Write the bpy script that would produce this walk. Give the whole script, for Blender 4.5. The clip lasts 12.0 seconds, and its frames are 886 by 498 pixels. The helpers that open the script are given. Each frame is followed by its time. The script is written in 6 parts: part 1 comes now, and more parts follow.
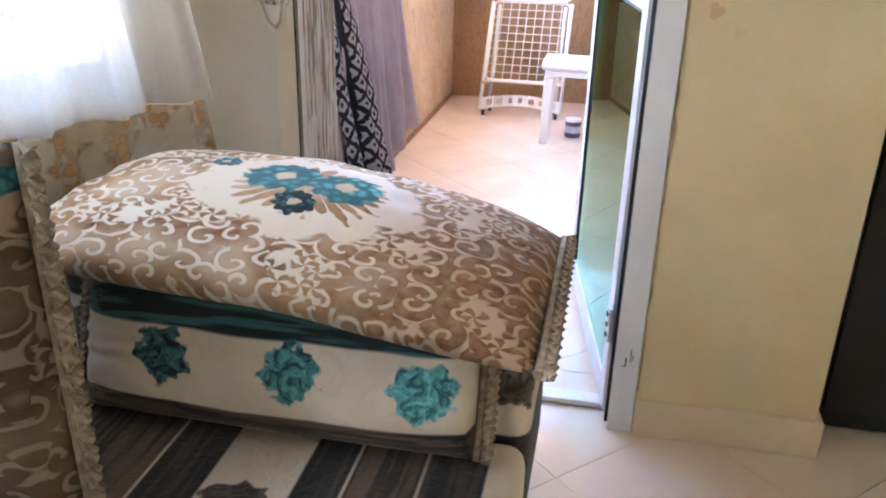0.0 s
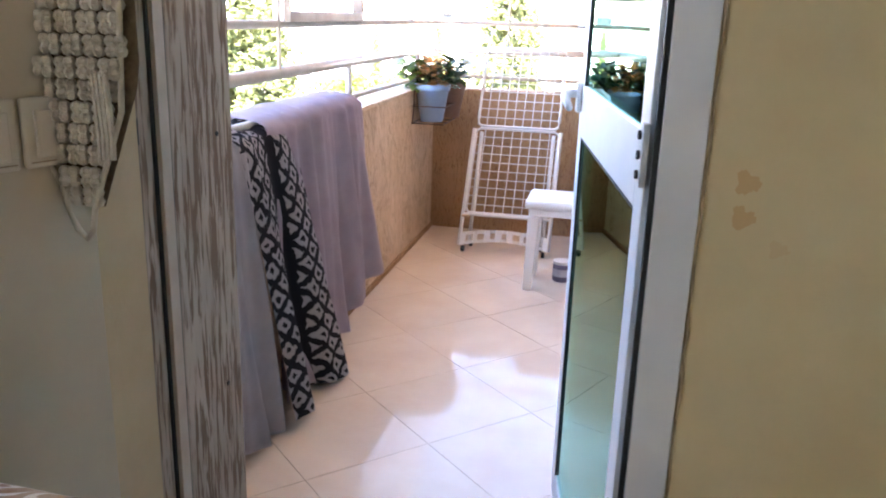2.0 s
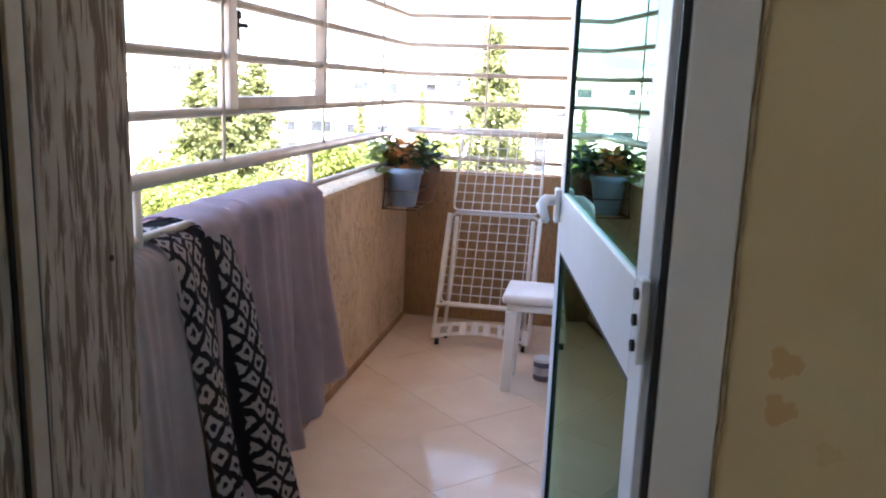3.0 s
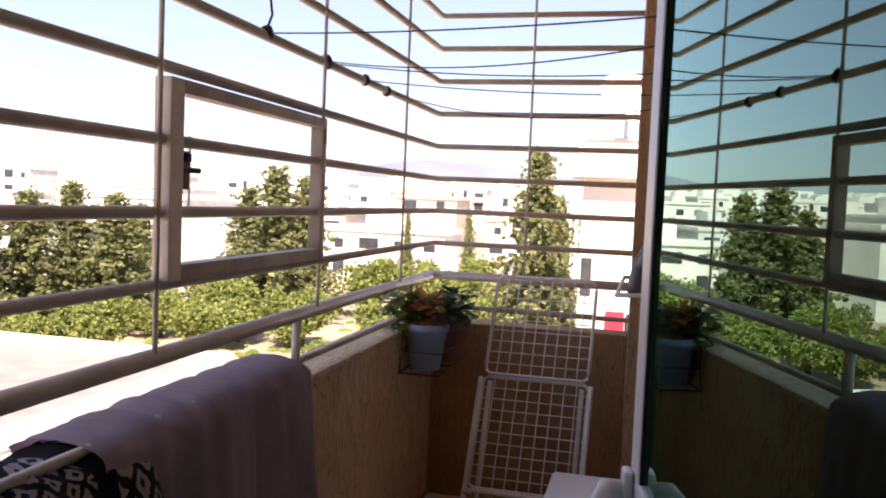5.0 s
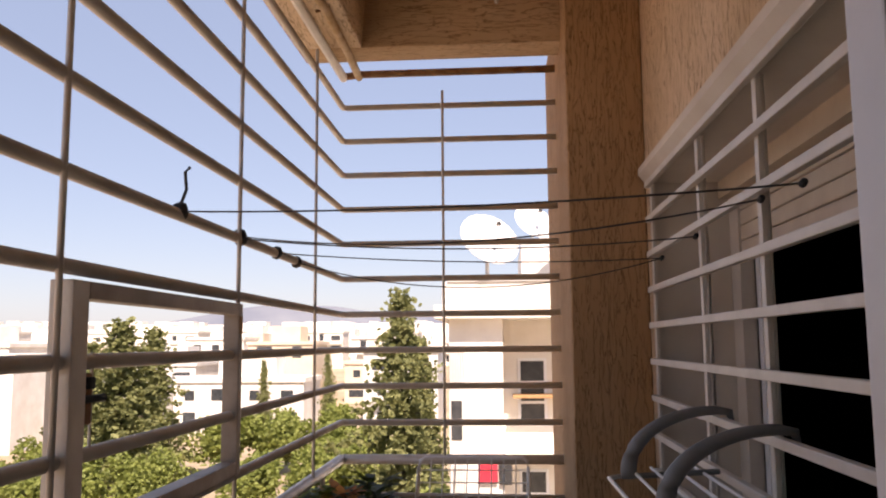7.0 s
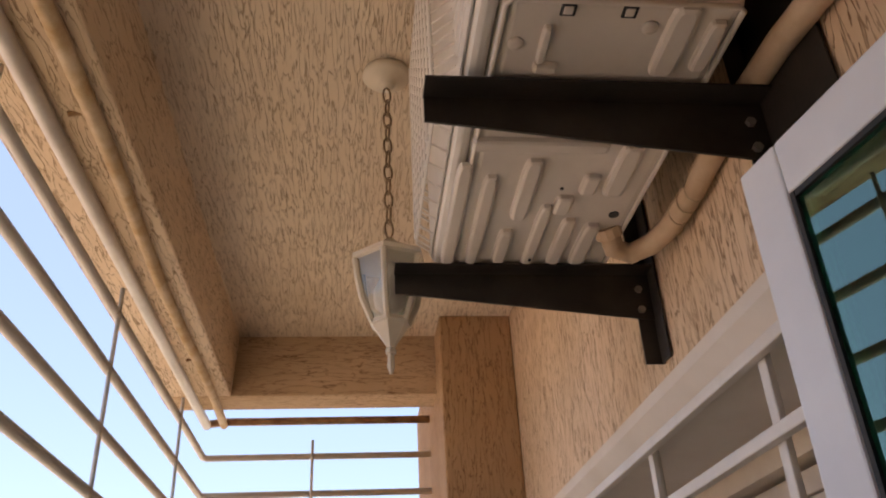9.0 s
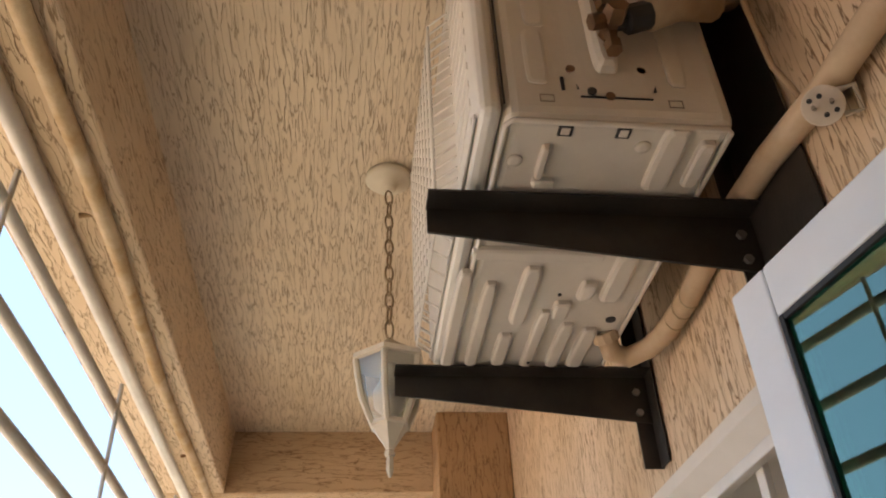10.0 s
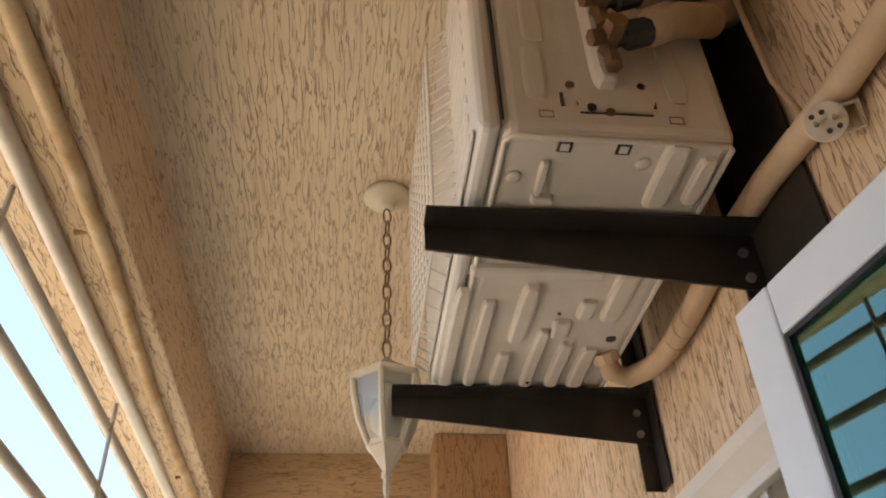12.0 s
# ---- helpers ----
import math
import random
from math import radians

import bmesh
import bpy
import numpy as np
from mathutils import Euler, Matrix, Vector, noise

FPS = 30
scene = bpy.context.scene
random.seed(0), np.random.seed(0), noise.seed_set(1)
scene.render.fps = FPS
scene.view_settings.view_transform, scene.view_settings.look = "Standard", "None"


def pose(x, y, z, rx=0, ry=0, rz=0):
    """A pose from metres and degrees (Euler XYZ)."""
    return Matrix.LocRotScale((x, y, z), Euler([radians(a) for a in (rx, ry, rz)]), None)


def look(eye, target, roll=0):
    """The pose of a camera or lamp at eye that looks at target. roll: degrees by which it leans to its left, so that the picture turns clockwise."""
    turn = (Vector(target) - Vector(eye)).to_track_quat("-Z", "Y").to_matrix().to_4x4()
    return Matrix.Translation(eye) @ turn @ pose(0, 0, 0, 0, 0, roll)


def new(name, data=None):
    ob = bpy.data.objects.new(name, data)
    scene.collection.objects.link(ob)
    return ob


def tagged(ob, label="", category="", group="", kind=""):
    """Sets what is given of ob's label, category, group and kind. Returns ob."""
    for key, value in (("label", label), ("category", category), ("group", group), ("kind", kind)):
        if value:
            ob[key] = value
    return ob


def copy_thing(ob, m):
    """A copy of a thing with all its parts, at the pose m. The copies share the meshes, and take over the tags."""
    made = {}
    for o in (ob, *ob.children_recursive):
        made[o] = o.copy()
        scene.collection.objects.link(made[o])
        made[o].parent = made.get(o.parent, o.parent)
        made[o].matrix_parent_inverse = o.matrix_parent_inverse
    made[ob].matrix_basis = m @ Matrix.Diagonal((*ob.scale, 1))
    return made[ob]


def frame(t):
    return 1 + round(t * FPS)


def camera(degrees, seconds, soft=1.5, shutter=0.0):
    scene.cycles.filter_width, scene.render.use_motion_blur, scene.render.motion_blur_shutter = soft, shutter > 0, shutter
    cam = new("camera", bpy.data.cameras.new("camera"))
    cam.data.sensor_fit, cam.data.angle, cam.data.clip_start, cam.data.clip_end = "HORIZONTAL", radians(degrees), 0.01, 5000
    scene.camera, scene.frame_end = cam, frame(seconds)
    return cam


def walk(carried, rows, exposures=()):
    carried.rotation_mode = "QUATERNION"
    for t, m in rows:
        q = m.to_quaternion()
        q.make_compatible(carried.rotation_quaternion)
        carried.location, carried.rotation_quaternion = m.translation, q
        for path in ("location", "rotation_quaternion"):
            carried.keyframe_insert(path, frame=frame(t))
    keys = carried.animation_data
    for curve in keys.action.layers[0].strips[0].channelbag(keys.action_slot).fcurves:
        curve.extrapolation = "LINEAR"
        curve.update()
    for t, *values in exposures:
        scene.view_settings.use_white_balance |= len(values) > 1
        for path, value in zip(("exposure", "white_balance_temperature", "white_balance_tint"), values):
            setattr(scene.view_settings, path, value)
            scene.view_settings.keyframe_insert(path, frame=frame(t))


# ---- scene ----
cam = camera(57.0, 12.0, soft=2.0)
PATH = [
    (0, (0.032, 0.173, 1.215), (-0.326, 1.979, 0.434), 1.4),
    (0.5, (0.005, 0.285, 1.232), (-0.299, 2.103, 0.457), 0.5),
    (1, (0.022, 0.442, 1.239), (-0.319, 2.290, 0.554), 0.7),
    (1.5, (0.068, 0.618, 1.258), (-0.339, 2.455, 0.581), 2.1),
    (2, (0.047, 0.808, 1.283), (-0.335, 2.691, 0.728), 1.8),
    (2.5, (0.024, 0.965, 1.321), (-0.320, 2.880, 0.857), 1.3),
    (3, (0.035, 1.137, 1.333), (-0.321, 3.065, 0.938), 2.1),
    (5, (-0.031, 1.838, 1.439), (-0.516, 3.775, 1.321), 2.4),
    (5.5, (-0.088, 1.914, 1.459), (-0.514, 3.868, 1.485), 1.2),
    (6, (-0.222, 1.971, 1.527), (-0.466, 3.953, 1.638), 0.2),
    (6.5, (-0.293, 2.045, 1.548), (-0.496, 4.030, 1.678), -0.2),
    (8.3, (-0.390, 2.229, 1.656), (-0.251, 4.087, 2.384), -2.3),
    (8.5, (-0.390, 2.222, 1.664), (-0.221, 4.048, 2.462), -2.6),
    (9, (-0.405, 2.197, 1.684), (-0.197, 3.930, 2.661), -3.0),
    (9.5, (-0.412, 2.171, 1.690), (-0.193, 3.826, 2.791), -2.7),
    (10, (-0.416, 2.155, 1.692), (-0.203, 3.772, 2.850), -2.9),
    (10.5, (-0.417, 2.156, 1.692), (-0.192, 3.772, 2.849), -2.9),
    (11, (-0.420, 2.148, 1.689), (-0.203, 3.739, 2.881), -2.8),
    (11.5, (-0.415, 2.165, 1.697), (-0.202, 3.746, 2.903), -2.8),
    (12, (-0.412, 2.171, 1.697), (-0.199, 3.757, 2.896), -2.8),
]
EXPOSURES = [(0.0, 5.34, 5900, 19), (1.0, 5.1, 5800, 17), (1.5, 4.78, 5850, 17), (2.0, 4.5, 5850, 17), (2.5, 3.88, 5950, 16), (3.2, 3.4, 6100, 17), (4.8, 1.68, 7000, 28), (5.5, 1.15, 7450, 30), (6.5, 0.9, 7600, 28), (8.3, 1.16, 7700, 22), (9.0, 1.54, 7000, 19), (9.5, 1.76, 6700, 14), (10.0, 2.08, 6600, 8), (12.0, 2.1, 6550, 5)]
walk(cam, [(t, look(eye, target, roll)) for t, eye, target, roll in PATH], EXPOSURES)

# ---- sky and sun ----
world = bpy.data.worlds.new("sky")
scene.world = world
world.use_nodes = True
SUN_ELEV, SUN_AZ = 50.0, 165.0   # degrees above the horizon; compass turn from +y towards +x
sky = world.node_tree.nodes.new("ShaderNodeTexSky")
sky.sky_type, sky.sun_disc = "NISHITA", False
sky.sun_elevation, sky.sun_rotation = radians(SUN_ELEV), radians(SUN_AZ)
sky.air_density, sky.dust_density = 1.0, 0.7
haze = world.node_tree.nodes.new("ShaderNodeMix")       # summer haze evens the sky out
haze.data_type = "RGBA"
haze.inputs[0].default_value, haze.inputs[7].default_value = 0.6, (2.1, 2.95, 4.4, 1.0)
world.node_tree.links.new(sky.outputs[0], haze.inputs[6])
world.node_tree.links.new(haze.outputs[2], world.node_tree.nodes["Background"].inputs[0])
world.node_tree.nodes["Background"].inputs[1].default_value = 0.104
sun = new("sun", bpy.data.lights.new("sun", "SUN"))
sun.data.energy, sun.data.angle, sun.data.color = 5.0, radians(0.6), (1.0, 0.95, 0.87)
sx, sy = math.sin(radians(SUN_AZ)), math.cos(radians(SUN_AZ))
sun.matrix_basis = look((sx * 30, sy * 30, 30 * math.tan(radians(SUN_ELEV))), (0, 0, 0))
# area lamp added in the room's window, topping up the sky's daylight
daylight = new("window_daylight_fill", bpy.data.lights.new("window_daylight_fill", "AREA"))
daylight.data.shape, daylight.data.size, daylight.data.size_y, daylight.data.energy, daylight.data.color = "RECTANGLE", 2.0, 1.15, 0.62, (0.92, 0.96, 1.0)
daylight.matrix_basis = look((-1.22, 0.47, 1.52), (-0.28, 0.13, 1.40))

# ---- helpers of this scene ----
BASE = {}
# the balcony's upper and house side is drawn up smaller and grown about this point to its true size
GROW_AT = Vector((-0.41, 2.18, 1.68))
GROW = Matrix.Translation(GROW_AT) @ Matrix.Scale(1.12, 4) @ Matrix.Translation(-GROW_AT)


def thing(name, base, label, category, group="", rz=0.0, grown=False):
    ob = new(name)
    ob.matrix_basis = pose(*base, 0, 0, rz)
    ob.empty_display_size = 0.05
    BASE[ob.name] = ob.matrix_basis.copy()
    if grown:
        ob.matrix_basis = GROW @ ob.matrix_basis
    return tagged(ob, label, category, group)


def mesh_of(name, bm, materials, smooth=False):
    me = bpy.data.meshes.new(name)
    bm.normal_update()
    bm.to_mesh(me)
    bm.free()
    for m in (materials if isinstance(materials, (list, tuple)) else [materials]):
        me.materials.append(m)
    if smooth:
        me.polygons.foreach_set("use_smooth", [True] * len(me.polygons))
    return me


def part(name, bm, material, parent, label="", smooth=False, world=True):
    """Links a bmesh as one mesh under a thing. world: its points are places in the room, not offsets from the thing."""
    ob = new(name, mesh_of(name, bm, material, smooth))
    ob.parent = parent
    m = BASE.get(parent.name, Matrix())
    if world:
        ob.matrix_parent_inverse = m.inverted()
        BASE[ob.name] = Matrix()
    else:
        BASE[ob.name] = Matrix()
    return tagged(ob, label)


def solo(name, bm, material, label="", category="", kind="", group="", smooth=False):
    return tagged(new(name, mesh_of(name, bm, material, smooth)), label, category, group, kind)


def box(bm, a, b, bevel=0.0, segments=2, m=None):
    r = bmesh.ops.create_cube(bm, size=1.0)["verts"]
    a, b = Vector(a), Vector(b)
    for v in r:
        v.co = Vector((a[i] + (b[i] - a[i]) * (v.co[i] + 0.5) for i in range(3)))
    if bevel:
        edges = list({e for v in r for e in v.link_edges})
        r = list({v for f in bmesh.ops.bevel(bm, geom=edges, offset=bevel, segments=segments, profile=0.5, affect="EDGES")["faces"] for v in f.verts} | {v for v in r if v.is_valid})
    if m is not None:
        bmesh.ops.transform(bm, matrix=m, verts=[v for v in r if v.is_valid])
    return r


def boxed(a, b, bevel=0.0, segments=2, m=None):
    bm = bmesh.new()
    box(bm, a, b, bevel, segments, m)
    return bm


def ring_frame(p, n, up, radius, sides):
    n = n.normalized()
    u = n.cross(up)
    u = u.normalized() if u.length > 1e-4 else n.cross(Vector((1, 0, 0))).normalized()
    w = n.cross(u)
    return [p + radius * (math.cos(2 * math.pi * k / sides) * u + math.sin(2 * math.pi * k / sides) * w) for k in range(sides)]


def tube(bm, points, radius, sides=10, closed=False, caps=True):
    """A round tube along points; radius is one number or one for each point."""
    pts = [Vector(p) for p in points]
    rads = radius if isinstance(radius, (list, tuple)) else [radius] * len(pts)
    rings = []
    count = len(pts)
    for i, p in enumerate(pts):
        if closed:
            d = pts[(i + 1) % count] - pts[i - 1]
        else:
            d = pts[min(i + 1, count - 1)] - pts[max(i - 1, 0)]
        up = Vector((0, 0, 1)) if abs(d.normalized().z) < 0.9 else Vector((0, 1, 0))
        rings.append([bm.verts.new(c) for c in ring_frame(p, d, up, rads[i], sides)])
    for i in range(count if closed else count - 1):
        a, b = rings[i], rings[(i + 1) % count]
        for k in range(sides):
            bm.faces.new((a[k], a[(k + 1) % sides], b[(k + 1) % sides], b[k]))
    if caps and not closed:
        bm.faces.new(rings[0][::-1])
        bm.faces.new(rings[-1])
    return bm


def tubed(points, radius, sides=10, closed=False):
    bm = bmesh.new()
    tube(bm, points, radius, sides, closed)
    bmesh.ops.recalc_face_normals(bm, faces=bm.faces)
    return bm


def lathe(profile, sides=24, at=(0, 0, 0), flat=False):
    """A turned shape: profile rows of (radius, height)."""
    bm = bmesh.new()
    rings = [[bm.verts.new((at[0] + r * math.cos(2 * math.pi * k / sides), at[1] + r * math.sin(2 * math.pi * k / sides), at[2] + z)) for k in range(sides)] for r, z in profile]
    for a, b in zip(rings, rings[1:]):
        for k in range(sides):
            bm.faces.new((a[k], a[(k + 1) % sides], b[(k + 1) % sides], b[k]))
    bm.faces.new(rings[0][::-1])
    bm.faces.new(rings[-1])
    return bm


def grid(bm, nu, nv, fn, thick=0.0):
    """A sheet of nu by nv cells through fn(u, v), u and v from 0 to 1."""
    vs = [[bm.verts.new(fn(i / nu, j / nv)) for j in range(nv + 1)] for i in range(nu + 1)]
    for i in range(nu):
        for j in range(nv):
            bm.faces.new((vs[i][j], vs[i + 1][j], vs[i + 1][j + 1], vs[i][j + 1]))
    if thick:
        bmesh.ops.solidify(bm, geom=list(bm.faces), thickness=thick)
    return bm


# ---- materials ----
def material(name):
    m = bpy.data.materials.new(name)
    m.use_nodes = True
    return m, m.node_tree.nodes, m.node_tree.links, m.node_tree.nodes["Principled BSDF"]


def node(nodes, kind, **values):
    n = nodes.new(kind)
    for key, value in values.items():
        n.inputs[key].default_value = value
    return n


def coords(nodes, links, stretch=(1, 1, 1), source="Object"):
    tc, mp = nodes.new("ShaderNodeTexCoord"), nodes.new("ShaderNodeMapping")
    links.new(tc.outputs[source], mp.inputs["Vector"])
    mp.inputs["Scale"].default_value = stretch
    return mp.outputs[0]


def ramp(nodes, links, fac, stops):
    r = nodes.new("ShaderNodeValToRGB")
    el = r.color_ramp.elements
    while len(el) < len(stops):
        el.new(0.5)
    for e, (pos, col) in zip(el, stops):
        e.position, e.color = pos, (*col, 1.0) if len(col) == 3 else col
    links.new(fac, r.inputs[0])
    return r.outputs[0]


def mix(nodes, links, fac, a, b, blend="MIX"):
    m = nodes.new("ShaderNodeMix")
    m.data_type, m.blend_type = "RGBA", blend
    for sock, val in ((m.inputs[0], fac), (m.inputs[6], a), (m.inputs[7], b)):
        if hasattr(val, "is_linked"):
            links.new(val, sock)
        else:
            sock.default_value = val if isinstance(val, float) else (*val, 1.0)
    return m.outputs[2]


def bump(nodes, links, p, height, strength, dist=0.01, normal=None):
    b = node(nodes, "ShaderNodeBump", Strength=strength, Distance=dist)
    links.new(height, b.inputs["Height"])
    if normal is not None:
        links.new(normal, b.inputs["Normal"])
    links.new(b.outputs[0], p.inputs["Normal"])
    return b.outputs[0]


def surf(name, c1, c2, scale=6.0, rough=0.5, metal=0.0, grain=80.0, strength=0.15, stretch=(1, 1, 1), spread=(0.35, 0.65), rough2=None, random_tint=0.0):
    """Paint, plastic, metal or cloth: large blotches between two colours, and a fine grain in the relief."""
    m, n, l, p = material(name)
    v = coords(n, l, stretch)
    t = node(n, "ShaderNodeTexNoise", Scale=scale, Detail=6.0, Roughness=0.6)
    l.new(v, t.inputs["Vector"])
    col = ramp(n, l, t.outputs[0], [(spread[0], c1), (spread[1], c2)])
    if random_tint:
        info = n.new("ShaderNodeObjectInfo")
        tint = ramp(n, l, info.outputs["Random"], [(0.0, (1 - random_tint,) * 3), (1.0, (1.0, 1.0, 1.0))])
        col = mix(n, l, 1.0, col, tint, "MULTIPLY")
    l.new(col, p.inputs["Base Color"])
    p.inputs["Metallic"].default_value = metal
    if rough2 is None:
        p.inputs["Roughness"].default_value = rough
    else:
        r = ramp(n, l, t.outputs[0], [(0.3, (rough,) * 3), (0.7, (rough2,) * 3)])
        l.new(r, p.inputs["Roughness"])
    g = node(n, "ShaderNodeTexNoise", Scale=grain, Detail=4.0)
    l.new(v, g.inputs["Vector"])
    bump(n, l, p, g.outputs[0], strength, 0.004)
    return m


def scratched(name, light, dark, groove, axis, rough=0.85, fine=520.0, depth=0.7, cover=0.5, run=0.13):
    """Scratch-textured render: worm-like grooves drawn along one axis, over stained cream paint."""
    m, n, l, p = material(name)
    k = [1.0, 1.0, 1.0]
    k[axis] = run
    v = coords(n, l, tuple(k))
    w = node(n, "ShaderNodeTexNoise", Scale=fine * 0.16, Detail=2.0, Roughness=0.55, Distortion=0.5)
    l.new(v, w.inputs["Vector"])
    off = n.new("ShaderNodeMath")
    off.operation = "SUBTRACT"
    l.new(w.outputs[0], off.inputs[0])
    off.inputs[1].default_value = cover
    rim = n.new("ShaderNodeMath")
    rim.operation = "ABSOLUTE"
    l.new(off.outputs[0], rim.inputs[0])
    patch = node(n, "ShaderNodeTexNoise", Scale=9.0, Detail=3.0)
    l.new(coords(n, l), patch.inputs["Vector"])
    stain = node(n, "ShaderNodeTexNoise", Scale=2.3, Detail=7.0, Roughness=0.62)
    l.new(coords(n, l, tuple(0.45 if a == axis else 1.0 for a in range(3))), stain.inputs["Vector"])
    base = ramp(n, l, stain.outputs[0], [(0.35, dark), (0.65, light)])
    # each long loop of raised render has a dark rim: dirt and edge shadow in the colour
    lines = ramp(n, l, rim.outputs[0], [(0.008, (0, 0, 0)), (0.030, (1, 1, 1))])
    keep = ramp(n, l, patch.outputs[0], [(0.45, (0, 0, 0)), (0.75, (0.7, 0.7, 0.7))])
    lines = mix(n, l, keep, lines, (1.0, 1.0, 1.0))
    proud = ramp(n, l, w.outputs[0], [(cover - 0.05, (0, 0, 0)), (cover + 0.03, (1, 1, 1))])
    h = mix(n, l, 0.5, lines, proud)
    col = mix(n, l, lines, groove, base)
    l.new(col, p.inputs["Base Color"])
    p.inputs["Roughness"].default_value = rough
    g = node(n, "ShaderNodeTexNoise", Scale=260.0, Detail=3.0)
    l.new(coords(n, l), g.inputs["Vector"])
    b1 = node(n, "ShaderNodeBump", Strength=0.12, Distance=0.003)
    l.new(g.outputs[0], b1.inputs["Height"])
    bump(n, l, p, h, depth, 0.006, b1.outputs[0])
    return m


def flaked(name, pale, mid, bare):
    """Old paint worn off in long upright flakes down to the brown ground."""
    m, n, l, p = material(name)
    t = node(n, "ShaderNodeTexNoise", Scale=70.0, Detail=4.0, Roughness=0.6, Distortion=0.4)
    l.new(coords(n, l, (1, 1, 0.10)), t.inputs["Vector"])
    big = node(n, "ShaderNodeTexNoise", Scale=9.0, Detail=3.0)
    l.new(coords(n, l, (1, 1, 0.35)), big.inputs["Vector"])
    paint = mix(n, l, ramp(n, l, big.outputs[0], [(0.38, (0, 0, 0)), (0.62, (1, 1, 1))]), mid, pale)
    worn = ramp(n, l, t.outputs[0], [(0.43, (0, 0, 0)), (0.52, (1, 1, 1))])
    l.new(mix(n, l, worn, bare, paint), p.inputs["Base Color"])
    p.inputs["Roughness"].default_value = 0.85
    bump(n, l, p, worn, 0.45, 0.002)
    return m


def glass_mat(name, tint, rough=0.0, alpha=0.25, mirror=(0.9, 0.95, 0.93)):
    """A thin tinted pane: part clear, part mirror."""
    m, n, l, p = material(name)
    out = n["Material Output"]
    tr = n.new("ShaderNodeBsdfTransparent")
    tr.inputs[0].default_value = (*tint, 1)
    gl = n.new("ShaderNodeBsdfGlossy")
    gl.inputs["Color"].default_value = (*mirror, 1)
    gl.inputs["Roughness"].default_value = rough
    fr = n.new("ShaderNodeFresnel")
    fr.inputs[0].default_value = 1.5
    mx = n.new("ShaderNodeMixShader")
    ad = n.new("ShaderNodeMath")
    ad.operation = "MULTIPLY_ADD"
    ad.inputs[1].default_value, ad.inputs[2].default_value = 1.0, alpha
    ad.use_clamp = True
    l.new(fr.outputs[0], ad.inputs[0])
    l.new(ad.outputs[0], mx.inputs[0])
    l.new(tr.outputs[0], mx.inputs[1])
    l.new(gl.outputs[0], mx.inputs[2])
    l.new(mx.outputs[0], out.inputs["Surface"])
    return m


CREAM = scratched("scratched_render_upright", (0.72, 0.55, 0.38), (0.58, 0.42, 0.26), (0.26, 0.155, 0.08), 2)
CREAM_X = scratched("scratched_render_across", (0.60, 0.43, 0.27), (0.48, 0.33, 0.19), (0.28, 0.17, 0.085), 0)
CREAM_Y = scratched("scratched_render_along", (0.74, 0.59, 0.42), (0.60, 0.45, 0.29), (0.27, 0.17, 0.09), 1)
CEIL = scratched("ceiling_render", (0.80, 0.67, 0.51), (0.62, 0.50, 0.36), (0.40, 0.29, 0.19), 1, cover=0.5, depth=0.7, fine=680.0, run=0.085)
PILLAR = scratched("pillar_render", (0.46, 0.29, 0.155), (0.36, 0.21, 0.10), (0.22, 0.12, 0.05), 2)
JAMB = flaked("weathered_jamb", (0.46, 0.385, 0.31), (0.35, 0.28, 0.215), (0.17, 0.11, 0.07))
WHITE_ALU = surf("white_aluminium", (0.72, 0.74, 0.76), (0.80, 0.81, 0.82), 5, 0.35, 0.0, 120, 0.05)
WALL_YELLOW = surf("yellow_wall_paint", (0.66, 0.54, 0.30), (0.75, 0.63, 0.37), 3.0, 0.55, 0, 140, 0.12)
WALL_TAN = surf("tan_plaster_paint", (0.46, 0.35, 0.20), (0.56, 0.44, 0.27), 4.0, 0.7, 0, 140, 0.15)
WALL_CREAM = surf("cream_wall_paint", (0.60, 0.52, 0.40), (0.68, 0.60, 0.47), 3.0, 0.6, 0, 140, 0.1)
TILE = surf("glazed_floor_tile", (0.74, 0.60, 0.48), (0.80, 0.68, 0.56), 4.0, 0.06, 0, 9, 0.03, rough2=0.11, random_tint=0.04)
TILE.node_tree.nodes["Principled BSDF"].inputs["Specular IOR Level"].default_value = 0.3
GROUT = surf("tile_grout", (0.63, 0.51, 0.40), (0.70, 0.59, 0.48), 20, 0.9)
BASEBOARD = surf("baseboard_tile", (0.68, 0.55, 0.38), (0.76, 0.64, 0.46), 5, 0.3)
RAIL_PAINT = surf("rail_paint", (0.55, 0.50, 0.44), (0.66, 0.62, 0.56), 9, 0.4, 0.1, 160, 0.12)
# rail paint again, with the hatch's backlit shade put into the colour
HATCH_SHADED = surf("backlit_hatch_paint", (0.24, 0.20, 0.165), (0.36, 0.31, 0.265), 9, 0.5, 0.1, 160, 0.12)
RUST_WASH = surf("rust_washed_tube", (0.44, 0.28, 0.12), (0.64, 0.50, 0.32), 11, 0.75, 0.0, 120, 0.4)
RUST = surf("rusty_steel", (0.22, 0.10, 0.045), (0.40, 0.25, 0.13), 14, 0.8, 0.2, 120, 0.4)
WHITE_COAT = surf("white_coated_wire", (0.78, 0.76, 0.73), (0.84, 0.83, 0.81), 8, 0.35)
WHITE_PLASTIC = surf("white_plastic", (0.76, 0.75, 0.74), (0.84, 0.83, 0.82), 5, 0.4)
BLACK = surf("black_lacquer", (0.006, 0.0055, 0.005), (0.012, 0.010, 0.009), 4, 0.55)
RUBBER = surf("black_rubber", (0.02, 0.02, 0.02), (0.035, 0.035, 0.035), 10, 0.7)
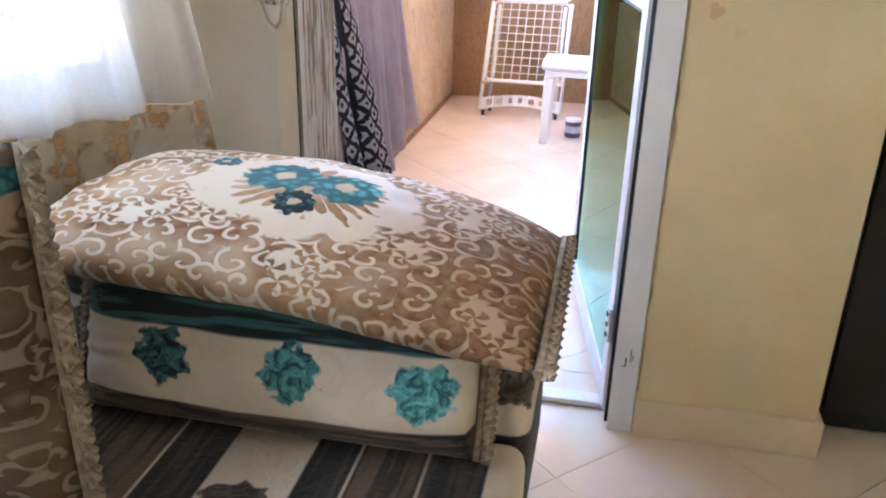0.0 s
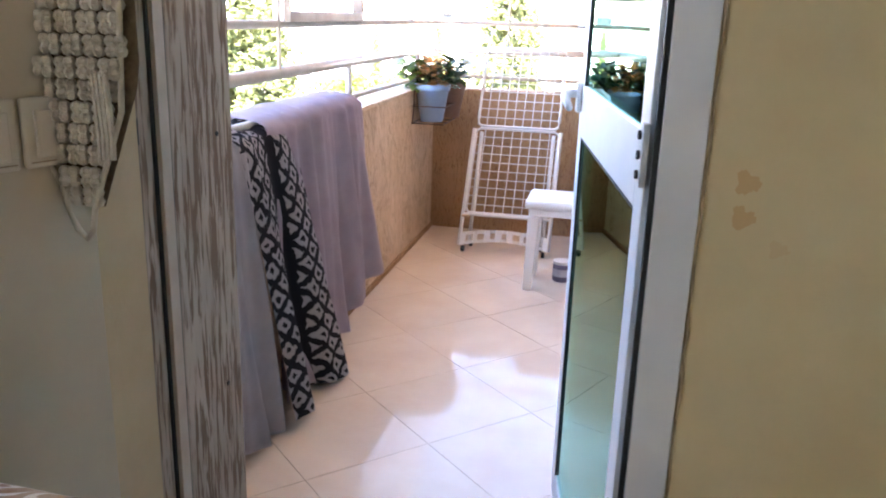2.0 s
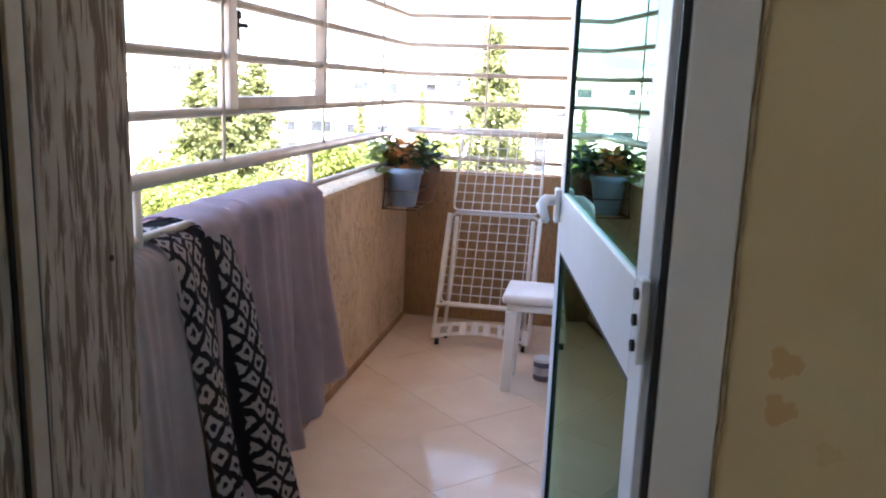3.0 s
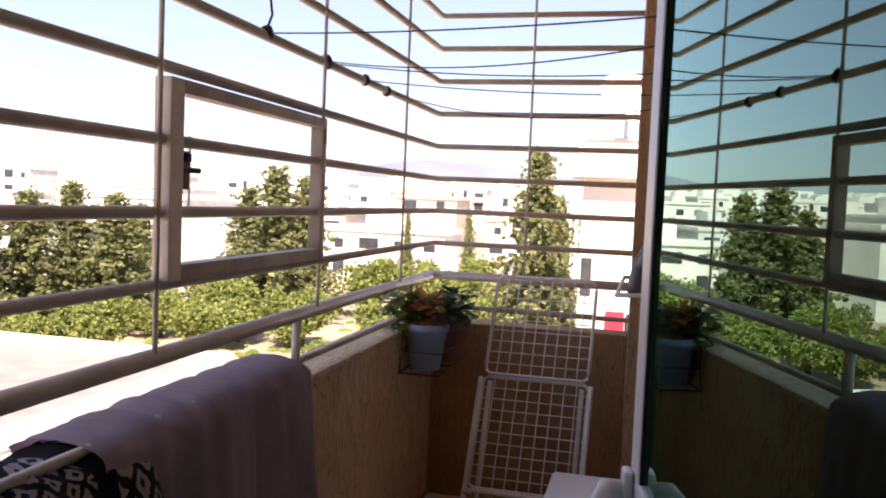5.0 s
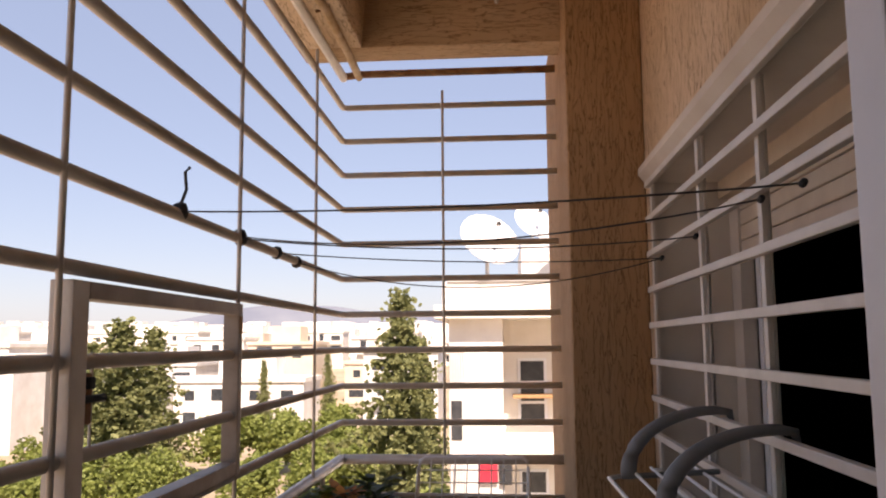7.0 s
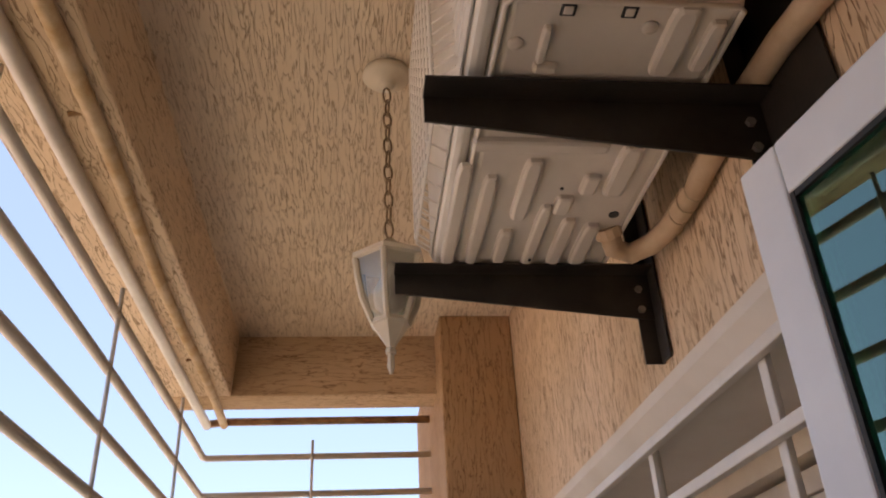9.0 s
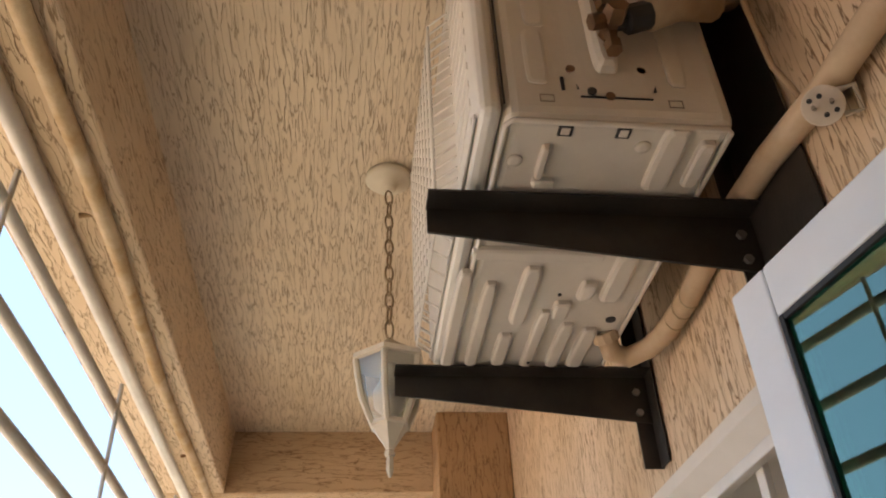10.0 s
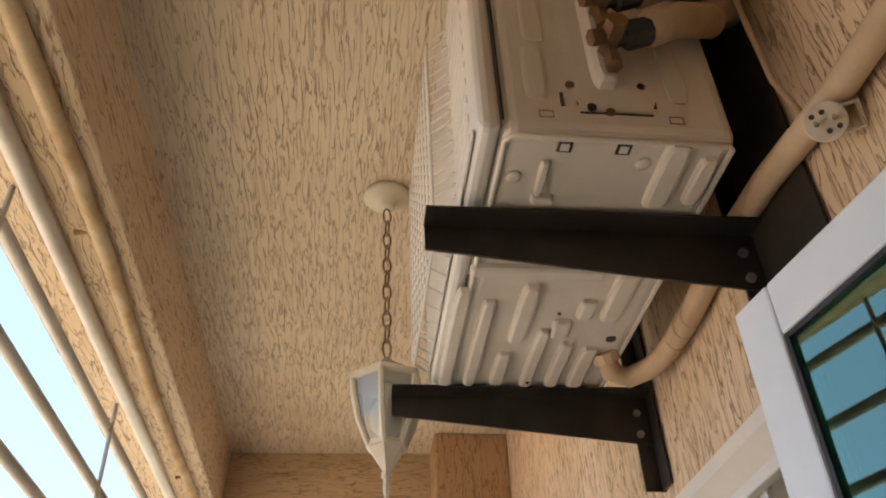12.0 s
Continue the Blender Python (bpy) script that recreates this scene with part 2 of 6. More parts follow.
GREEN_GLASS = glass_mat("green_reflecting_glass", (0.26, 0.54, 0.44), 0.0, 0.19, (0.52, 0.80, 0.68))
CLEAR_GLASS = glass_mat("clear_glass", (0.93, 0.96, 0.95), 0.0, 0.0)


def flower_mask(n, l, vec, centre, radius, plane=(0, 2), petals=9.0, wave=0.07):
    """1 inside a petalled disc round centre, in the plane of two axes."""
    sub = n.new("ShaderNodeVectorMath")
    sub.operation = "SUBTRACT"
    l.new(vec, sub.inputs[0])
    sub.inputs[1].default_value = centre
    sep = n.new("ShaderNodeSeparateXYZ")
    l.new(sub.outputs[0], sep.inputs[0])

    def math_node(op, a, b=None):
        k = n.new("ShaderNodeMath")
        k.operation = op
        for i, val in enumerate((a, b)):
            if val is None:
                continue
            if hasattr(val, "is_linked"):
                l.new(val, k.inputs[i])
            else:
                k.inputs[i].default_value = val
        return k.outputs[0]

    a, b = sep.outputs[plane[0]], sep.outputs[plane[1]]
    r = math_node("SQRT", math_node("ADD", math_node("MULTIPLY", a, a), math_node("MULTIPLY", b, b)))
    th = math_node("ARCTAN2", a, b)
    lobe = math_node("MULTIPLY", math_node("SINE", math_node("MULTIPLY", th, petals)), wave * radius)
    ns = node(n, "ShaderNodeTexNoise", Scale=0.9 / radius * 2.0, Detail=3.0)
    l.new(vec, ns.inputs["Vector"])
    rough = math_node("MULTIPLY", math_node("SUBTRACT", ns.outputs[0], 0.5), radius * 1.15)
    d = math_node("ADD", math_node("ADD", r, lobe), rough)
    mr = n.new("ShaderNodeMapRange")
    mr.inputs["From Min"].default_value, mr.inputs["From Max"].default_value = radius * 1.03, radius * 0.93
    l.new(d, mr.inputs["Value"])
    return mr.outputs[0], r


def velvet(name, ground, pattern, pattern2, scale, flowers=(), stripes=None, relief=0.22, bands=()):
    """Cut velvet: a scrolling pile pattern raised from a satin ground, with flowers and stripes at given places."""
    m, n, l, p = material(name)
    tc = n.new("ShaderNodeTexCoord")
    vec = tc.outputs["Object"]
    def curls(k, width, seed):
        """Thin curling lines: level lines of a smooth noise."""
        mp = n.new("ShaderNodeMapping")
        mp.inputs["Location"].default_value = (seed, seed * 0.7, seed * 1.3)
        l.new(vec, mp.inputs["Vector"])
        t = node(n, "ShaderNodeTexNoise", Scale=k, Detail=0.0, Distortion=0.9)
        l.new(mp.outputs[0], t.inputs["Vector"])
        d = n.new("ShaderNodeMath")
        d.operation = "SUBTRACT"
        l.new(t.outputs[0], d.inputs[0])
        d.inputs[1].default_value = 0.5
        ab = n.new("ShaderNodeMath")
        ab.operation = "ABSOLUTE"
        l.new(d.outputs[0], ab.inputs[0])
        return ramp(n, l, ab.outputs[0], [(width * 0.55, (0, 0, 0)), (width * 1.3, (1, 1, 1))])

    pile = mix(n, l, 1.0, curls(scale, 0.075, 0.0), curls(scale * 0.7, 0.045, 7.3), "MULTIPLY")
    big = node(n, "ShaderNodeTexNoise", Scale=5.0, Detail=2.0)
    l.new(vec, big.inputs["Vector"])
    tone = ramp(n, l, big.outputs[0], [(0.40, pattern), (0.62, pattern2)])
    pale = node(n, "ShaderNodeTexNoise", Scale=6.5, Detail=1.0)
    l.new(vec, pale.inputs["Vector"])
    tone = mix(n, l, ramp(n, l, pale.outputs[0], [(0.50, (0, 0, 0)), (0.72, (0.8, 0.8, 0.8))]), tone, ground)
    col = mix(n, l, pile, ground, tone)
    height = pile
    for axis, lo, hi, colour in bands:
        sep = n.new("ShaderNodeSeparateXYZ")
        l.new(vec, sep.inputs[0])
        up = n.new("ShaderNodeMapRange")
        up.inputs["From Min"].default_value, up.inputs["From Max"].default_value = lo, lo + 0.004
        dn = n.new("ShaderNodeMapRange")
        dn.inputs["From Min"].default_value, dn.inputs["From Max"].default_value = hi, hi - 0.004
        l.new(sep.outputs[axis], up.inputs["Value"])
        l.new(sep.outputs[axis], dn.inputs["Value"])
        k = n.new("ShaderNodeMath")
        k.operation = "MULTIPLY"
        l.new(up.outputs[0], k.inputs[0])
        l.new(dn.outputs[0], k.inputs[1])
        st = node(n, "ShaderNodeTexNoise", Scale=90.0, Detail=2.0)
        l.new(coords(n, l, tuple(0.05 if a == (1 if axis == 0 else 0) else 1.0 for a in range(3))), st.inputs["Vector"])
        cc = mix(n, l, ramp(n, l, st.outputs[0], [(0.45, (0, 0, 0)), (0.56, (1, 1, 1))]), tuple(0.2 * c for c in colour), colour)
        col = mix(n, l, k.outputs[0], col, cc)
    for centre, radius, plane, dark, light in flowers:
        halo, _ = flower_mask(n, l, vec, centre, radius * 1.45, plane, 5.0, 0.12)
        mk, _ = flower_mask(n, l, vec, centre, radius, plane)
        pet = node(n, "ShaderNodeTexNoise", Scale=1.9 / radius, Detail=4.0, Roughness=0.65, Distortion=1.6)
        l.new(vec, pet.inputs["Vector"])
        fc = ramp(n, l, pet.outputs[0], [(0.40, dark), (0.50, light), (0.64, tuple(min(1.0, 1.5 * c + 0.05) for c in light))])
        if stripes is None:
            col = mix(n, l, halo, col, ground)
        col = mix(n, l, mk, col, fc)
    l.new(col, p.inputs["Base Color"])
    p.inputs["Roughness"].default_value = 0.85
    p.inputs["Sheen Weight"].default_value = 0.25
    weave = node(n, "ShaderNodeTexNoise", Scale=420.0, Detail=2.0)
    l.new(vec, weave.inputs["Vector"])
    b1 = node(n, "ShaderNodeBump", Strength=0.25, Distance=0.002)
    l.new(weave.outputs[0], b1.inputs["Height"])
    bump(n, l, p, height, relief, 0.004, b1.outputs[0])
    return m


def scroll_velvet(name, ground, tan, brown, medallion, flowers, axis=1, fade=-0.33):
    """Cut velvet: spiral scrolls of pile on satin, and a clear medallion with leaves and flowers."""
    m, n, l, p = material(name)
    vec = n.new("ShaderNodeTexCoord").outputs["Object"]

    def op(kind, a, b=0.0, c=0.0):
        k = n.new("ShaderNodeMath")
        k.operation = kind
        for s, q in zip(k.inputs, (a, b, c)):
            if isinstance(q, (int, float)):
                s.default_value = q
            else:
                l.new(q, s)
        return k.outputs[0]

    def step(q, lo, hi):
        k = n.new("ShaderNodeMapRange")
        k.interpolation_type = "SMOOTHSTEP"
        k.inputs["From Min"].default_value, k.inputs["From Max"].default_value = lo, hi
        l.new(q, k.inputs["Value"])
        return k.outputs[0]

    sep = n.new("ShaderNodeSeparateXYZ")
    l.new(vec, sep.inputs[0])
    across, along = (sep.outputs[0], op("ADD", sep.outputs[1], sep.outputs[2])) if axis == 1 else (op("SUBTRACT", sep.outputs[0], sep.outputs[1]), sep.outputs[2])
    flat = n.new("ShaderNodeCombineXYZ")
    l.new(across, flat.inputs[0])
    l.new(along, flat.inputs[1])
    warp = node(n, "ShaderNodeTexNoise", Scale=26.0, Detail=1.0)
    l.new(flat.outputs[0], warp.inputs["Vector"])
    wv = n.new("ShaderNodeVectorMath")
    wv.operation = "MULTIPLY_ADD"
    l.new(warp.outputs["Color"], wv.inputs[0])
    wv.inputs[1].default_value = (0.012, 0.012, 0.0)
    l.new(flat.outputs[0], wv.inputs[2])

    def cells(scale, turns, arms):
        vo = node(n, "ShaderNodeTexVoronoi", Scale=scale, Randomness=0.85)
        vo.voronoi_dimensions = "2D"
        l.new(wv.outputs[0], vo.inputs["Vector"])
        sc = n.new("ShaderNodeVectorMath")
        sc.operation = "SUBTRACT"
        l.new(wv.outputs[0], sc.inputs[0])
        l.new(vo.outputs["Position"], sc.inputs[1])
        sp = n.new("ShaderNodeSeparateXYZ")
        l.new(sc.outputs[0], sp.inputs[0])
        hand = n.new("ShaderNodeSeparateColor")
        l.new(vo.outputs["Color"], hand.inputs[0])
        flip = op("SUBTRACT", op("MULTIPLY", op("GREATER_THAN", hand.outputs[0], 0.5), 2.0), 1.0)
        ang = op("MULTIPLY", op("ARCTAN2", sp.outputs[1], sp.outputs[0]), flip)
        ph = op("MULTIPLY_ADD", hand.outputs[1], 6.28, op("MULTIPLY", ang, arms))
        return op("SINE", op("MULTIPLY_ADD", vo.outputs["Distance"], turns, ph)), vo.outputs["Distance"]

    curl, _ = cells(23.0, 10.5, 1.0)
    sprig, dist = cells(30.0, 4.0, 4.0)
    zone = node(n, "ShaderNodeTexNoise", Scale=9.0, Detail=1.0)
    l.new(flat.outputs[0], zone.inputs["Vector"])
    curl_m = step(curl, -0.80, -0.42)
    sprig_m = op("MULTIPLY", step(sprig, -0.3, 0.2), step(dist, 0.62, 0.48))
    pile = mix(n, l, step(zone.outputs[0], 0.54, 0.58), curl_m, sprig_m)
    # the medallion's clear ground with its ring of leaves
    cx, cy, ra, rb = medallion
    dx, dy = op("DIVIDE", op("SUBTRACT", sep.outputs[0], cx), ra), op("DIVIDE", op("SUBTRACT", sep.outputs[axis], cy), rb)
    rr = op("SQRT", op("ADD", op("MULTIPLY", dx, dx), op("MULTIPLY", dy, dy)))
    th = op("ARCTAN2", dy, dx)
    wob = op("MULTIPLY_ADD", op("SUBTRACT", warp.outputs[0], 0.5), 0.5, rr)
    clear = step(op("MULTIPLY_ADD", op("SINE", op("MULTIPLY", th, 9.0)), 0.05, wob), 1.04, 0.97)
    petal = op("ABSOLUTE", op("SINE", op("MULTIPLY_ADD", rr, 1.5, op("MULTIPLY", th, 13.0))))
    reach = op("MULTIPLY_ADD", petal, 0.22, 0.50)
    leaf = op("MULTIPLY", step(op("SUBTRACT", reach, wob), -0.01, 0.03), step(op("MULTIPLY_ADD", rr, -0.35, petal), 0.0, 0.14))
    pile = op("MAXIMUM", op("MULTIPLY", pile, op("SUBTRACT", 1.0, clear)), op("MULTIPLY", leaf, clear))
    big = node(n, "ShaderNodeTexNoise", Scale=6.0, Detail=3.0)
    l.new(flat.outputs[0], big.inputs["Vector"])
    nap = node(n, "ShaderNodeTexNoise", Scale=60.0, Detail=3.0)
    l.new(flat.outputs[0], nap.inputs["Vector"])
    tone = mix(n, l, ramp(n, l, big.outputs[0], [(0.42, (0, 0, 0)), (0.60, (1, 1, 1))]), tan, brown)
    pale = mix(n, l, 0.5, ground, tan)
    tone = mix(n, l, ramp(n, l, zone.outputs[0], [(0.34, (0.75, 0.75, 0.75)), (0.50, (0, 0, 0))]), tone, pale)
    # pile and satin both turn browner across the cushion, from fade on
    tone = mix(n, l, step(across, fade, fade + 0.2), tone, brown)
    tone = mix(n, l, ramp(n, l, nap.outputs[0], [(0.35, (0, 0, 0)), (0.7, (0.35, 0.35, 0.35))]), tone, pale)
    satin_tone = mix(n, l, step(across, fade - 0.02, fade + 0.2), ground, tuple(0.42 * a + 0.5 * b for a, b in zip(ground, (0.40, 0.20, 0.07))))
    col = mix(n, l, pile, satin_tone, tone)
    for (fx, fy), radius, dark, light in flowers:
        ex, ey = op("SUBTRACT", sep.outputs[0], fx), op("SUBTRACT", sep.outputs[axis], fy)
        r = op("SQRT", op("ADD", op("MULTIPLY", ex, ex), op("MULTIPLY", ey, ey)))
        a = op("ARCTAN2", ey, ex)
        edge = op("MULTIPLY_ADD", op("ABSOLUTE", op("SINE", op("MULTIPLY", a, 5.0))), -radius * 0.16, op("MULTIPLY_ADD", op("SUBTRACT", nap.outputs[0], 0.5), radius * 0.5, r))
        mk = step(edge, radius * 0.93, radius * 0.85)
        pv = node(n, "ShaderNodeTexVoronoi", Scale=3.0 / radius)
        l.new(vec, pv.inputs["Vector"])
        fc = mix(n, l, step(pv.outputs["Distance"], 0.62, 0.15), dark, light)
        side = step(op("MULTIPLY_ADD", op("SUBTRACT", big.outputs[0], 0.5), radius * 3.0, ey), -radius * 0.9, radius * 0.7)
        fc = mix(n, l, op("MULTIPLY", op("SUBTRACT", 1.0, side), 0.6), fc, dark)
        fc = mix(n, l, step(op("MULTIPLY_ADD", op("SUBTRACT", nap.outputs[0], 0.5), radius * 0.6, r), radius * 0.34, radius * 0.26), fc, pale)
        col = mix(n, l, mk, col, fc)
        pile = op("MAXIMUM", pile, op("MULTIPLY", mk, op("MULTIPLY_ADD", pv.outputs["Distance"], -0.5, 1.1)))
    l.new(col, p.inputs["Base Color"])
    l.new(op("MULTIPLY_ADD", pile, 0.35, 0.55), p.inputs["Roughness"])
    p.inputs["Specular IOR Level"].default_value = 0.3
    p.inputs["Sheen Weight"].default_value = 0.06
    weave = node(n, "ShaderNodeTexNoise", Scale=420.0, Detail=2.0)
    l.new(vec, weave.inputs["Vector"])
    b1 = node(n, "ShaderNodeBump", Strength=0.25, Distance=0.002)
    l.new(weave.outputs[0], b1.inputs["Height"])
    bump(n, l, p, pile, 0.5, 0.004, b1.outputs[0])
    return m


# two brown damp stains on the pier's paint
_n, _l = WALL_YELLOW.node_tree.nodes, WALL_YELLOW.node_tree.links
_p = _n["Principled BSDF"]
_col = _p.inputs["Base Color"].links[0].from_socket
for _c, _r in (((0.231, 1.955, 1.075), 0.016), ((0.231, 1.955, 1.026), 0.015), ((0.283, 1.955, 0.985), 0.012)):
    _m, _ = flower_mask(_n, _l, _n.new("ShaderNodeTexCoord").outputs["Object"], _c, _r, (0, 2), 3.0, 0.2)
    _k = _n.new("ShaderNodeMath")
    _k.operation = "MULTIPLY"
    _k.inputs[1].default_value = 0.42 if _r > 0.013 else 0.15
    _l.new(_m, _k.inputs[0])
    _col = mix(_n, _l, _k.outputs[0], _col, (0.55, 0.25, 0.05))
_l.new(_col, _p.inputs["Base Color"])

TEAL_D, TEAL_L, TEAL_N = (0.015, 0.075, 0.09), (0.10, 0.36, 0.38), (0.006, 0.02, 0.025)
SATIN = (0.72, 0.63, 0.52)
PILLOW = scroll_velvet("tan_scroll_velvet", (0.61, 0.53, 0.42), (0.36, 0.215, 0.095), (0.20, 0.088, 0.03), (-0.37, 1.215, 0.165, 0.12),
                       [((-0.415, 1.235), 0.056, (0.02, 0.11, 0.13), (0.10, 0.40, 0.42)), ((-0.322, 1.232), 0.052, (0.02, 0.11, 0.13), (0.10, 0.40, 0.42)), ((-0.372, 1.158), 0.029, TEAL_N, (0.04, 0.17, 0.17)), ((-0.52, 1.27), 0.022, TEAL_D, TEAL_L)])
# satin and pile darkened for the shade this cushion stands in
LEANER = scroll_velvet("shaded_scroll_velvet_with_roses", (0.27, 0.205, 0.145), (0.115, 0.068, 0.034), (0.085, 0.048, 0.025), (-0.63, 0.93, 0.06, 0.07), [((-0.60, 0.955), 0.042, TEAL_D, TEAL_L), ((-0.64, 0.895), 0.034, TEAL_D, TEAL_L)], axis=2, fade=0.5)
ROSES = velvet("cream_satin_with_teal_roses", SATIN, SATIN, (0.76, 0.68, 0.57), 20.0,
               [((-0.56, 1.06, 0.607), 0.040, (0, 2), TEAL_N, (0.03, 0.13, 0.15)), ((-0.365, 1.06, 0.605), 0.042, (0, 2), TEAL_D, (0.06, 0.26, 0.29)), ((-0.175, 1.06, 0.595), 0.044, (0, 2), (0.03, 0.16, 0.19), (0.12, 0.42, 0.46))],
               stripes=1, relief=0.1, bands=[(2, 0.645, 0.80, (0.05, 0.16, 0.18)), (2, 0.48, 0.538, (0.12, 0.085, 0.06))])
SEAT = velvet("dark_striped_seat_velvet", SATIN, SATIN, (0.66, 0.57, 0.46), 30.0,
              [((-0.40, 0.96, 0.47), 0.055, (0, 1), (0.012, 0.011, 0.01), (0.05, 0.042, 0.034)), ((-0.66, 0.70, 0.47), 0.055, (0, 1), (0.012, 0.011, 0.01), (0.05, 0.042, 0.034))], stripes=1, relief=0.2,
              bands=[(0, -0.34, -0.27, (0.05, 0.042, 0.036)), (0, -0.27, -0.17, (0.13, 0.085, 0.05)), (0, -0.17, -0.08, (0.05, 0.042, 0.036)), (0, -0.55, -0.46, (0.05, 0.042, 0.036)), (0, -0.72, -0.55, (0.13, 0.085, 0.05)), (0, -0.95, -0.72, (0.05, 0.042, 0.036))])
ARM = velvet("dark_rose_arm_velvet", SATIN, SATIN, (0.66, 0.57, 0.46), 30.0, [((-0.036, 1.20, 0.56), 0.045, (1, 2), (0.03, 0.027, 0.022), (0.09, 0.08, 0.06))], stripes=1, relief=0.1, bands=[(2, 0.62, 0.80, (0.035, 0.03, 0.026)), (2, 0.30, 0.47, (0.035, 0.03, 0.026))])
TRIM = surf("braided_trim", (0.24, 0.18, 0.12), (0.44, 0.35, 0.25), 60, 0.8, 0, 300, 0.6)

# ---- large structure ----
CEIL_Z, PAR_X, PAR_TOP, END_Y, WALL_X = 2.878, -1.022, 0.865, 5.66, 0.13
IN_Y, OUT_Y = 1.955, 2.37          # inner and outer face of the wall that holds the door
ROOM_CEIL = 2.75


def clip_poly(poly, x0, x1, y0, y1):
    for axis, lim, sign in ((0, x0, 1), (0, x1, -1), (1, y0, 1), (1, y1, -1)):
        res = []
        for i, a in enumerate(poly):
            b = poly[(i + 1) % len(poly)]
            da, db = sign * (a[axis] - lim), sign * (b[axis] - lim)
            if da >= 0:
                res.append(a)
            if da * db < 0:
                s = da / (da - db)
                res.append((a[0] + s * (b[0] - a[0]), a[1] + s * (b[1] - a[1])))
        poly = res
        if not poly:
            return []
    return poly


def area(poly):
    return abs(sum(a[0] * b[1] - b[0] * a[1] for a, b in zip(poly, poly[1:] + poly[:1]))) / 2


def structure(name, bm, mat, label, grown=False):
    ob = solo(name, bm, mat, label, "", "structure")
    if grown:
        ob.matrix_basis = GROW @ ob.matrix_basis
    return ob


floor = structure("floor", boxed((-2.2, -1.6, -0.25), (2.4, IN_Y + 0.25, -0.006)), GROUT, "grout bed under the cream room floor tiles")
balcony_floor = structure("floor_balcony", boxed((PAR_X - 0.16, IN_Y + 0.251, -0.25), (WALL_X + 0.2, END_Y + 0.16, -0.006)), GROUT, "grout bed under the balcony floor tiles")

# parapet: side and end
structure("parapet_side", boxed((PAR_X - 0.14, OUT_Y, 0.0), (PAR_X, END_Y, PAR_TOP), 0.004), CREAM, "stained cream scratch-rendered balcony parapet wall")
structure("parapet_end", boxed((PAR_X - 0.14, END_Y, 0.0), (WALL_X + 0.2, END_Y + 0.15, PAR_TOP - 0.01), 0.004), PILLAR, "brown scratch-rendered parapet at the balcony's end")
structure("parapet_coping", boxed((PAR_X - 0.16, OUT_Y + 0.002, PAR_TOP + 0.001), (PAR_X + 0.012, END_Y + 0.16, PAR_TOP + 0.02), 0.004), CREAM_Y, "pale rendered coping along the parapet")
structure("baseboard_parapet", boxed((PAR_X + 0.001, OUT_Y + 0.002, 0.0), (PAR_X + 0.012, END_Y - 0.002, 0.028), 0.003), PILLAR, "thin stained skirting strip under the parapet")
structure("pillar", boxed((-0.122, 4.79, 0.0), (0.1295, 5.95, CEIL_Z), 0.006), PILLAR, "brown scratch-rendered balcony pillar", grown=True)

# right-hand house wall with a window opening
WY0, WY1, WZ0, WZ1 = 2.98, 4.69, 1.02, 2.08
for nm, a, b in (("wall_house_near", (WALL_X, IN_Y + 0.20, 0), (WALL_X + 0.2, WY0, CEIL_Z)), ("wall_house_far", (WALL_X, WY1, 0), (WALL_X + 0.2, 6.2, CEIL_Z)),
                 ("wall_house_below", (WALL_X, WY0, 0), (WALL_X + 0.2, WY1, WZ0)), ("wall_house_above", (WALL_X, WY0, WZ1), (WALL_X + 0.2, WY1, CEIL_Z))):
    structure(nm, boxed(a, b), CREAM, "cream scratch-rendered house wall on the balcony", grown=True)

# balcony ceiling, side beam, end beam
structure("ceiling_balcony", boxed((-0.84, OUT_Y - 0.2, CEIL_Z), (WALL_X + 0.2, 4.97, CEIL_Z + 0.2)), CEIL, "stained cream scratch-rendered balcony ceiling", grown=True)
beam = boxed((-1.08, OUT_Y - 0.2, 2.655), (-0.815, 4.97, CEIL_Z + 0.2), 0.005)
for v in beam.verts:      # the inner face leans outward towards its foot
    if v.co.x > -0.9 and v.co.z < 2.7:
        v.co.x -= 0.024
structure("beam_side", beam, CREAM_Y, "scratch-rendered beam along the balcony's open side", grown=True)
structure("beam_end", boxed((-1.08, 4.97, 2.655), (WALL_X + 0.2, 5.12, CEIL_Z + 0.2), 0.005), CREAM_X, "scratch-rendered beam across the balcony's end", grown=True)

# unseen mass added overhead so that the sun misses the end bars
structure("sun_block_above", boxed((-1.24, -1.75, 3.28), (2.4, 6.6, 9.0)), CREAM, "unseen block above the balcony that keeps the sun off the bars")

# the room: door wall, slanted window wall, back and side walls, ceiling
structure("wall_door_pier", boxed((0.173, IN_Y, 0), (0.595, IN_Y + 0.20, ROOM_CEIL)), WALL_YELLOW, "yellow painted wall pier beside the balcony door")
structure("wall_recess", boxed((0.33, IN_Y + 0.95, 0), (2.4, IN_Y + 1.1, ROOM_CEIL)), WALL_YELLOW, "yellow painted wall behind the black cabinet")
structure("wall_right", boxed((2.25, -1.6, 0), (2.4, IN_Y + 0.95, ROOM_CEIL)), WALL_YELLOW, "yellow painted room wall")
structure("wall_back", boxed((-2.2, -1.75, 0), (2.4, -1.6, ROOM_CEIL)), WALL_CREAM, "cream painted back wall of the room")
structure("floor_recess", boxed((0.331, IN_Y + 0.252, -0.25), (2.4, IN_Y + 1.1, 0.0)), TILE, "cream tiled floor of the recess")
structure("wall_recess_side", boxed((0.331, IN_Y + 0.2, 0), (0.345, IN_Y + 0.95, ROOM_CEIL)), WALL_YELLOW, "yellow painted side of the recess")
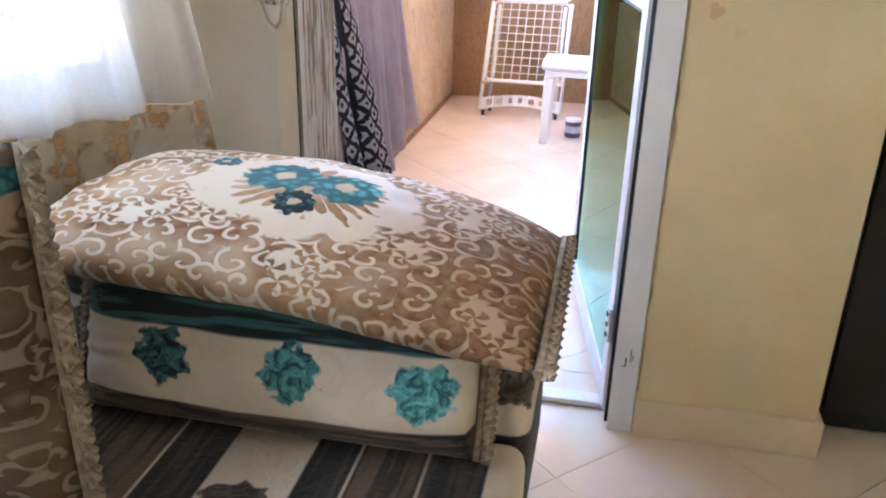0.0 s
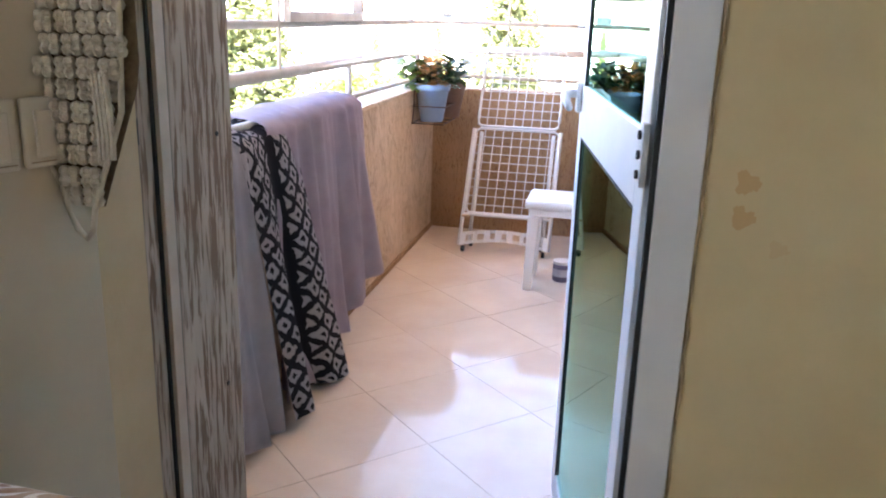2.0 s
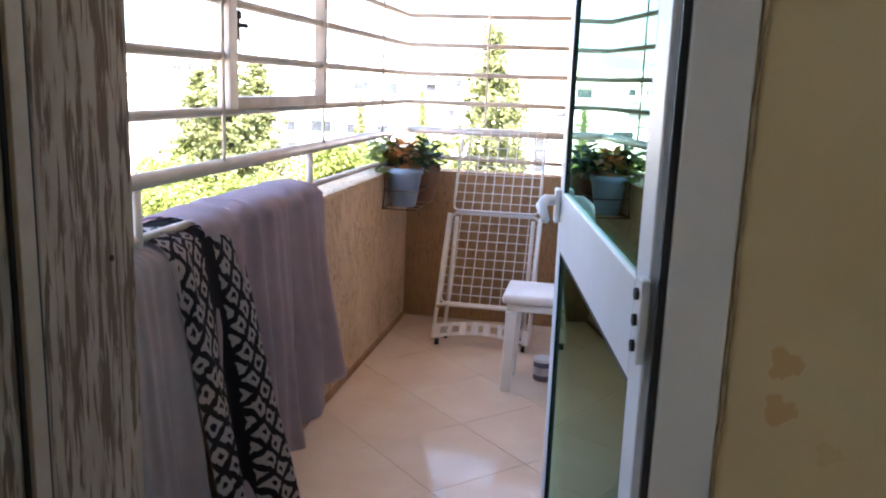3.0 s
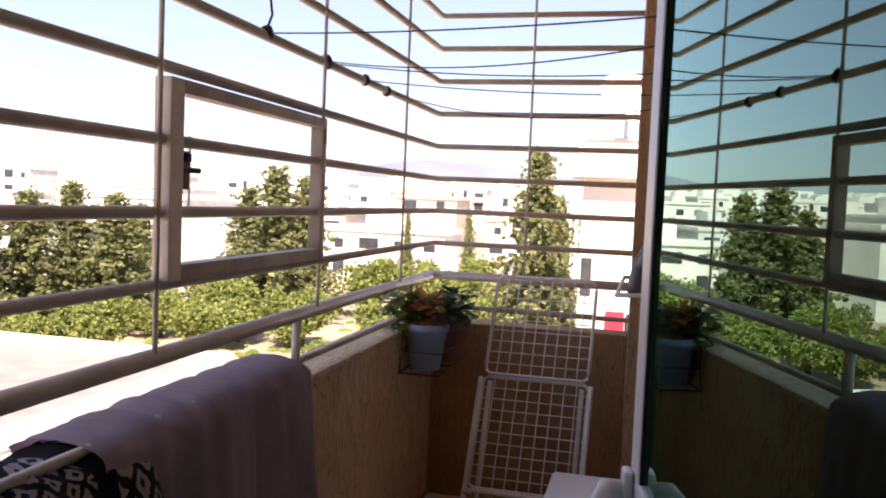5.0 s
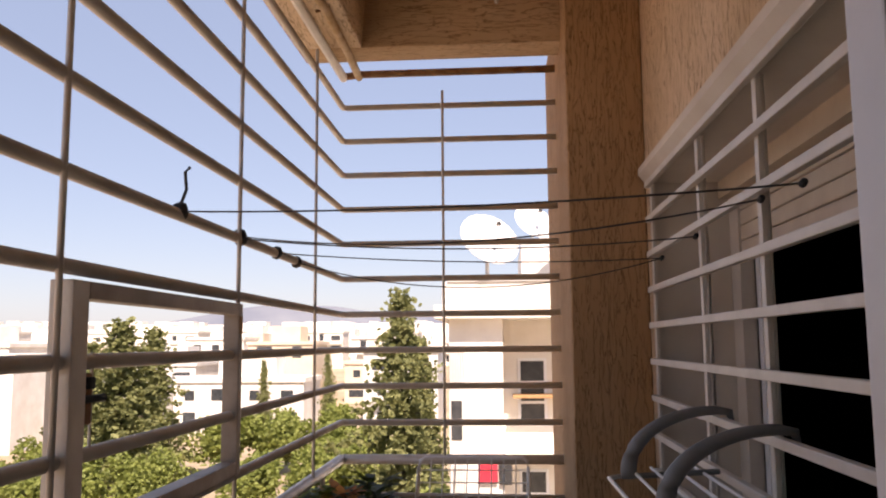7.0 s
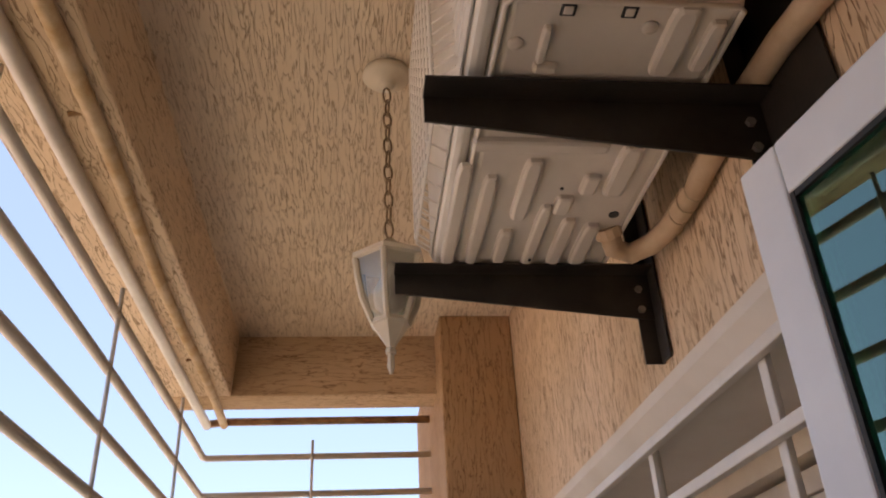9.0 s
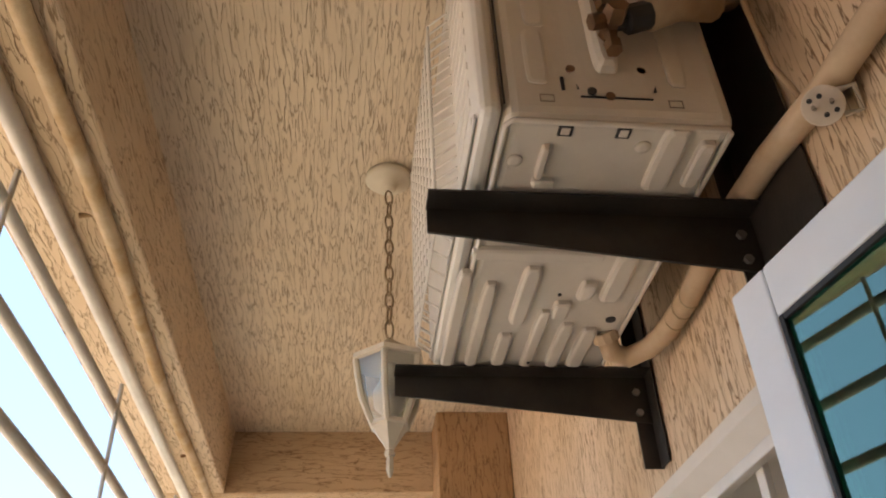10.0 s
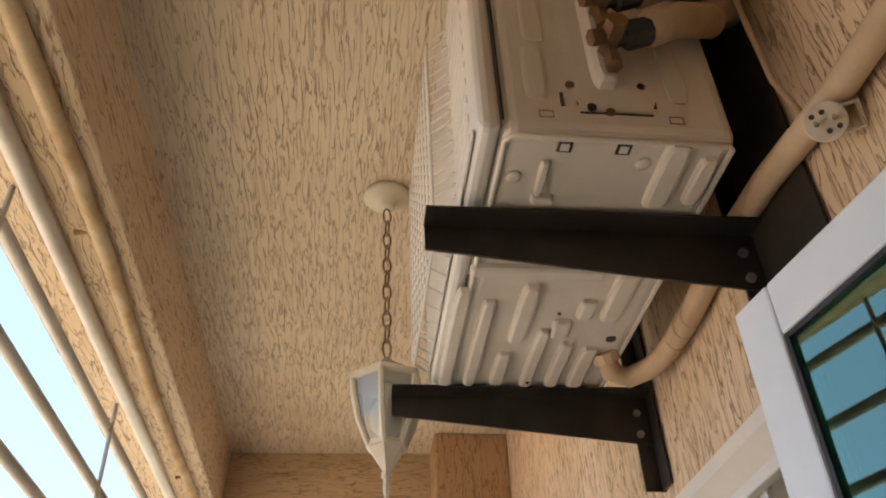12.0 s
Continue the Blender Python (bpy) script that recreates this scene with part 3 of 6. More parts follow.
structure("ceiling", boxed((-2.3, -1.75, ROOM_CEIL), (2.4, OUT_Y - 0.2, 3.275)), WALL_CREAM, "plain cream room ceiling")
structure("wall_over_door", boxed((-0.72, IN_Y, 2.16), (0.185, OUT_Y - 0.2, ROOM_CEIL)), WALL_CREAM, "cream wall over the balcony door")
structure("wall_over_door_outside", boxed((-0.80, OUT_Y - 0.2, 2.16), (WALL_X + 0.08, OUT_Y, 3.03)), CREAM, "scratch-rendered wall over the balcony door")

# slanted wall: from the corner by the door back along the sofa
CX, CY, SLANT = -0.655, 1.80, 20.0
SL = Matrix.Translation((CX, CY, 0)) @ Matrix.Rotation(radians(-SLANT), 4, "Z")   # local -y runs back along the wall, local +x is into the room
# the end W_B runs on out of view to let more daylight in
W_A, W_B, W_S, W_H = -0.36, -2.5, 0.90, 2.15   # the window's ends along the wall, sill and head
for nm, a, b in (("wall_window_corner", (-0.18, W_A, 0), (0, 0, ROOM_CEIL)), ("wall_window_below", (-0.18, W_B, 0), (0, W_A, W_S)),
                 ("wall_window_above", (-0.18, W_B, W_H), (0, W_A, ROOM_CEIL)), ("wall_window_back", (-0.18, -3.8, 0), (0, W_B, ROOM_CEIL))):
    structure(nm, boxed(a, b, m=SL), WALL_CREAM, "cream painted wall beside the sofa")

# left side of the door: plastered return, shutter guides and weathered outer jamb
structure("wall_return", boxed((-0.86, CY + 0.0, 0), (-0.672, 1.945, ROOM_CEIL)), WALL_TAN, "tan plaster return beside the balcony door")
structure("jamb_inner", boxed((-0.90, 1.946, 0), (-0.728, 2.078, 2.6), 0.003), JAMB, "weathered brown-streaked inner jamb of the balcony door")
structure("jamb_outer", boxed((-1.13, 2.13, 0), (-0.722, OUT_Y, 3.03), 0.004), JAMB, "weathered brown-streaked outer jamb of the balcony door")

# ---- balcony: railing ----
RX, RY = -1.042, 5.685
PITCH = 0.1556
BAR_Z = [1.078 + PITCH * k for k in range(11)]
railing = thing("balcony_railing", (RX, 4.0, PAR_TOP + 0.02), "grey painted tubular steel burglar bars above the parapet", "railing")
for z in BAR_Z:
    thick = 0.021 if z < 1.1 else 0.0135
    part("bar", tubed([(RX, OUT_Y + 0.005, z), (RX, RY - 0.015, z), (RX + 0.015, RY, z), (0.05, RY, z)], thick, 12), RAIL_PAINT, railing, smooth=True)
part("lower_bar", tubed([(RX, OUT_Y + 0.005, 0.94), (RX, RY, 0.93), (0.05, RY, 0.92)], 0.012, 10), RAIL_PAINT, railing, smooth=True)
for y in (2.5, 3.352, 4.225, 5.11):
    part("rod", tubed([(RX + 0.012, y, 1.07), (RX + 0.012, y, 2.70)], 0.006, 8), RAIL_PAINT, railing, smooth=True)
part("rod", tubed([(-0.591, RY - 0.012, 1.07), (-0.591, RY - 0.012, 2.70)], 0.006, 8), RAIL_PAINT, railing, smooth=True)
for y in (2.9, 4.10, 5.3):
    part("post", tubed([(RX, y, PAR_TOP + 0.02), (RX, y, 1.06)], 0.014, 10), RAIL_PAINT, railing, smooth=True)
# tubes and rusty tube under the beam
part("beam_tube", tubed([GROW @ Vector(p) for p in ((-0.966, OUT_Y + 0.005, 2.640), (-0.972, 5.30, 2.655))], 0.019, 12), RAIL_PAINT, railing, smooth=True)
part("beam_tube", tubed([GROW @ Vector((-0.878 - 0.006 * math.sin(1.3 * k) - 0.0028 * k, OUT_Y + 0.005 + (5.295 - OUT_Y) * k / 10, 2.6405 + 0.0015 * k)) for k in range(11)], 0.017, 12), RUST_WASH, railing, "rust-streaked steel tube", smooth=True)
part("end_bar", tubed([GROW @ Vector(p) for p in ((-0.972, 5.30, 2.66), (-0.906, 5.301, 2.668), (-0.10, 5.302, 2.668))], 0.0165, 10), RUST, railing, "rusty steel end bar", smooth=True)
for y in (3.42, 4.62, 2.75):
    part("beam_pin", tubed([GROW @ Vector(p) for p in ((-0.93, y, 2.650), (-0.90, y + 0.01, 2.664))], 0.006, 8), RUST, railing)
# hatch in the bars, with a latch
HY0, HY1, HZ0, HZ1 = 3.378, 4.232, 1.24, 1.678
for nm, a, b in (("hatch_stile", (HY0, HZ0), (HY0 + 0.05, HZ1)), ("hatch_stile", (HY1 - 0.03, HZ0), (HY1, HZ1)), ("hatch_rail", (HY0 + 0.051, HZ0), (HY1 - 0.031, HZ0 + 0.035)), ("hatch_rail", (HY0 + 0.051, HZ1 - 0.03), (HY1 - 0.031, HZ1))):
    part(nm, boxed((RX - 0.018, a[0], a[1]), (RX + 0.024, b[0], b[1]), 0.002), RAIL_PAINT if a == (HY0, HZ0) and nm == "hatch_stile" else HATCH_SHADED, railing)
latch = part("hatch_latch", boxed((RX - 0.004, HY0 + 0.055, 1.44), (RX + 0.012, HY0 + 0.095, 1.525), 0.003), RUST, railing)
part("latch_bolt", tubed([(RX + 0.014, HY0 + 0.055, 1.483), (RX + 0.02, HY0 + 0.12, 1.483)], 0.007, 8), RUBBER, latch)
part("latch_knob", boxed((RX + 0.013, HY0 + 0.06, 1.50), (RX + 0.026, HY0 + 0.08, 1.52), 0.003), RUBBER, latch)
part("latch_rod", tubed([(RX + 0.004, HY0 + 0.105, 1.38), (RX + 0.004, HY0 + 0.105, 1.56)], 0.003, 6), RAIL_PAINT, latch)
part("rust_patch", boxed((RX + 0.0245, HY1 - 0.028, 1.60), (RX + 0.026, HY1 - 0.006, 1.645), 0.0), RUST, railing)

# ---- balcony: clothes lines ----
CORD = surf("dark_cord", (0.03, 0.028, 0.026), (0.07, 0.065, 0.06), 40, 0.8)
GRILLE_X = 0.11
for (y0, z0), (y1, z1), sag in (((3.85, 1.864), (3.374, 1.818), 0.015), ((4.26, 1.862), (3.575, 1.829), 0.05), ((4.27, 1.857), (4.065, 1.827), 0.03), ((4.623, 1.857), (4.478, 1.819), 0.02), ((4.87, 1.852), (4.485, 1.819), 0.09)):
    line = thing("clothes_line", (RX, y0, z0), "thin dark clothes line strung from the bars to the window grille", "clothes line", "clothes lines")
    pts = []
    for k in range(17):
        u = k / 16
        at = Vector((RX, y0, z0)).lerp(GROW @ Vector((GRILLE_X, y1, z1)), u)
        pts.append((at.x, at.y, at.z - sag * 4 * u * (1 - u)))
    part("cord", tubed(pts, 0.0021, 6), CORD, line, smooth=True)
    for (x, y, z), s in ((pts[0], 1.0), (pts[-1], 0.36)):
        part("knot", tubed([(x, y - 0.018 * s, z), (x + 0.003, y - 0.006 * s, z + 0.003), (x, y + 0.006 * s, z - 0.002), (x + 0.002, y + 0.018 * s, z)], [0.014 * s, 0.019 * s, 0.019 * s, 0.013 * s], 8), RUBBER, line, smooth=True)
    if y0 < 4.0:
        part("loose_end", tubed([(RX, y0, z0 + 0.01), (RX + 0.01, y0 + 0.01, z0 + 0.05), (RX + 0.015, y0 - 0.012, z0 + 0.085), (RX + 0.015, y0 + 0.012, z0 + 0.10)], 0.004, 6), RUBBER, line)

# ---- balcony: the glazed door leaf ----
HINGE, FREE = Vector((0.118, 1.988)), Vector((-0.014, 2.829))
LEAF_W = (FREE - HINGE).length
LEAF_RZ = math.degrees(math.atan2(FREE.y - HINGE.y, FREE.x - HINGE.x))
leaf = thing("door_leaf", (HINGE.x, HINGE.y, 0.03), "open white aluminium balcony door leaf with green reflecting glass", "door", rz=LEAF_RZ)
T = 0.022
LH = 2.09


def leaf_part(nm, u0, u1, z0, z1, t=T, mat=WHITE_ALU, bev=0.003, label="", v0=None, parent=None):
    lo = -t if v0 is None else v0
    hi = t if v0 is None else v0 + 2 * t
    ob = part(nm, boxed((u0, lo, z0), (u1, hi, z1), bev), mat, parent or leaf, label, world=False)
    return ob


leaf_part("stile", 0, 0.065, 0, LH)
leaf_part("stile", LEAF_W - 0.055, LEAF_W, 0, LH)
leaf_part("rail", 0.066, LEAF_W - 0.056, 0, 0.075)
leaf_part("rail", 0.066, LEAF_W - 0.056, 0.98, 1.10)
leaf_part("rail", 0.066, LEAF_W - 0.056, LH - 0.055, LH)
for z0, z1 in ((0.075, 0.98), (1.10, LH - 0.055)):
    leaf_part("pane", 0.063, LEAF_W - 0.053, z0 - 0.003, z1 + 0.003, 0.003, GREEN_GLASS, 0, "green reflecting glass pane", v0=0.010).visible_shadow = False
    for u0, u1 in ((0.066, 0.071), (LEAF_W - 0.062, LEAF_W - 0.0565)):
        leaf_part("gasket", u0, u1, z0, z1, 0.002, RUBBER, 0, v0=0.0165)
    leaf_part("gasket", 0.072, LEAF_W - 0.063, z1 - 0.006, z1 - 0.0005, 0.002, RUBBER, 0, v0=0.0165)
# lever handles on both faces, and the latch bolt in the edge
for side in (1, -1):
    hb = leaf_part("handle", LEAF_W - 0.034, LEAF_W - 0.006, 1.035, 1.105, 0.006, WHITE_PLASTIC, 0.004, "white plastic lever handle", v0=(T + 0.0005 if side > 0 else -T - 0.0125))
    off = side * (T + 0.03)
    part("lever", tubed([(LEAF_W - 0.02, side * (T + 0.012), 1.08), (LEAF_W - 0.02, off, 1.08), (LEAF_W - 0.05, off + side * 0.012, 1.072), (LEAF_W - 0.12, off + side * 0.008, 1.055)], [0.011, 0.012, 0.011, 0.008], 10), WHITE_PLASTIC, hb, world=False, smooth=True)
leaf_part("latch_plate", LEAF_W + 0.0005, LEAF_W + 0.003, 0.90, 1.10, 0.009, surf("zinc_plate", (0.40, 0.40, 0.40), (0.52, 0.52, 0.5), 20, 0.4, 0.8), 0.0)
leaf_part("latch_bolt", LEAF_W + 0.0032, LEAF_W + 0.028, 0.975, 0.99, 0.005, RUBBER, 0.001)
# hinge with three screws
for z in (0.25, 1.07, 1.86):
    hg = leaf_part("hinge", -0.016, 0.012, z - 0.045, z + 0.045, 0.005, WHITE_ALU, 0.002, "white door hinge", v0=T + 0.0005)
    for k in (-0.028, 0.0, 0.028):
        bm = bmesh.new()
        bmesh.ops.create_cone(bm, cap_ends=True, segments=12, radius1=0.0065, radius2=0.0065, depth=0.004, matrix=Matrix.Translation((-0.002, T + 0.0125, z + k)) @ Matrix.Rotation(radians(90), 4, "X"))
        part("screw", bm, RUBBER, hg, world=False)

# door frame
door = thing("door_1", (0.15, IN_Y, 0), "white aluminium frame of the balcony door", "door frame")
tagged(door, kind="structure")
part("frame_post", boxed((0.112, IN_Y - 0.008, 0), (0.172, IN_Y + 0.012, 2.155), 0.002), WHITE_ALU, door)
part("frame_post", boxed((0.130, IN_Y + 0.013, 0), (0.172, IN_Y + 0.19, 2.155), 0.002), WHITE_ALU, door)
part("gasket", boxed((0.1035, IN_Y - 0.004, 0.02), (0.1115, IN_Y + 0.014, 2.10), 0.001), RUBBER, door)
part("frame_head", boxed((-0.70, IN_Y + 0.10, 2.125), (0.117, IN_Y + 0.16, 2.155), 0.002), WHITE_ALU, door)
part("sill", boxed((-0.70, IN_Y + 0.08, 0.001), (0.117, IN_Y + 0.13, 0.016), 0.002), WHITE_ALU, door)
CAULK = surf("cracked_caulk", (0.36, 0.28, 0.17), (0.55, 0.45, 0.29), 30, 0.9, 0, 90, 0.6)
bm = bmesh.new()
rng = random.Random(5)
edge = [(0.1735 + rng.uniform(0.0, 0.004), IN_Y - 0.003, 0.12 + 2.0 * k / 60) for k in range(61)]
tube(bm, edge, [rng.uniform(0.0012, 0.0038) for _ in edge], 6)
part("caulk", bm, CAULK, door)
PENCIL = surf("pencil_marks", (0.16, 0.12, 0.08), (0.24, 0.18, 0.12), 50, 0.8)
for x0, x1, z0, z1 in ((0.137, 0.141, 0.19, 0.212), (0.130, 0.141, 0.186, 0.189), (0.148, 0.151, 0.20, 0.235), (0.153, 0.156, 0.205, 0.22)):
    part("pencil_mark", boxed((x0, IN_Y - 0.0086, z0), (x1, IN_Y - 0.0081, z1)), PENCIL, door)
# slot and screws of the left jamb
slot = thing("strap_slot", (-0.7045, 2.033, 1.06), "dark strap slot of the roller shutter in the jamb", "shutter strap")
part("slot", boxed((-0.7279, 2.028, 1.055), (-0.7265, 2.036, 1.10)), RUBBER, slot)
part("strap", boxed((-0.7279, 2.029, 0.30), (-0.7267, 2.0335, 1.054)), surf("grey_strap", (0.2, 0.17, 0.14), (0.3, 0.26, 0.21), 50, 0.9), slot)
GUIDE = surf("beige_shutter_guide", (0.42, 0.34, 0.26), (0.50, 0.42, 0.33), 12, 0.5)
guide = thing("shutter_guide", (-0.72, 2.09, 0), "beige upright roller shutter guide rail in the door jamb", "shutter guide")
part("rail", boxed((-0.78, 2.0855, 0), (-0.716, 2.118, 2.6), 0.002), GUIDE, guide)
part("groove", boxed((-0.78, 2.0785, 0), (-0.724, 2.085, 2.6)), RUBBER, guide)
part("groove", boxed((-0.78, 2.1185, 0), (-0.7225, 2.1295, 2.6)), RUBBER, guide)
for z in (0.5, 1.04, 1.6):
    solo("screw", lathe([(0.005, 0), (0.005, 0.002)], 10, (0, 0, 0)), RUBBER, "dark screw head in the weathered jamb", "screw", group="jamb screws").matrix_basis = pose(-0.7215, 2.30, z, 0, 90, 0)

# pier trim
structure("baseboard", boxed((0.1725, IN_Y - 0.016, 0), (0.612, IN_Y - 0.0005, 0.10), 0.004), BASEBOARD, "cream tiled baseboard on the pier")
structure("baseboard_return", boxed((0.5955, IN_Y + 0.0, 0), (0.612, IN_Y + 0.20, 0.10), 0.003), BASEBOARD, "cream tiled baseboard round the pier's corner")
cab = thing("cabinet", (1.1, 2.3, 0), "tall black lacquered cabinet standing past the wall pier", "cabinet")
part("body", boxed((0.635, 2.085, 0.05), (1.6, 2.6, 1.9), 0.006), BLACK, cab)
part("plinth", boxed((0.65, 2.10, 0.0), (1.58, 2.58, 0.0495)), BLACK, cab)
part("door", boxed((0.64, 2.068, 0.06), (1.115, 2.0845, 1.89), 0.004), BLACK, cab)
part("door", boxed((1.121, 2.068, 0.06), (1.596, 2.0845, 1.89), 0.004), BLACK, cab)

# ---- balcony: window of the house with grille, shutter and hood ----
win = thing("window_1", (0.25, 3.8, WZ0), "white sliding window in a deep reveal behind a painted grille", "window", grown=True)
tagged(win, kind="structure")
# near-black colour stands in for the darkness of the unlit room
DARK_IN = surf("unlit_room_black", (0.02, 0.018, 0.015), (0.035, 0.03, 0.026), 3, 0.9)
REVEAL = surf("pale_reveal", (0.60, 0.54, 0.46), (0.68, 0.62, 0.54), 4, 0.7)
part("reveal_far", boxed((WALL_X + 0.004, WY1 - 0.006, WZ0), (WALL_X + 0.34, WY1 - 0.0005, WZ1)), REVEAL, win)
part("sill", boxed((WALL_X - 0.012, WY0, WZ0 + 0.0005), (WALL_X + 0.34, WY1 - 0.007, WZ0 + 0.02), 0.003), REVEAL, win)
part("reveal_head", boxed((WALL_X + 0.004, WY0, WZ1 - 0.006), (WALL_X + 0.34, WY1 - 0.007, WZ1 - 0.0005)), REVEAL, win)
SLAT = surf("cream_shutter_slat", (0.58, 0.49, 0.38), (0.66, 0.57, 0.45), 8, 0.5)
sh = part("shutter_box", boxed((WALL_X + 0.20, WY0, WZ1 - 0.06), (WALL_X + 0.30, WY1 - 0.008, WZ1 - 0.0065)), SLAT, win)
for k in range(4):
    z = WZ1 - 0.065 - 0.045 * (k + 1)
    part("slat", boxed((WALL_X + 0.235, WY0, z), (WALL_X + 0.25, WY1 - 0.10, z + 0.042), 0.004), SLAT, win)
part("slat_end", boxed((WALL_X + 0.23, WY1 - 0.099, WZ0 + 0.021), (WALL_X + 0.27, WY1 - 0.0075, WZ1 - 0.061)), REVEAL, win)
for y in (WY0 + 0.02, 3.55, 3.78, WY1 - 0.15):
    part("sash_stile", boxed((WALL_X + 0.27, y, WZ0 + 0.021), (WALL_X + 0.30, y + 0.04, WZ1 - 0.061), 0.003), WHITE_ALU, win)
for z in (WZ0 + 0.022, WZ1 - 0.10):
    part("sash_rail", boxed((WALL_X + 0.275, WY0, z), (WALL_X + 0.295, WY1 - 0.1, z + 0.035), 0.003), WHITE_ALU, win)
part("pane", boxed((WALL_X + 0.283, WY0, WZ0 + 0.03), (WALL_X + 0.287, 3.57, WZ1 - 0.07)), GREEN_GLASS, win)
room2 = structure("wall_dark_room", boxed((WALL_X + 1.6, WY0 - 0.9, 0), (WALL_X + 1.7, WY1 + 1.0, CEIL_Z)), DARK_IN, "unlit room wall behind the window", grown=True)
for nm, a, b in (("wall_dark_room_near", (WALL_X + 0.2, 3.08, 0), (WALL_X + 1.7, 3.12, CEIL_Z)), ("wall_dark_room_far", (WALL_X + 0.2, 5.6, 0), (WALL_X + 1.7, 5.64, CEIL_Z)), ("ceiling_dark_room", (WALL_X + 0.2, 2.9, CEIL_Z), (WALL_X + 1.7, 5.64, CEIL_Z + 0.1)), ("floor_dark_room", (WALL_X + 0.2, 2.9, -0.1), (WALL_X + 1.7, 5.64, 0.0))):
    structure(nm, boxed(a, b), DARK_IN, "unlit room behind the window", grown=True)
# sloped hood strip over the window
bm = bmesh.new()
prof = [(WALL_X - 0.001, 2.150), (WALL_X - 0.028, 2.140), (WALL_X - 0.028, 2.118), (WALL_X - 0.001, 2.086)]
ends = [[bm.verts.new((x, y, z)) for x, z in prof] for y in (WY0 - 0.06, WY1 + 0.08)]
for i in range(4):
    bm.faces.new((ends[0][i], ends[0][(i + 1) % 4], ends[1][(i + 1) % 4], ends[1][i]))
bm.faces.new(ends[0][::-1])
bm.faces.new(ends[1])
bmesh.ops.recalc_face_normals(bm, faces=bm.faces)
structure("trim_hood", bm, REVEAL, "pale moulded hood strip over the window", grown=True)
GRILLE_PAINT = surf("white_grille_paint", (0.60, 0.56, 0.50), (0.70, 0.66, 0.60), 8, 0.45)
gr = thing("window_grille", (GRILLE_X, 3.8, 1.05), "white painted steel grille over the balcony window", "grille", grown=True)
GY0, GY1 = WY0 + 0.01, WY1 - 0.02
for k in range(10):
    z = 2.066 - 0.1085 * k
    part("bar", boxed((GRILLE_X - 0.008, GY0, z - 0.009), (GRILLE_X + 0.008, GY1, z + 0.009), 0.002), GRILLE_PAINT, gr)
for y in (GY0, 3.14, 3.60, 4.05, GY1 - 0.02):
    part("upright", boxed((GRILLE_X + 0.0085, y, 1.06), (GRILLE_X + 0.019, y + 0.022, 2.074), 0.002), GRILLE_PAINT, gr)
for y in (3.63, 4.08):
    part("upright", tubed([(GRILLE_X + 0.03, y, 1.045), (GRILLE_X + 0.03, y, 2.071)], 0.005, 8), GRILLE_PAINT, gr)

# hanging airer hooked on the grille
air = thing("hanging_airer", (0.09, 3.58, 1.31), "grey plastic hanging airer hooked on the window grille", "airer", grown=True)
GREY_PL = surf("grey_plastic", (0.14, 0.15, 0.155), (0.20, 0.21, 0.215), 10, 0.45)
for y in (3.503, 3.887):
    pts = []
    for k in range(15):
        a = radians(96 * k / 14)
        pts.append((0.097 - 0.185 * math.sin(a), y, 1.315 + 0.125 * math.cos(a)))
    part("arm", tubed([(0.128, y, 1.405), (0.122, y, 1.436)] + pts, [0.007, 0.009] + [0.0095 + 0.008 * k / 14 for k in range(15)], 10), GREY_PL, air, smooth=True)
    part("strut", tubed([(0.098, y + 0.005, 1.315), (-0.07, y + 0.005, 1.305)], 0.006, 8), GREY_PL, air)
part("wire", tubed([(-0.06, 3.43, 1.305), (-0.123, 3.45, 1.30), (-0.123, 3.93, 1.295), (-0.06, 3.95, 1.30)], 0.0045, 8), WHITE_COAT, air, smooth=True)
for x in (-0.075, -0.03, 0.02, 0.065):
    part("wire", tubed([(x, 3.42, 1.312), (x, 3.96, 1.312)], 0.0035, 6), WHITE_COAT, air)

# ---- balcony: air conditioner ----
AC_X0, AC_X1, AC_Y0, AC_Y1, AC_Z = -0.264, 0.042, 2.83, 3.475, 2.366
AC_H = 0.46
CASING = surf("ac_casing", (0.62, 0.56, 0.48), (0.70, 0.64, 0.56), 6, 0.32)
CASE_FRONT = surf("ac_front", (0.70, 0.66, 0.60), (0.76, 0.72, 0.66), 6, 0.35)
ac = thing("air_conditioner", ((AC_X0 + AC_X1) / 2, 3.15, AC_Z), "off-white outdoor air conditioner unit on black wall brackets", "air conditioner", grown=True)
body = part("casing", boxed((AC_X0 + 0.018, AC_Y0, AC_Z + 0.001), (AC_X1, AC_Y1, AC_Z + AC_H), 0.018, 3), CASING, ac)
part("front_cover", boxed((AC_X0 - 0.012, AC_Y0 - 0.003, AC_Z + 0.006), (AC_X0 + 0.0175, AC_Y1 + 0.003, AC_Z + AC_H + 0.002), 0.014, 3), CASE_FRONT, ac)


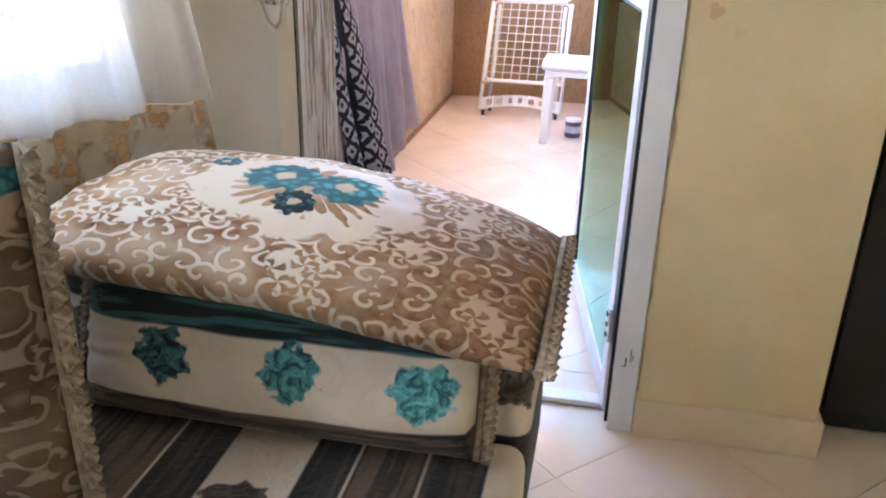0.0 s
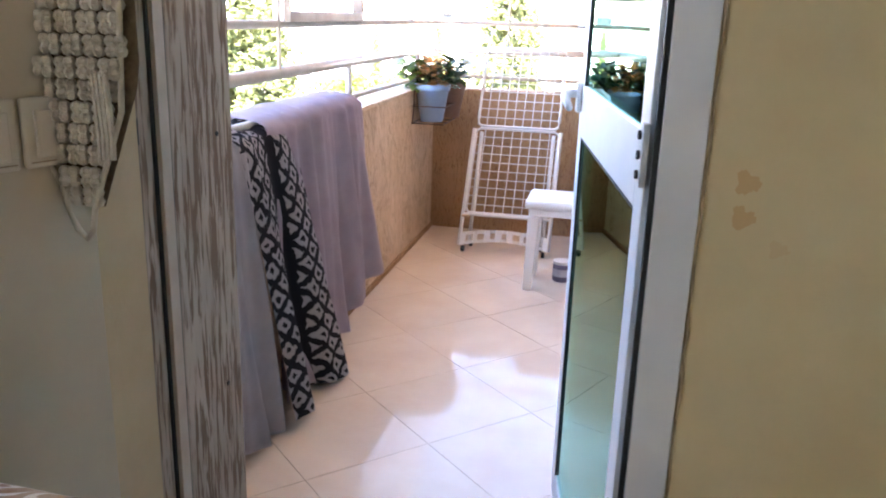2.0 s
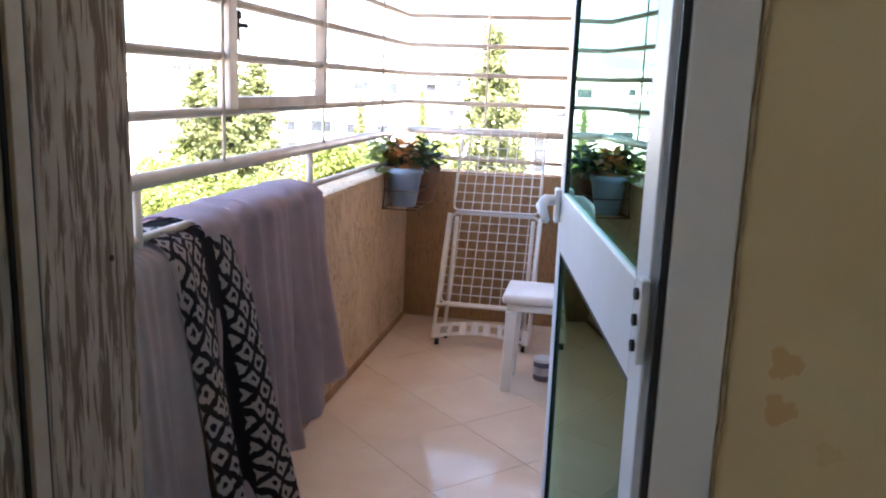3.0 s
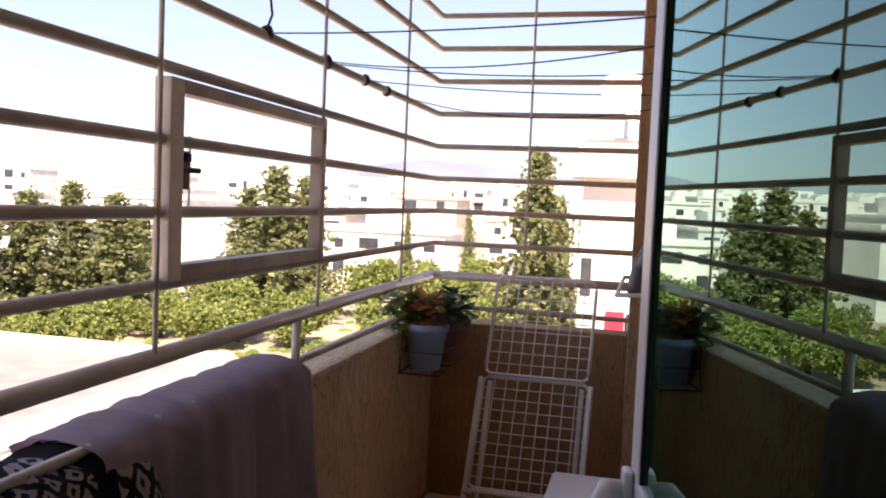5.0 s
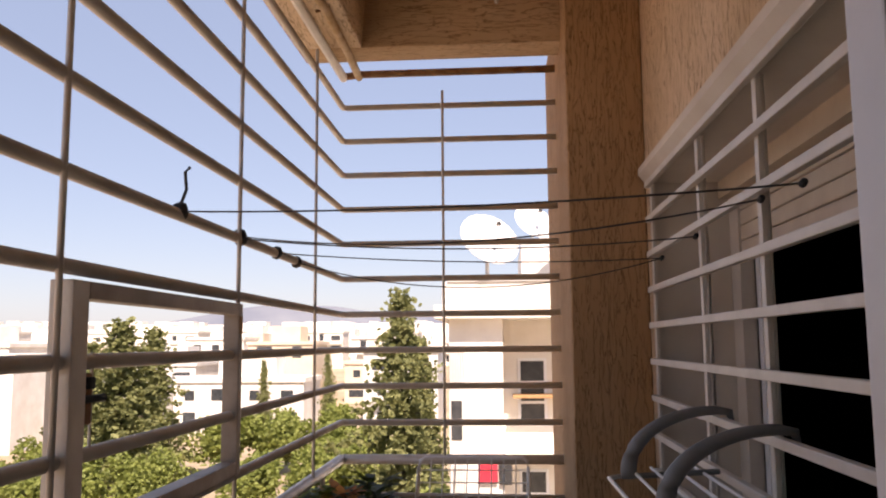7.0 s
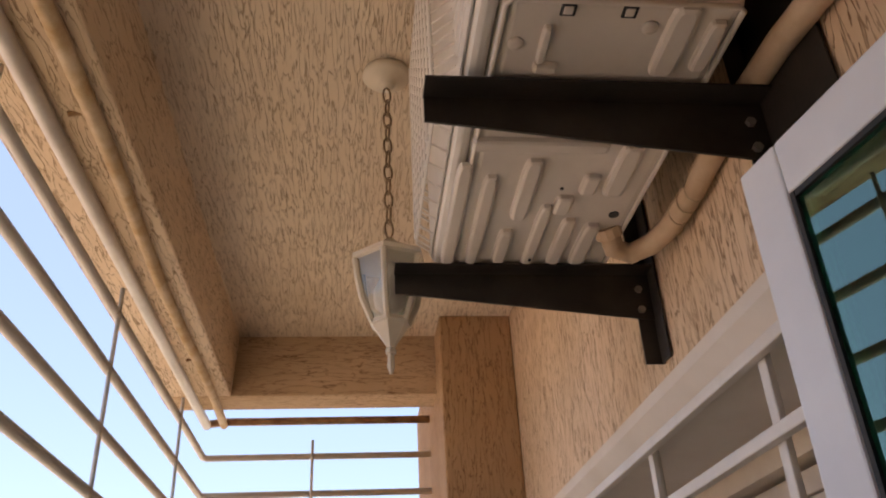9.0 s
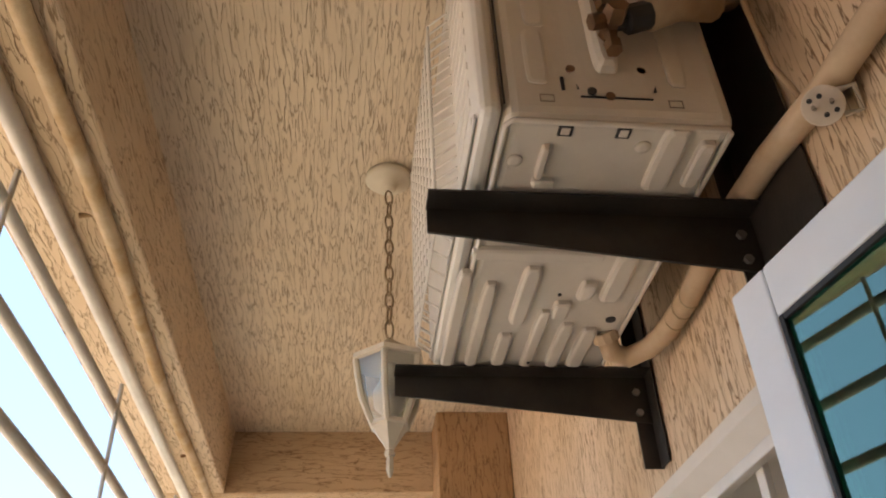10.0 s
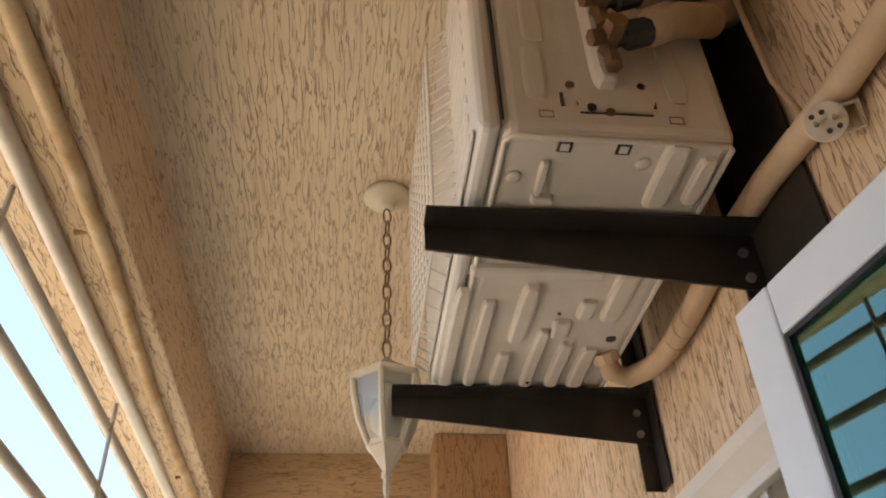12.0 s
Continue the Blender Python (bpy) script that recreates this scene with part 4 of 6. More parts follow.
def pressed(name, cx, cy, w, d, h, face, rz=0.0, taper=0.45, mat=None, parent=None):
    """A pressed bump in sheet metal on the underside ('z') or the near end ('y')."""
    bm = bmesh.new()
    rows = []
    for s, k in ((1.0, 0.0), (taper + 0.3, 0.75), (taper, 1.0)):
        pts = []
        for i in range(16):
            a = 2 * math.pi * (i + 0.5) / 16
            px = math.copysign(abs(math.cos(a)) ** 0.35, math.cos(a)) * (w / 2 - (1 - s) * min(w, d) / 2)
            py = math.copysign(abs(math.sin(a)) ** 0.35, math.sin(a)) * (d / 2 - (1 - s) * min(w, d) / 2)
            q = Matrix.Rotation(radians(rz), 2) @ Vector((px, py))
            pts.append(bm.verts.new((cx + q.x, cy + q.y, AC_Z - k * h + 0.001) if face == "z" else (cx + q.x, AC_Y0 - k * h + 0.001, cy + q.y)))
        rows.append(pts)
    for a, b in zip(rows, rows[1:]):
        for i in range(16):
            bm.faces.new((a[i], a[(i + 1) % 16], b[(i + 1) % 16], b[i]))
    bm.faces.new(rows[-1])
    bmesh.ops.recalc_face_normals(bm, faces=bm.faces)
    return part(name, bm, mat or CASING, parent or body, smooth=False)


for cx, cy, w, d in ((-0.250, 3.305, 0.026, 0.31), (-0.208, 3.315, 0.024, 0.27), (-0.150, 3.22, 0.030, 0.165), (-0.160, 3.392, 0.026, 0.11), (-0.108, 3.36, 0.022, 0.20), (-0.084, 3.258, 0.030, 0.05), (-0.062, 3.375, 0.026, 0.15),
                     (-0.020, 3.385, 0.030, 0.14), (-0.014, 3.165, 0.036, 0.13), (-0.055, 3.20, 0.028, 0.05), (-0.150, 3.105, 0.20, 0.030), (-0.030, 2.895, 0.036, 0.118), (0.014, 2.90, 0.024, 0.085), (-0.187, 2.905, 0.011, 0.06), (-0.178, 2.945, 0.03, 0.016)):
    pressed("rib", cx, cy, w, d, 0.009, "z", taper=0.6)
for cx, cy in ((-0.221, 2.907), (-0.066, 2.874)):
    part("stamped_dot", lathe([(0.0105, 0.001), (0.0095, -0.0022), (0.004, -0.003)], 14, (cx, cy, AC_Z)), CASING, body, smooth=True)
for cx in (-0.169, -0.097):
    part("tray_notch", boxed((cx - 0.009, AC_Y0 + 0.012, AC_Z - 0.0012), (cx + 0.009, AC_Y0 + 0.03, AC_Z + 0.002), 0.001), RUBBER, body)
    part("tray_tab", boxed((cx - 0.006, AC_Y0 + 0.014, AC_Z - 0.003), (cx + 0.005, AC_Y0 + 0.026, AC_Z - 0.0013), 0.001), CASING, body)
# rolled rim of the base tray
rim = [(AC_X0 + 0.03, AC_Y0 + 0.008), (AC_X1 - 0.012, AC_Y0 + 0.008), (AC_X1 - 0.006, AC_Y0 + 0.014), (AC_X1 - 0.006, AC_Y1 - 0.01), (AC_X0 + 0.022, AC_Y1 - 0.01), (AC_X0 + 0.022, AC_Y0 + 0.016)]
part("tray_rim", tubed([(px, py, AC_Z + 0.001) for px, py in rim], 0.004, 8, closed=True), CASING, body, smooth=True)
part("cover_seam", boxed((AC_X0 + 0.0178, AC_Y0 - 0.0005, AC_Z + 0.02), (AC_X0 + 0.0202, AC_Y0 + 0.001, AC_Z + AC_H - 0.02)), RUBBER, body)
for cx, cy, r in ((0.001, 3.272, 0.0085), (-0.10, 3.20, 0.003), (-0.107, 3.425, 0.003)):
    part("drain_hole", lathe([(r, -0.0115), (r, -0.0095)], 12, (cx, cy, AC_Z)), RUBBER, body)
for cx, cy, w, d in ((-0.200, AC_Z + 0.105, 0.028, 0.098), (-0.194, AC_Z + 0.215, 0.028, 0.105), (-0.194, AC_Z + 0.335, 0.028, 0.105), (-0.022, AC_Z + 0.16, 0.026, 0.20)):
    pressed("end_rib", cx, cy, w, d, 0.004, "y", taper=0.7)
INSUL_DARK = surf("grimy_edge", (0.26, 0.21, 0.16), (0.34, 0.28, 0.22), 30, 0.7)
plate = pressed("valve_plate", -0.104, AC_Z + 0.185, 0.092, 0.27, 0.004, "y", taper=0.93)
pressed("plate_hump", -0.112, AC_Z + 0.175, 0.036, 0.20, 0.020, "y", taper=0.5)
for px in (-0.1515, -0.0565):
    part("plate_seam", boxed((px - 0.001, AC_Y0 - 0.0012, AC_Z + 0.05), (px + 0.001, AC_Y0 + 0.001, AC_Z + 0.32)), RUBBER, body)
for px, pz in ((-0.192, 0.032), (-0.032, 0.031)):
    for k in range(4):
        part("stamped_square", boxed((px - 0.009 + (0.0 if k != 1 else 0.017), AC_Y0 - 0.0012, AC_Z + pz - 0.006 + (0.0 if k != 3 else 0.011)), (px - 0.009 + (0.018 if k > 1 else 0.001 if k == 0 else 0.018), AC_Y0 + 0.001, AC_Z + pz - 0.006 + (0.012 if k < 2 else 0.001 if k == 2 else 0.012))), INSUL_DARK, body)
INSUL = surf("grimy_pipe_foam", (0.32, 0.22, 0.13), (0.44, 0.32, 0.20), 15, 0.8, 0, 60, 0.4)
BRASS = surf("grimy_brass", (0.16, 0.09, 0.05), (0.26, 0.16, 0.09), 20, 0.5, 0.6)
PIPE = surf("cream_pipe_wrap", (0.48, 0.34, 0.21), (0.60, 0.46, 0.31), 12, 0.7, 0, 60, 0.3)
for dz in (0.128, 0.205):
    vz = AC_Z + dz
    vb = part("valve", tubed([(-0.108, AC_Y0 - 0.014, vz), (-0.108, AC_Y0 - 0.045, vz), (-0.108, AC_Y0 - 0.048, vz), (-0.108, AC_Y0 - 0.07, vz)], [0.012, 0.012, 0.016, 0.014], 6), BRASS, ac)
    part("valve_stem", tubed([(-0.108, AC_Y0 - 0.03, vz), (-0.108, AC_Y0 - 0.03, vz - 0.026), (-0.108, AC_Y0 - 0.03, vz - 0.027), (-0.108, AC_Y0 - 0.03, vz - 0.04)], [0.009, 0.009, 0.012, 0.011], 6), BRASS, vb)
    part("valve_nut", tubed([(-0.104, AC_Y0 - 0.042, vz), (-0.092, AC_Y0 - 0.043, vz + 0.003), (-0.090, AC_Y0 - 0.043, vz + 0.003), (-0.060, AC_Y0 - 0.046, vz + 0.012)], [0.012, 0.013, 0.019, 0.018], 8), RUBBER, vb)
    part("valve_cap", tubed([(-0.115, AC_Y0 - 0.045, vz), (-0.137, AC_Y0 - 0.045, vz - 0.008)], 0.011, 6), BRASS, vb)
    part("insulated_pipe", tubed([(-0.062, AC_Y0 - 0.047, vz + 0.012), (-0.02, AC_Y0 - 0.048, vz + 0.035), (0.035, AC_Y0 - 0.03, vz + 0.06), (0.085, AC_Y0 + 0.0, vz + 0.12), (0.095, AC_Y0 + 0.02, vz + 0.30)], 0.023, 12), INSUL, vb, smooth=True)
for x, dz in ((-0.157, 0.084), (-0.067, 0.086), (-0.113, 0.039), (-0.135, 0.046)):
    part("end_screw", tubed([(x, AC_Y0 + 0.001, AC_Z + dz), (x, AC_Y0 - 0.003, AC_Z + dz)], 0.006, 10), RUBBER if dz == 0.046 else BRASS, body)
for x, dz, w, h in ((-0.172, 0.047, 0.004, 0.022), (-0.057, 0.050, 0.004, 0.022), (-0.15, 0.036, 0.09, 0.0015)):
    part("end_slot", boxed((x, AC_Y0 - 0.002, AC_Z + dz), (x + w, AC_Y0 + 0.001, AC_Z + dz + h)), RUBBER, body)
# fan guard wires on the front
guard = part("fan_guard", boxed((AC_X0 - 0.015, AC_Y0 + 0.02, AC_Z + 0.012), (AC_X0 - 0.0125, AC_Y1 - 0.02, AC_Z + 0.02)), CASE_FRONT, ac)
GY = AC_Y0 + 0.19
for k in range(20):
    z = AC_Z + 0.022 + 0.021 * k
    part("guard_wire", tubed([(AC_X0 - 0.012, GY, z), (AC_X0 - 0.040, GY + 0.03, z), (AC_X0 - 0.040, AC_Y1 - 0.05, z), (AC_X0 - 0.013, AC_Y1 - 0.02, z)], 0.0022, 5), CASE_FRONT, guard)
for k in range(9):
    y = GY + 0.03 + (AC_Y1 - GY - 0.08) * k / 8
    part("guard_wire", tubed([(AC_X0 - 0.013, y, AC_Z + 0.012), (AC_X0 - 0.041, y, AC_Z + 0.03), (AC_X0 - 0.041, y, AC_Z + 0.42)], 0.0026, 6), CASE_FRONT, guard)
for k in range(12):
    z = AC_Z + 0.03 + 0.034 * k
    part("louvre_line", boxed((AC_X0 - 0.0135, AC_Y0 + 0.05, z), (AC_X0 - 0.0115, GY - 0.015, z + 0.014), 0.0008), CASE_FRONT, guard)

STEEL = surf("dark_bracket_steel", (0.022, 0.019, 0.016), (0.05, 0.042, 0.034), 9, 0.45, 0.3, 140, 0.1)
for y, x_end in ((2.998, -0.324), (3.482, -0.340)):
    br = thing("wall_bracket", (0.1, y, 2.33), "black steel wall bracket carrying the air conditioner", "bracket", "brackets", grown=True)
    bm = bmesh.new()
    ends = [[bm.verts.new(v) for v in ((x_end, yy, 2.356), (x_end, yy, 2.318), (WALL_X - 0.008, yy, 2.266), (WALL_X - 0.008, yy, 2.356))] for yy in (y - 0.002, y + 0.002)]
    for i in range(4):
        bm.faces.new((ends[0][i], ends[0][(i + 1) % 4], ends[1][(i + 1) % 4], ends[1][i]))
    bm.faces.new(ends[0])
    bm.faces.new(ends[1][::-1])
    bmesh.ops.recalc_face_normals(bm, faces=bm.faces)
    part("web", bm, STEEL, br)
    part("flange", boxed((x_end - 0.001, y - 0.038, 2.357), (WALL_X - 0.008, y + 0.004, 2.3605), 0.001), STEEL, br)
    # near post widened: the extra black stands for the shade behind the unit
    part("post", boxed((WALL_X - 0.0075, y - (0.15 if y < 3.2 else 0.036), 2.185), (WALL_X - 0.0035, y + 0.004, 2.84), 0.001), STEEL, br)
    part("post_side", boxed((WALL_X - 0.036, y + 0.0045, 2.185), (WALL_X - 0.0005, y + 0.0085, 2.84), 0.001), STEEL, br)
    for z in (2.285, 2.325):
        part("bolt", tubed([(WALL_X - 0.03, y - 0.0022, z), (WALL_X - 0.03, y - 0.008, z)], 0.007, 6), surf("bolt_zinc", (0.3, 0.28, 0.25), (0.4, 0.38, 0.34), 30, 0.4, 0.8), br)
    for x in (-0.2, -0.02):
        part("pad", boxed((x - 0.03, y - 0.03, 2.361), (x + 0.03, y + 0.0, 2.3655), 0.001), RUBBER, br)

# drain pipe, refrigerant pipe and the hanging plug
hose = thing("drain_pipe", (0.06, 3.2, 2.3), "cream wrapped drain pipe along the house wall", "pipe", grown=True)
part("pipe", tubed([(0.014, 3.345, 2.372), (0.030, 3.375, 2.352), (0.060, 3.380, 2.345), (0.088, 3.350, 2.347), (0.102, 3.300, 2.350), (0.107, 3.20, 2.356), (0.109, 3.06, 2.377), (0.110, 2.99, 2.380), (0.109, 2.90, 2.376), (0.107, 2.75, 2.353), (0.107, 2.40, 2.345)], 0.0185, 14), PIPE, hose, smooth=True)
for k in range(4):
    y = 3.29 - 0.034 * k
    part("wrap_seam", tubed([(0.105 + 0.0192 * math.cos(a), y - 0.008 * math.sin(a), 2.3515 + 0.0192 * math.sin(a)) for a in (math.pi * 2 * i / 12 for i in range(12))], 0.0012, 5, closed=True), CAULK, hose)
part("elbow", tubed([(0.010, 3.340, 2.376), (0.018, 3.352, 2.364)], 0.024, 12), PIPE, hose)
plug = thing("electric_plug", (0.09, 2.745, 2.31), "dirty white mains plug hanging on a thin cable", "plug", grown=True)
PLUG = surf("dirty_white_plug", (0.54, 0.46, 0.36), (0.66, 0.58, 0.48), 20, 0.5)
AXIS = Vector((-0.034, -0.040, -0.034)).normalized()
HUB = Vector((0.094, 2.752, 2.322))
pm = bmesh.new()
tube(pm, [HUB - AXIS * 0.030, HUB - AXIS * 0.022, HUB - AXIS * 0.004, HUB + AXIS * 0.018, HUB + AXIS * 0.0185], [0.010, 0.016, 0.020, 0.0225, 0.021], 20)
bmesh.ops.recalc_face_normals(pm, faces=pm.faces)
part("body", pm, PLUG, plug)
SIDE = AXIS.cross(Vector((0, 0, 1))).normalized()
UPW = SIDE.cross(AXIS)
for px, py in ((-0.0095, 0.0), (0.0095, 0.0)):
    foot = HUB + AXIS * 0.0186 + SIDE * px + UPW * py
    part("pin", tubed([foot, foot + AXIS * 0.019], 0.0024, 8), INSUL_DARK, plug)
for px, py in ((0.0, 0.011), (0.0, -0.011), (0.011, 0.010), (-0.011, -0.010)):
    foot = HUB + AXIS * 0.0186 + SIDE * px + UPW * py
    part("socket_hole", tubed([foot, foot + AXIS * 0.0006], 0.0030, 10), RUBBER, plug)
part("ring", tubed([HUB - SIDE * 0.017 + UPW * 0.012, HUB - SIDE * 0.036 + UPW * 0.010, HUB - SIDE * 0.034 - UPW * 0.018, HUB - SIDE * 0.016 - UPW * 0.016], 0.0035, 6), PLUG, plug)
part("cable", tubed([HUB - AXIS * 0.029, (0.098, 2.785, 2.37), (0.082, 2.79, 2.43), (0.078, 2.79, 2.55), (0.10, 2.82, 2.80)], 0.004, 8), INSUL, plug)

# ---- balcony: lantern ----
ROSE = Vector((-0.346, 3.545))
lan = thing("hanging_lantern", (*ROSE, CEIL_Z), "cream six-sided glazed lantern hanging by a chain", "lantern", grown=True)
LANT = surf("cream_lantern_paint", (0.66, 0.58, 0.45), (0.74, 0.66, 0.53), 8, 0.4)
FROST = glass_mat("clouded_glass", (0.80, 0.78, 0.72), 0.2, 0.08)
part("rose", lathe([(0.050, -0.0005), (0.052, -0.010), (0.044, -0.018), (0.020, -0.024), (0.016, -0.036), (0.010, -0.040)], 28, (*ROSE, CEIL_Z)), LANT, lan, smooth=True)
CHAIN = surf("tarnished_chain", (0.20, 0.13, 0.07), (0.34, 0.24, 0.14), 40, 0.45, 0.5)
LTOP = 2.466
links_n = 11
for k in range(links_n):
    z = CEIL_Z - 0.045 - (CEIL_Z - 0.05 - LTOP) * (k + 0.5) / links_n
    h = (CEIL_Z - 0.05 - LTOP) / links_n * 0.62
    ang = 0.4 + (math.pi / 2) * (k % 2)
    pts = [(ROSE.x + 0.0085 * math.cos(a) * math.cos(ang), ROSE.y + 0.0085 * math.cos(a) * math.sin(ang), z + h * math.sin(a)) for a in (2 * math.pi * i / 12 for i in range(12))]
    part("chain_link", tubed(pts, 0.0022, 6, closed=True), CHAIN, lan, smooth=True)
LB, LM = 2.288, 2.410        # foot of the glass, shoulder
LTURN = 19.0


def lantern_part(name, profile):
    bm = lathe(profile, 6)
    bmesh.ops.transform(bm, matrix=Matrix.Translation((*ROSE, 0)) @ Matrix.Rotation(radians(LTURN), 4, "Z"), verts=bm.verts)
    return part(name, bm, LANT if name != "cap" else CAP, lan)


CAP = surf("browned_lantern_cap", (0.36, 0.27, 0.17), (0.48, 0.38, 0.25), 12, 0.5)
lantern_part("cap", [(0.062, LM + 0.0125), (0.050, LM + 0.020), (0.040, LM + 0.026), (0.039, LM + 0.031), (0.024, LM + 0.040), (0.012, LM + 0.050), (0.006, LM + 0.056)])
lantern_part("eave", [(0.066, LM), (0.073, LM + 0.003), (0.073, LM + 0.012), (0.050, LM + 0.0122)])
lantern_part("collar", [(0.034, LB - 0.004), (0.038, LB - 0.002), (0.038, LB + 0.005), (0.034, LB + 0.006)])
lantern_part("foot", [(0.003, LB - 0.095), (0.007, LB - 0.082), (0.006, LB - 0.058), (0.010, LB - 0.056), (0.010, LB - 0.050), (0.007, LB - 0.046), (0.014, LB - 0.034), (0.034, LB - 0.0045)])
for k in range(6):
    a0, a1 = 2 * math.pi * k / 6 + radians(LTURN), 2 * math.pi * (k + 1) / 6 + radians(LTURN)
    prof = [(0.034, LB), (0.054, LB + 0.045), (0.063, LB + 0.090), (0.067, LM)]
    part("rib", tubed([(ROSE.x + r * math.cos(a0), ROSE.y + r * math.sin(a0), z) for r, z in prof], 0.006, 6), LANT, lan)
    bm = bmesh.new()
    va = [bm.verts.new((ROSE.x + 0.97 * r * math.cos(a0), ROSE.y + 0.97 * r * math.sin(a0), z)) for r, z in prof]
    vb2 = [bm.verts.new((ROSE.x + 0.97 * r * math.cos(a1), ROSE.y + 0.97 * r * math.sin(a1), z)) for r, z in prof]
    for i in range(3):
        bm.faces.new((va[i], vb2[i], vb2[i + 1], va[i + 1]))
    part("pane", bm, FROST, lan, "clouded glass pane")
part("bulb", lathe([(0.016, LM - 0.002), (0.017, LM - 0.03), (0.031, LM - 0.055), (0.029, LM - 0.085), (0.010, LM - 0.105)], 16, (*ROSE, 0)), WHITE_PLASTIC, lan, "unlit white bulb", smooth=True)

# ---- balcony: drying rack ----
rack = thing("drying_rack", (-0.45, 5.2, 0), "white wire clothes drying rack folded upright against the end wall", "drying rack")


def rk(u, h):
    """A place on the leaning rack: u across from 0 to 1, h up."""
    return Vector((-0.748 + 0.50 * u + 0.04 * h * (1 - u) + 0.02 * h * u, 5.165 + 0.42 * h / 1.1, h))


def panel(h0, h1, u0, u1, r=0.008, rows=12, cols=9, off=0.0):
    o = Vector((0, off, 0))
    c = 0.05
    pts = [rk(u0 + c, h0), rk(u1 - c, h0), rk(u1 - 0.01, h0 + 0.012), rk(u1, h0 + 0.04), rk(u1, h1 - 0.04), rk(u1 - 0.01, h1 - 0.012), rk(u1 - c, h1), rk(u0 + c, h1), rk(u0 + 0.01, h1 - 0.012), rk(u0, h1 - 0.04), rk(u0, h0 + 0.04), rk(u0 + 0.01, h0 + 0.012)]
    fr = part("panel_frame", tubed([p + o for p in pts], r, 8, closed=True), WHITE_COAT, rack, smooth=True)
    for i in range(1, rows):
        h = h0 + (h1 - h0) * i / rows
        part("wire", tubed([rk(u0, h) + o, rk(u1, h) + o], 0.0028, 5), WHITE_COAT, fr)
    for i in range(1, cols):
        u = u0 + (u1 - u0) * i / cols
        part("wire", tubed([rk(u, h0) + o, rk(u, h1) + o], 0.0028, 5), WHITE_COAT, fr)


panel(0.205, 0.66, 0.02, 0.98, rows=10)
panel(0.675, 1.10, 0.03, 0.97, rows=9, off=-0.012)
for u in (0.0, 1.0):
    part("leg", tubed([rk(u, 0.035) + Vector((0, -0.02, 0)), rk(u, 0.66) + Vector((0, -0.02, 0))], 0.011, 10), WHITE_COAT, rack, smooth=True)
    part("leg", tubed([rk(u * 0.84 + 0.08, 0.03) + Vector((0, 0.10, 0)), rk(u * 0.84 + 0.08, 0.64) + Vector((0, 0.012, 0))], 0.011, 10), WHITE_COAT, rack, smooth=True)
    part("castor", tubed([rk(u * 0.9 + 0.05, 0.017) + Vector((-0.009, -0.02, 0)), rk(u * 0.9 + 0.05, 0.017) + Vector((0.009, -0.02, 0))], 0.017, 12), RUBBER, rack)
    part("castor", tubed([rk(u * 0.8 + 0.1, 0.017) + Vector((-0.009, 0.10, 0)), rk(u * 0.8 + 0.1, 0.017) + Vector((0.009, 0.10, 0))], 0.017, 12), RUBBER, rack)
# arched foot strip with holes
bm = bmesh.new()
cells = 40
hole_u = [0.12 + 0.127 * i for i in range(7)]
top = [rk(k / cells, 0.105 + 0.025 * math.sin(math.pi * k / cells)) + Vector((0, -0.03, 0)) for k in range(cells + 1)]
low = [rk(k / cells, 0.035 + 0.032 * math.sin(math.pi * k / cells)) + Vector((0, -0.03, 0)) for k in range(cells + 1)]
for k in range(cells):
    u = (k + 0.5) / cells
    a, b, c, d = low[k], low[k + 1], top[k + 1], top[k]
    if min(abs(u - h) for h in hole_u) < 0.036:
        for p0, p1 in ((0.0, 0.26), (0.74, 1.0)):
            bm.faces.new([bm.verts.new(v) for v in (a.lerp(d, p0), b.lerp(c, p0), b.lerp(c, p1), a.lerp(d, p1))])
    else:
        bm.faces.new([bm.verts.new(v) for v in (a, b, c, d)])
bmesh.ops.remove_doubles(bm, verts=bm.verts, dist=1e-5)
bmesh.ops.solidify(bm, geom=list(bm.faces), thickness=0.008)
part("foot_strip", bm, WHITE_PLASTIC, rack, "white plastic foot strip with oval holes")
part("cross_bar", tubed([rk(0, 0.20) + Vector((0, -0.018, 0)), rk(1, 0.20) + Vector((0, -0.018, 0))], 0.009, 8), WHITE_COAT, rack, smooth=True)
part("catch", boxed((-0.745, 5.20, 0.185), (-0.705, 5.215, 0.20), 0.003), PIPE, rack)

# ---- balcony: stool, slippers ----
stool = thing("stool", (-0.14, 4.7, 0), "white plastic stool with splayed legs on the balcony floor", "stool")
SX0, SX1, SY0, SY1 = -0.33, -0.01, 4.56, 4.86
part("seat", boxed((SX0, SY0, 0.405), (SX1, SY1, 0.45), 0.018, 3), WHITE_PLASTIC, stool, smooth=True)
part("apron", boxed((SX0 + 0.02, SY0 + 0.02, 0.37), (SX1 - 0.02, SY1 - 0.02, 0.4045), 0.006), WHITE_PLASTIC, stool)
for sx in (0, 1):
    for sy in (0, 1):
        cx, cy = (SX0 + 0.045, SX1 - 0.045)[sx], (SY0 + 0.045, SY1 - 0.045)[sy]
        bm = boxed((-0.028, -0.028, 0), (0.028, 0.028, 0.369), 0.006)
        for v in bm.verts:
            k = 1 - v.co.z / 0.369
            v.co.x = cx + v.co.x * (1 - 0.25 * k) + (-0.012 if sx == 0 else 0.012) * k
            v.co.y = cy + v.co.y * (1 - 0.25 * k) + (-0.01 if sy == 0 else 0.01) * k
        part("leg", bm, WHITE_PLASTIC, stool)
PURPLE = surf("purple_rubber", (0.10, 0.08, 0.13), (0.17, 0.14, 0.20), 15, 0.6)
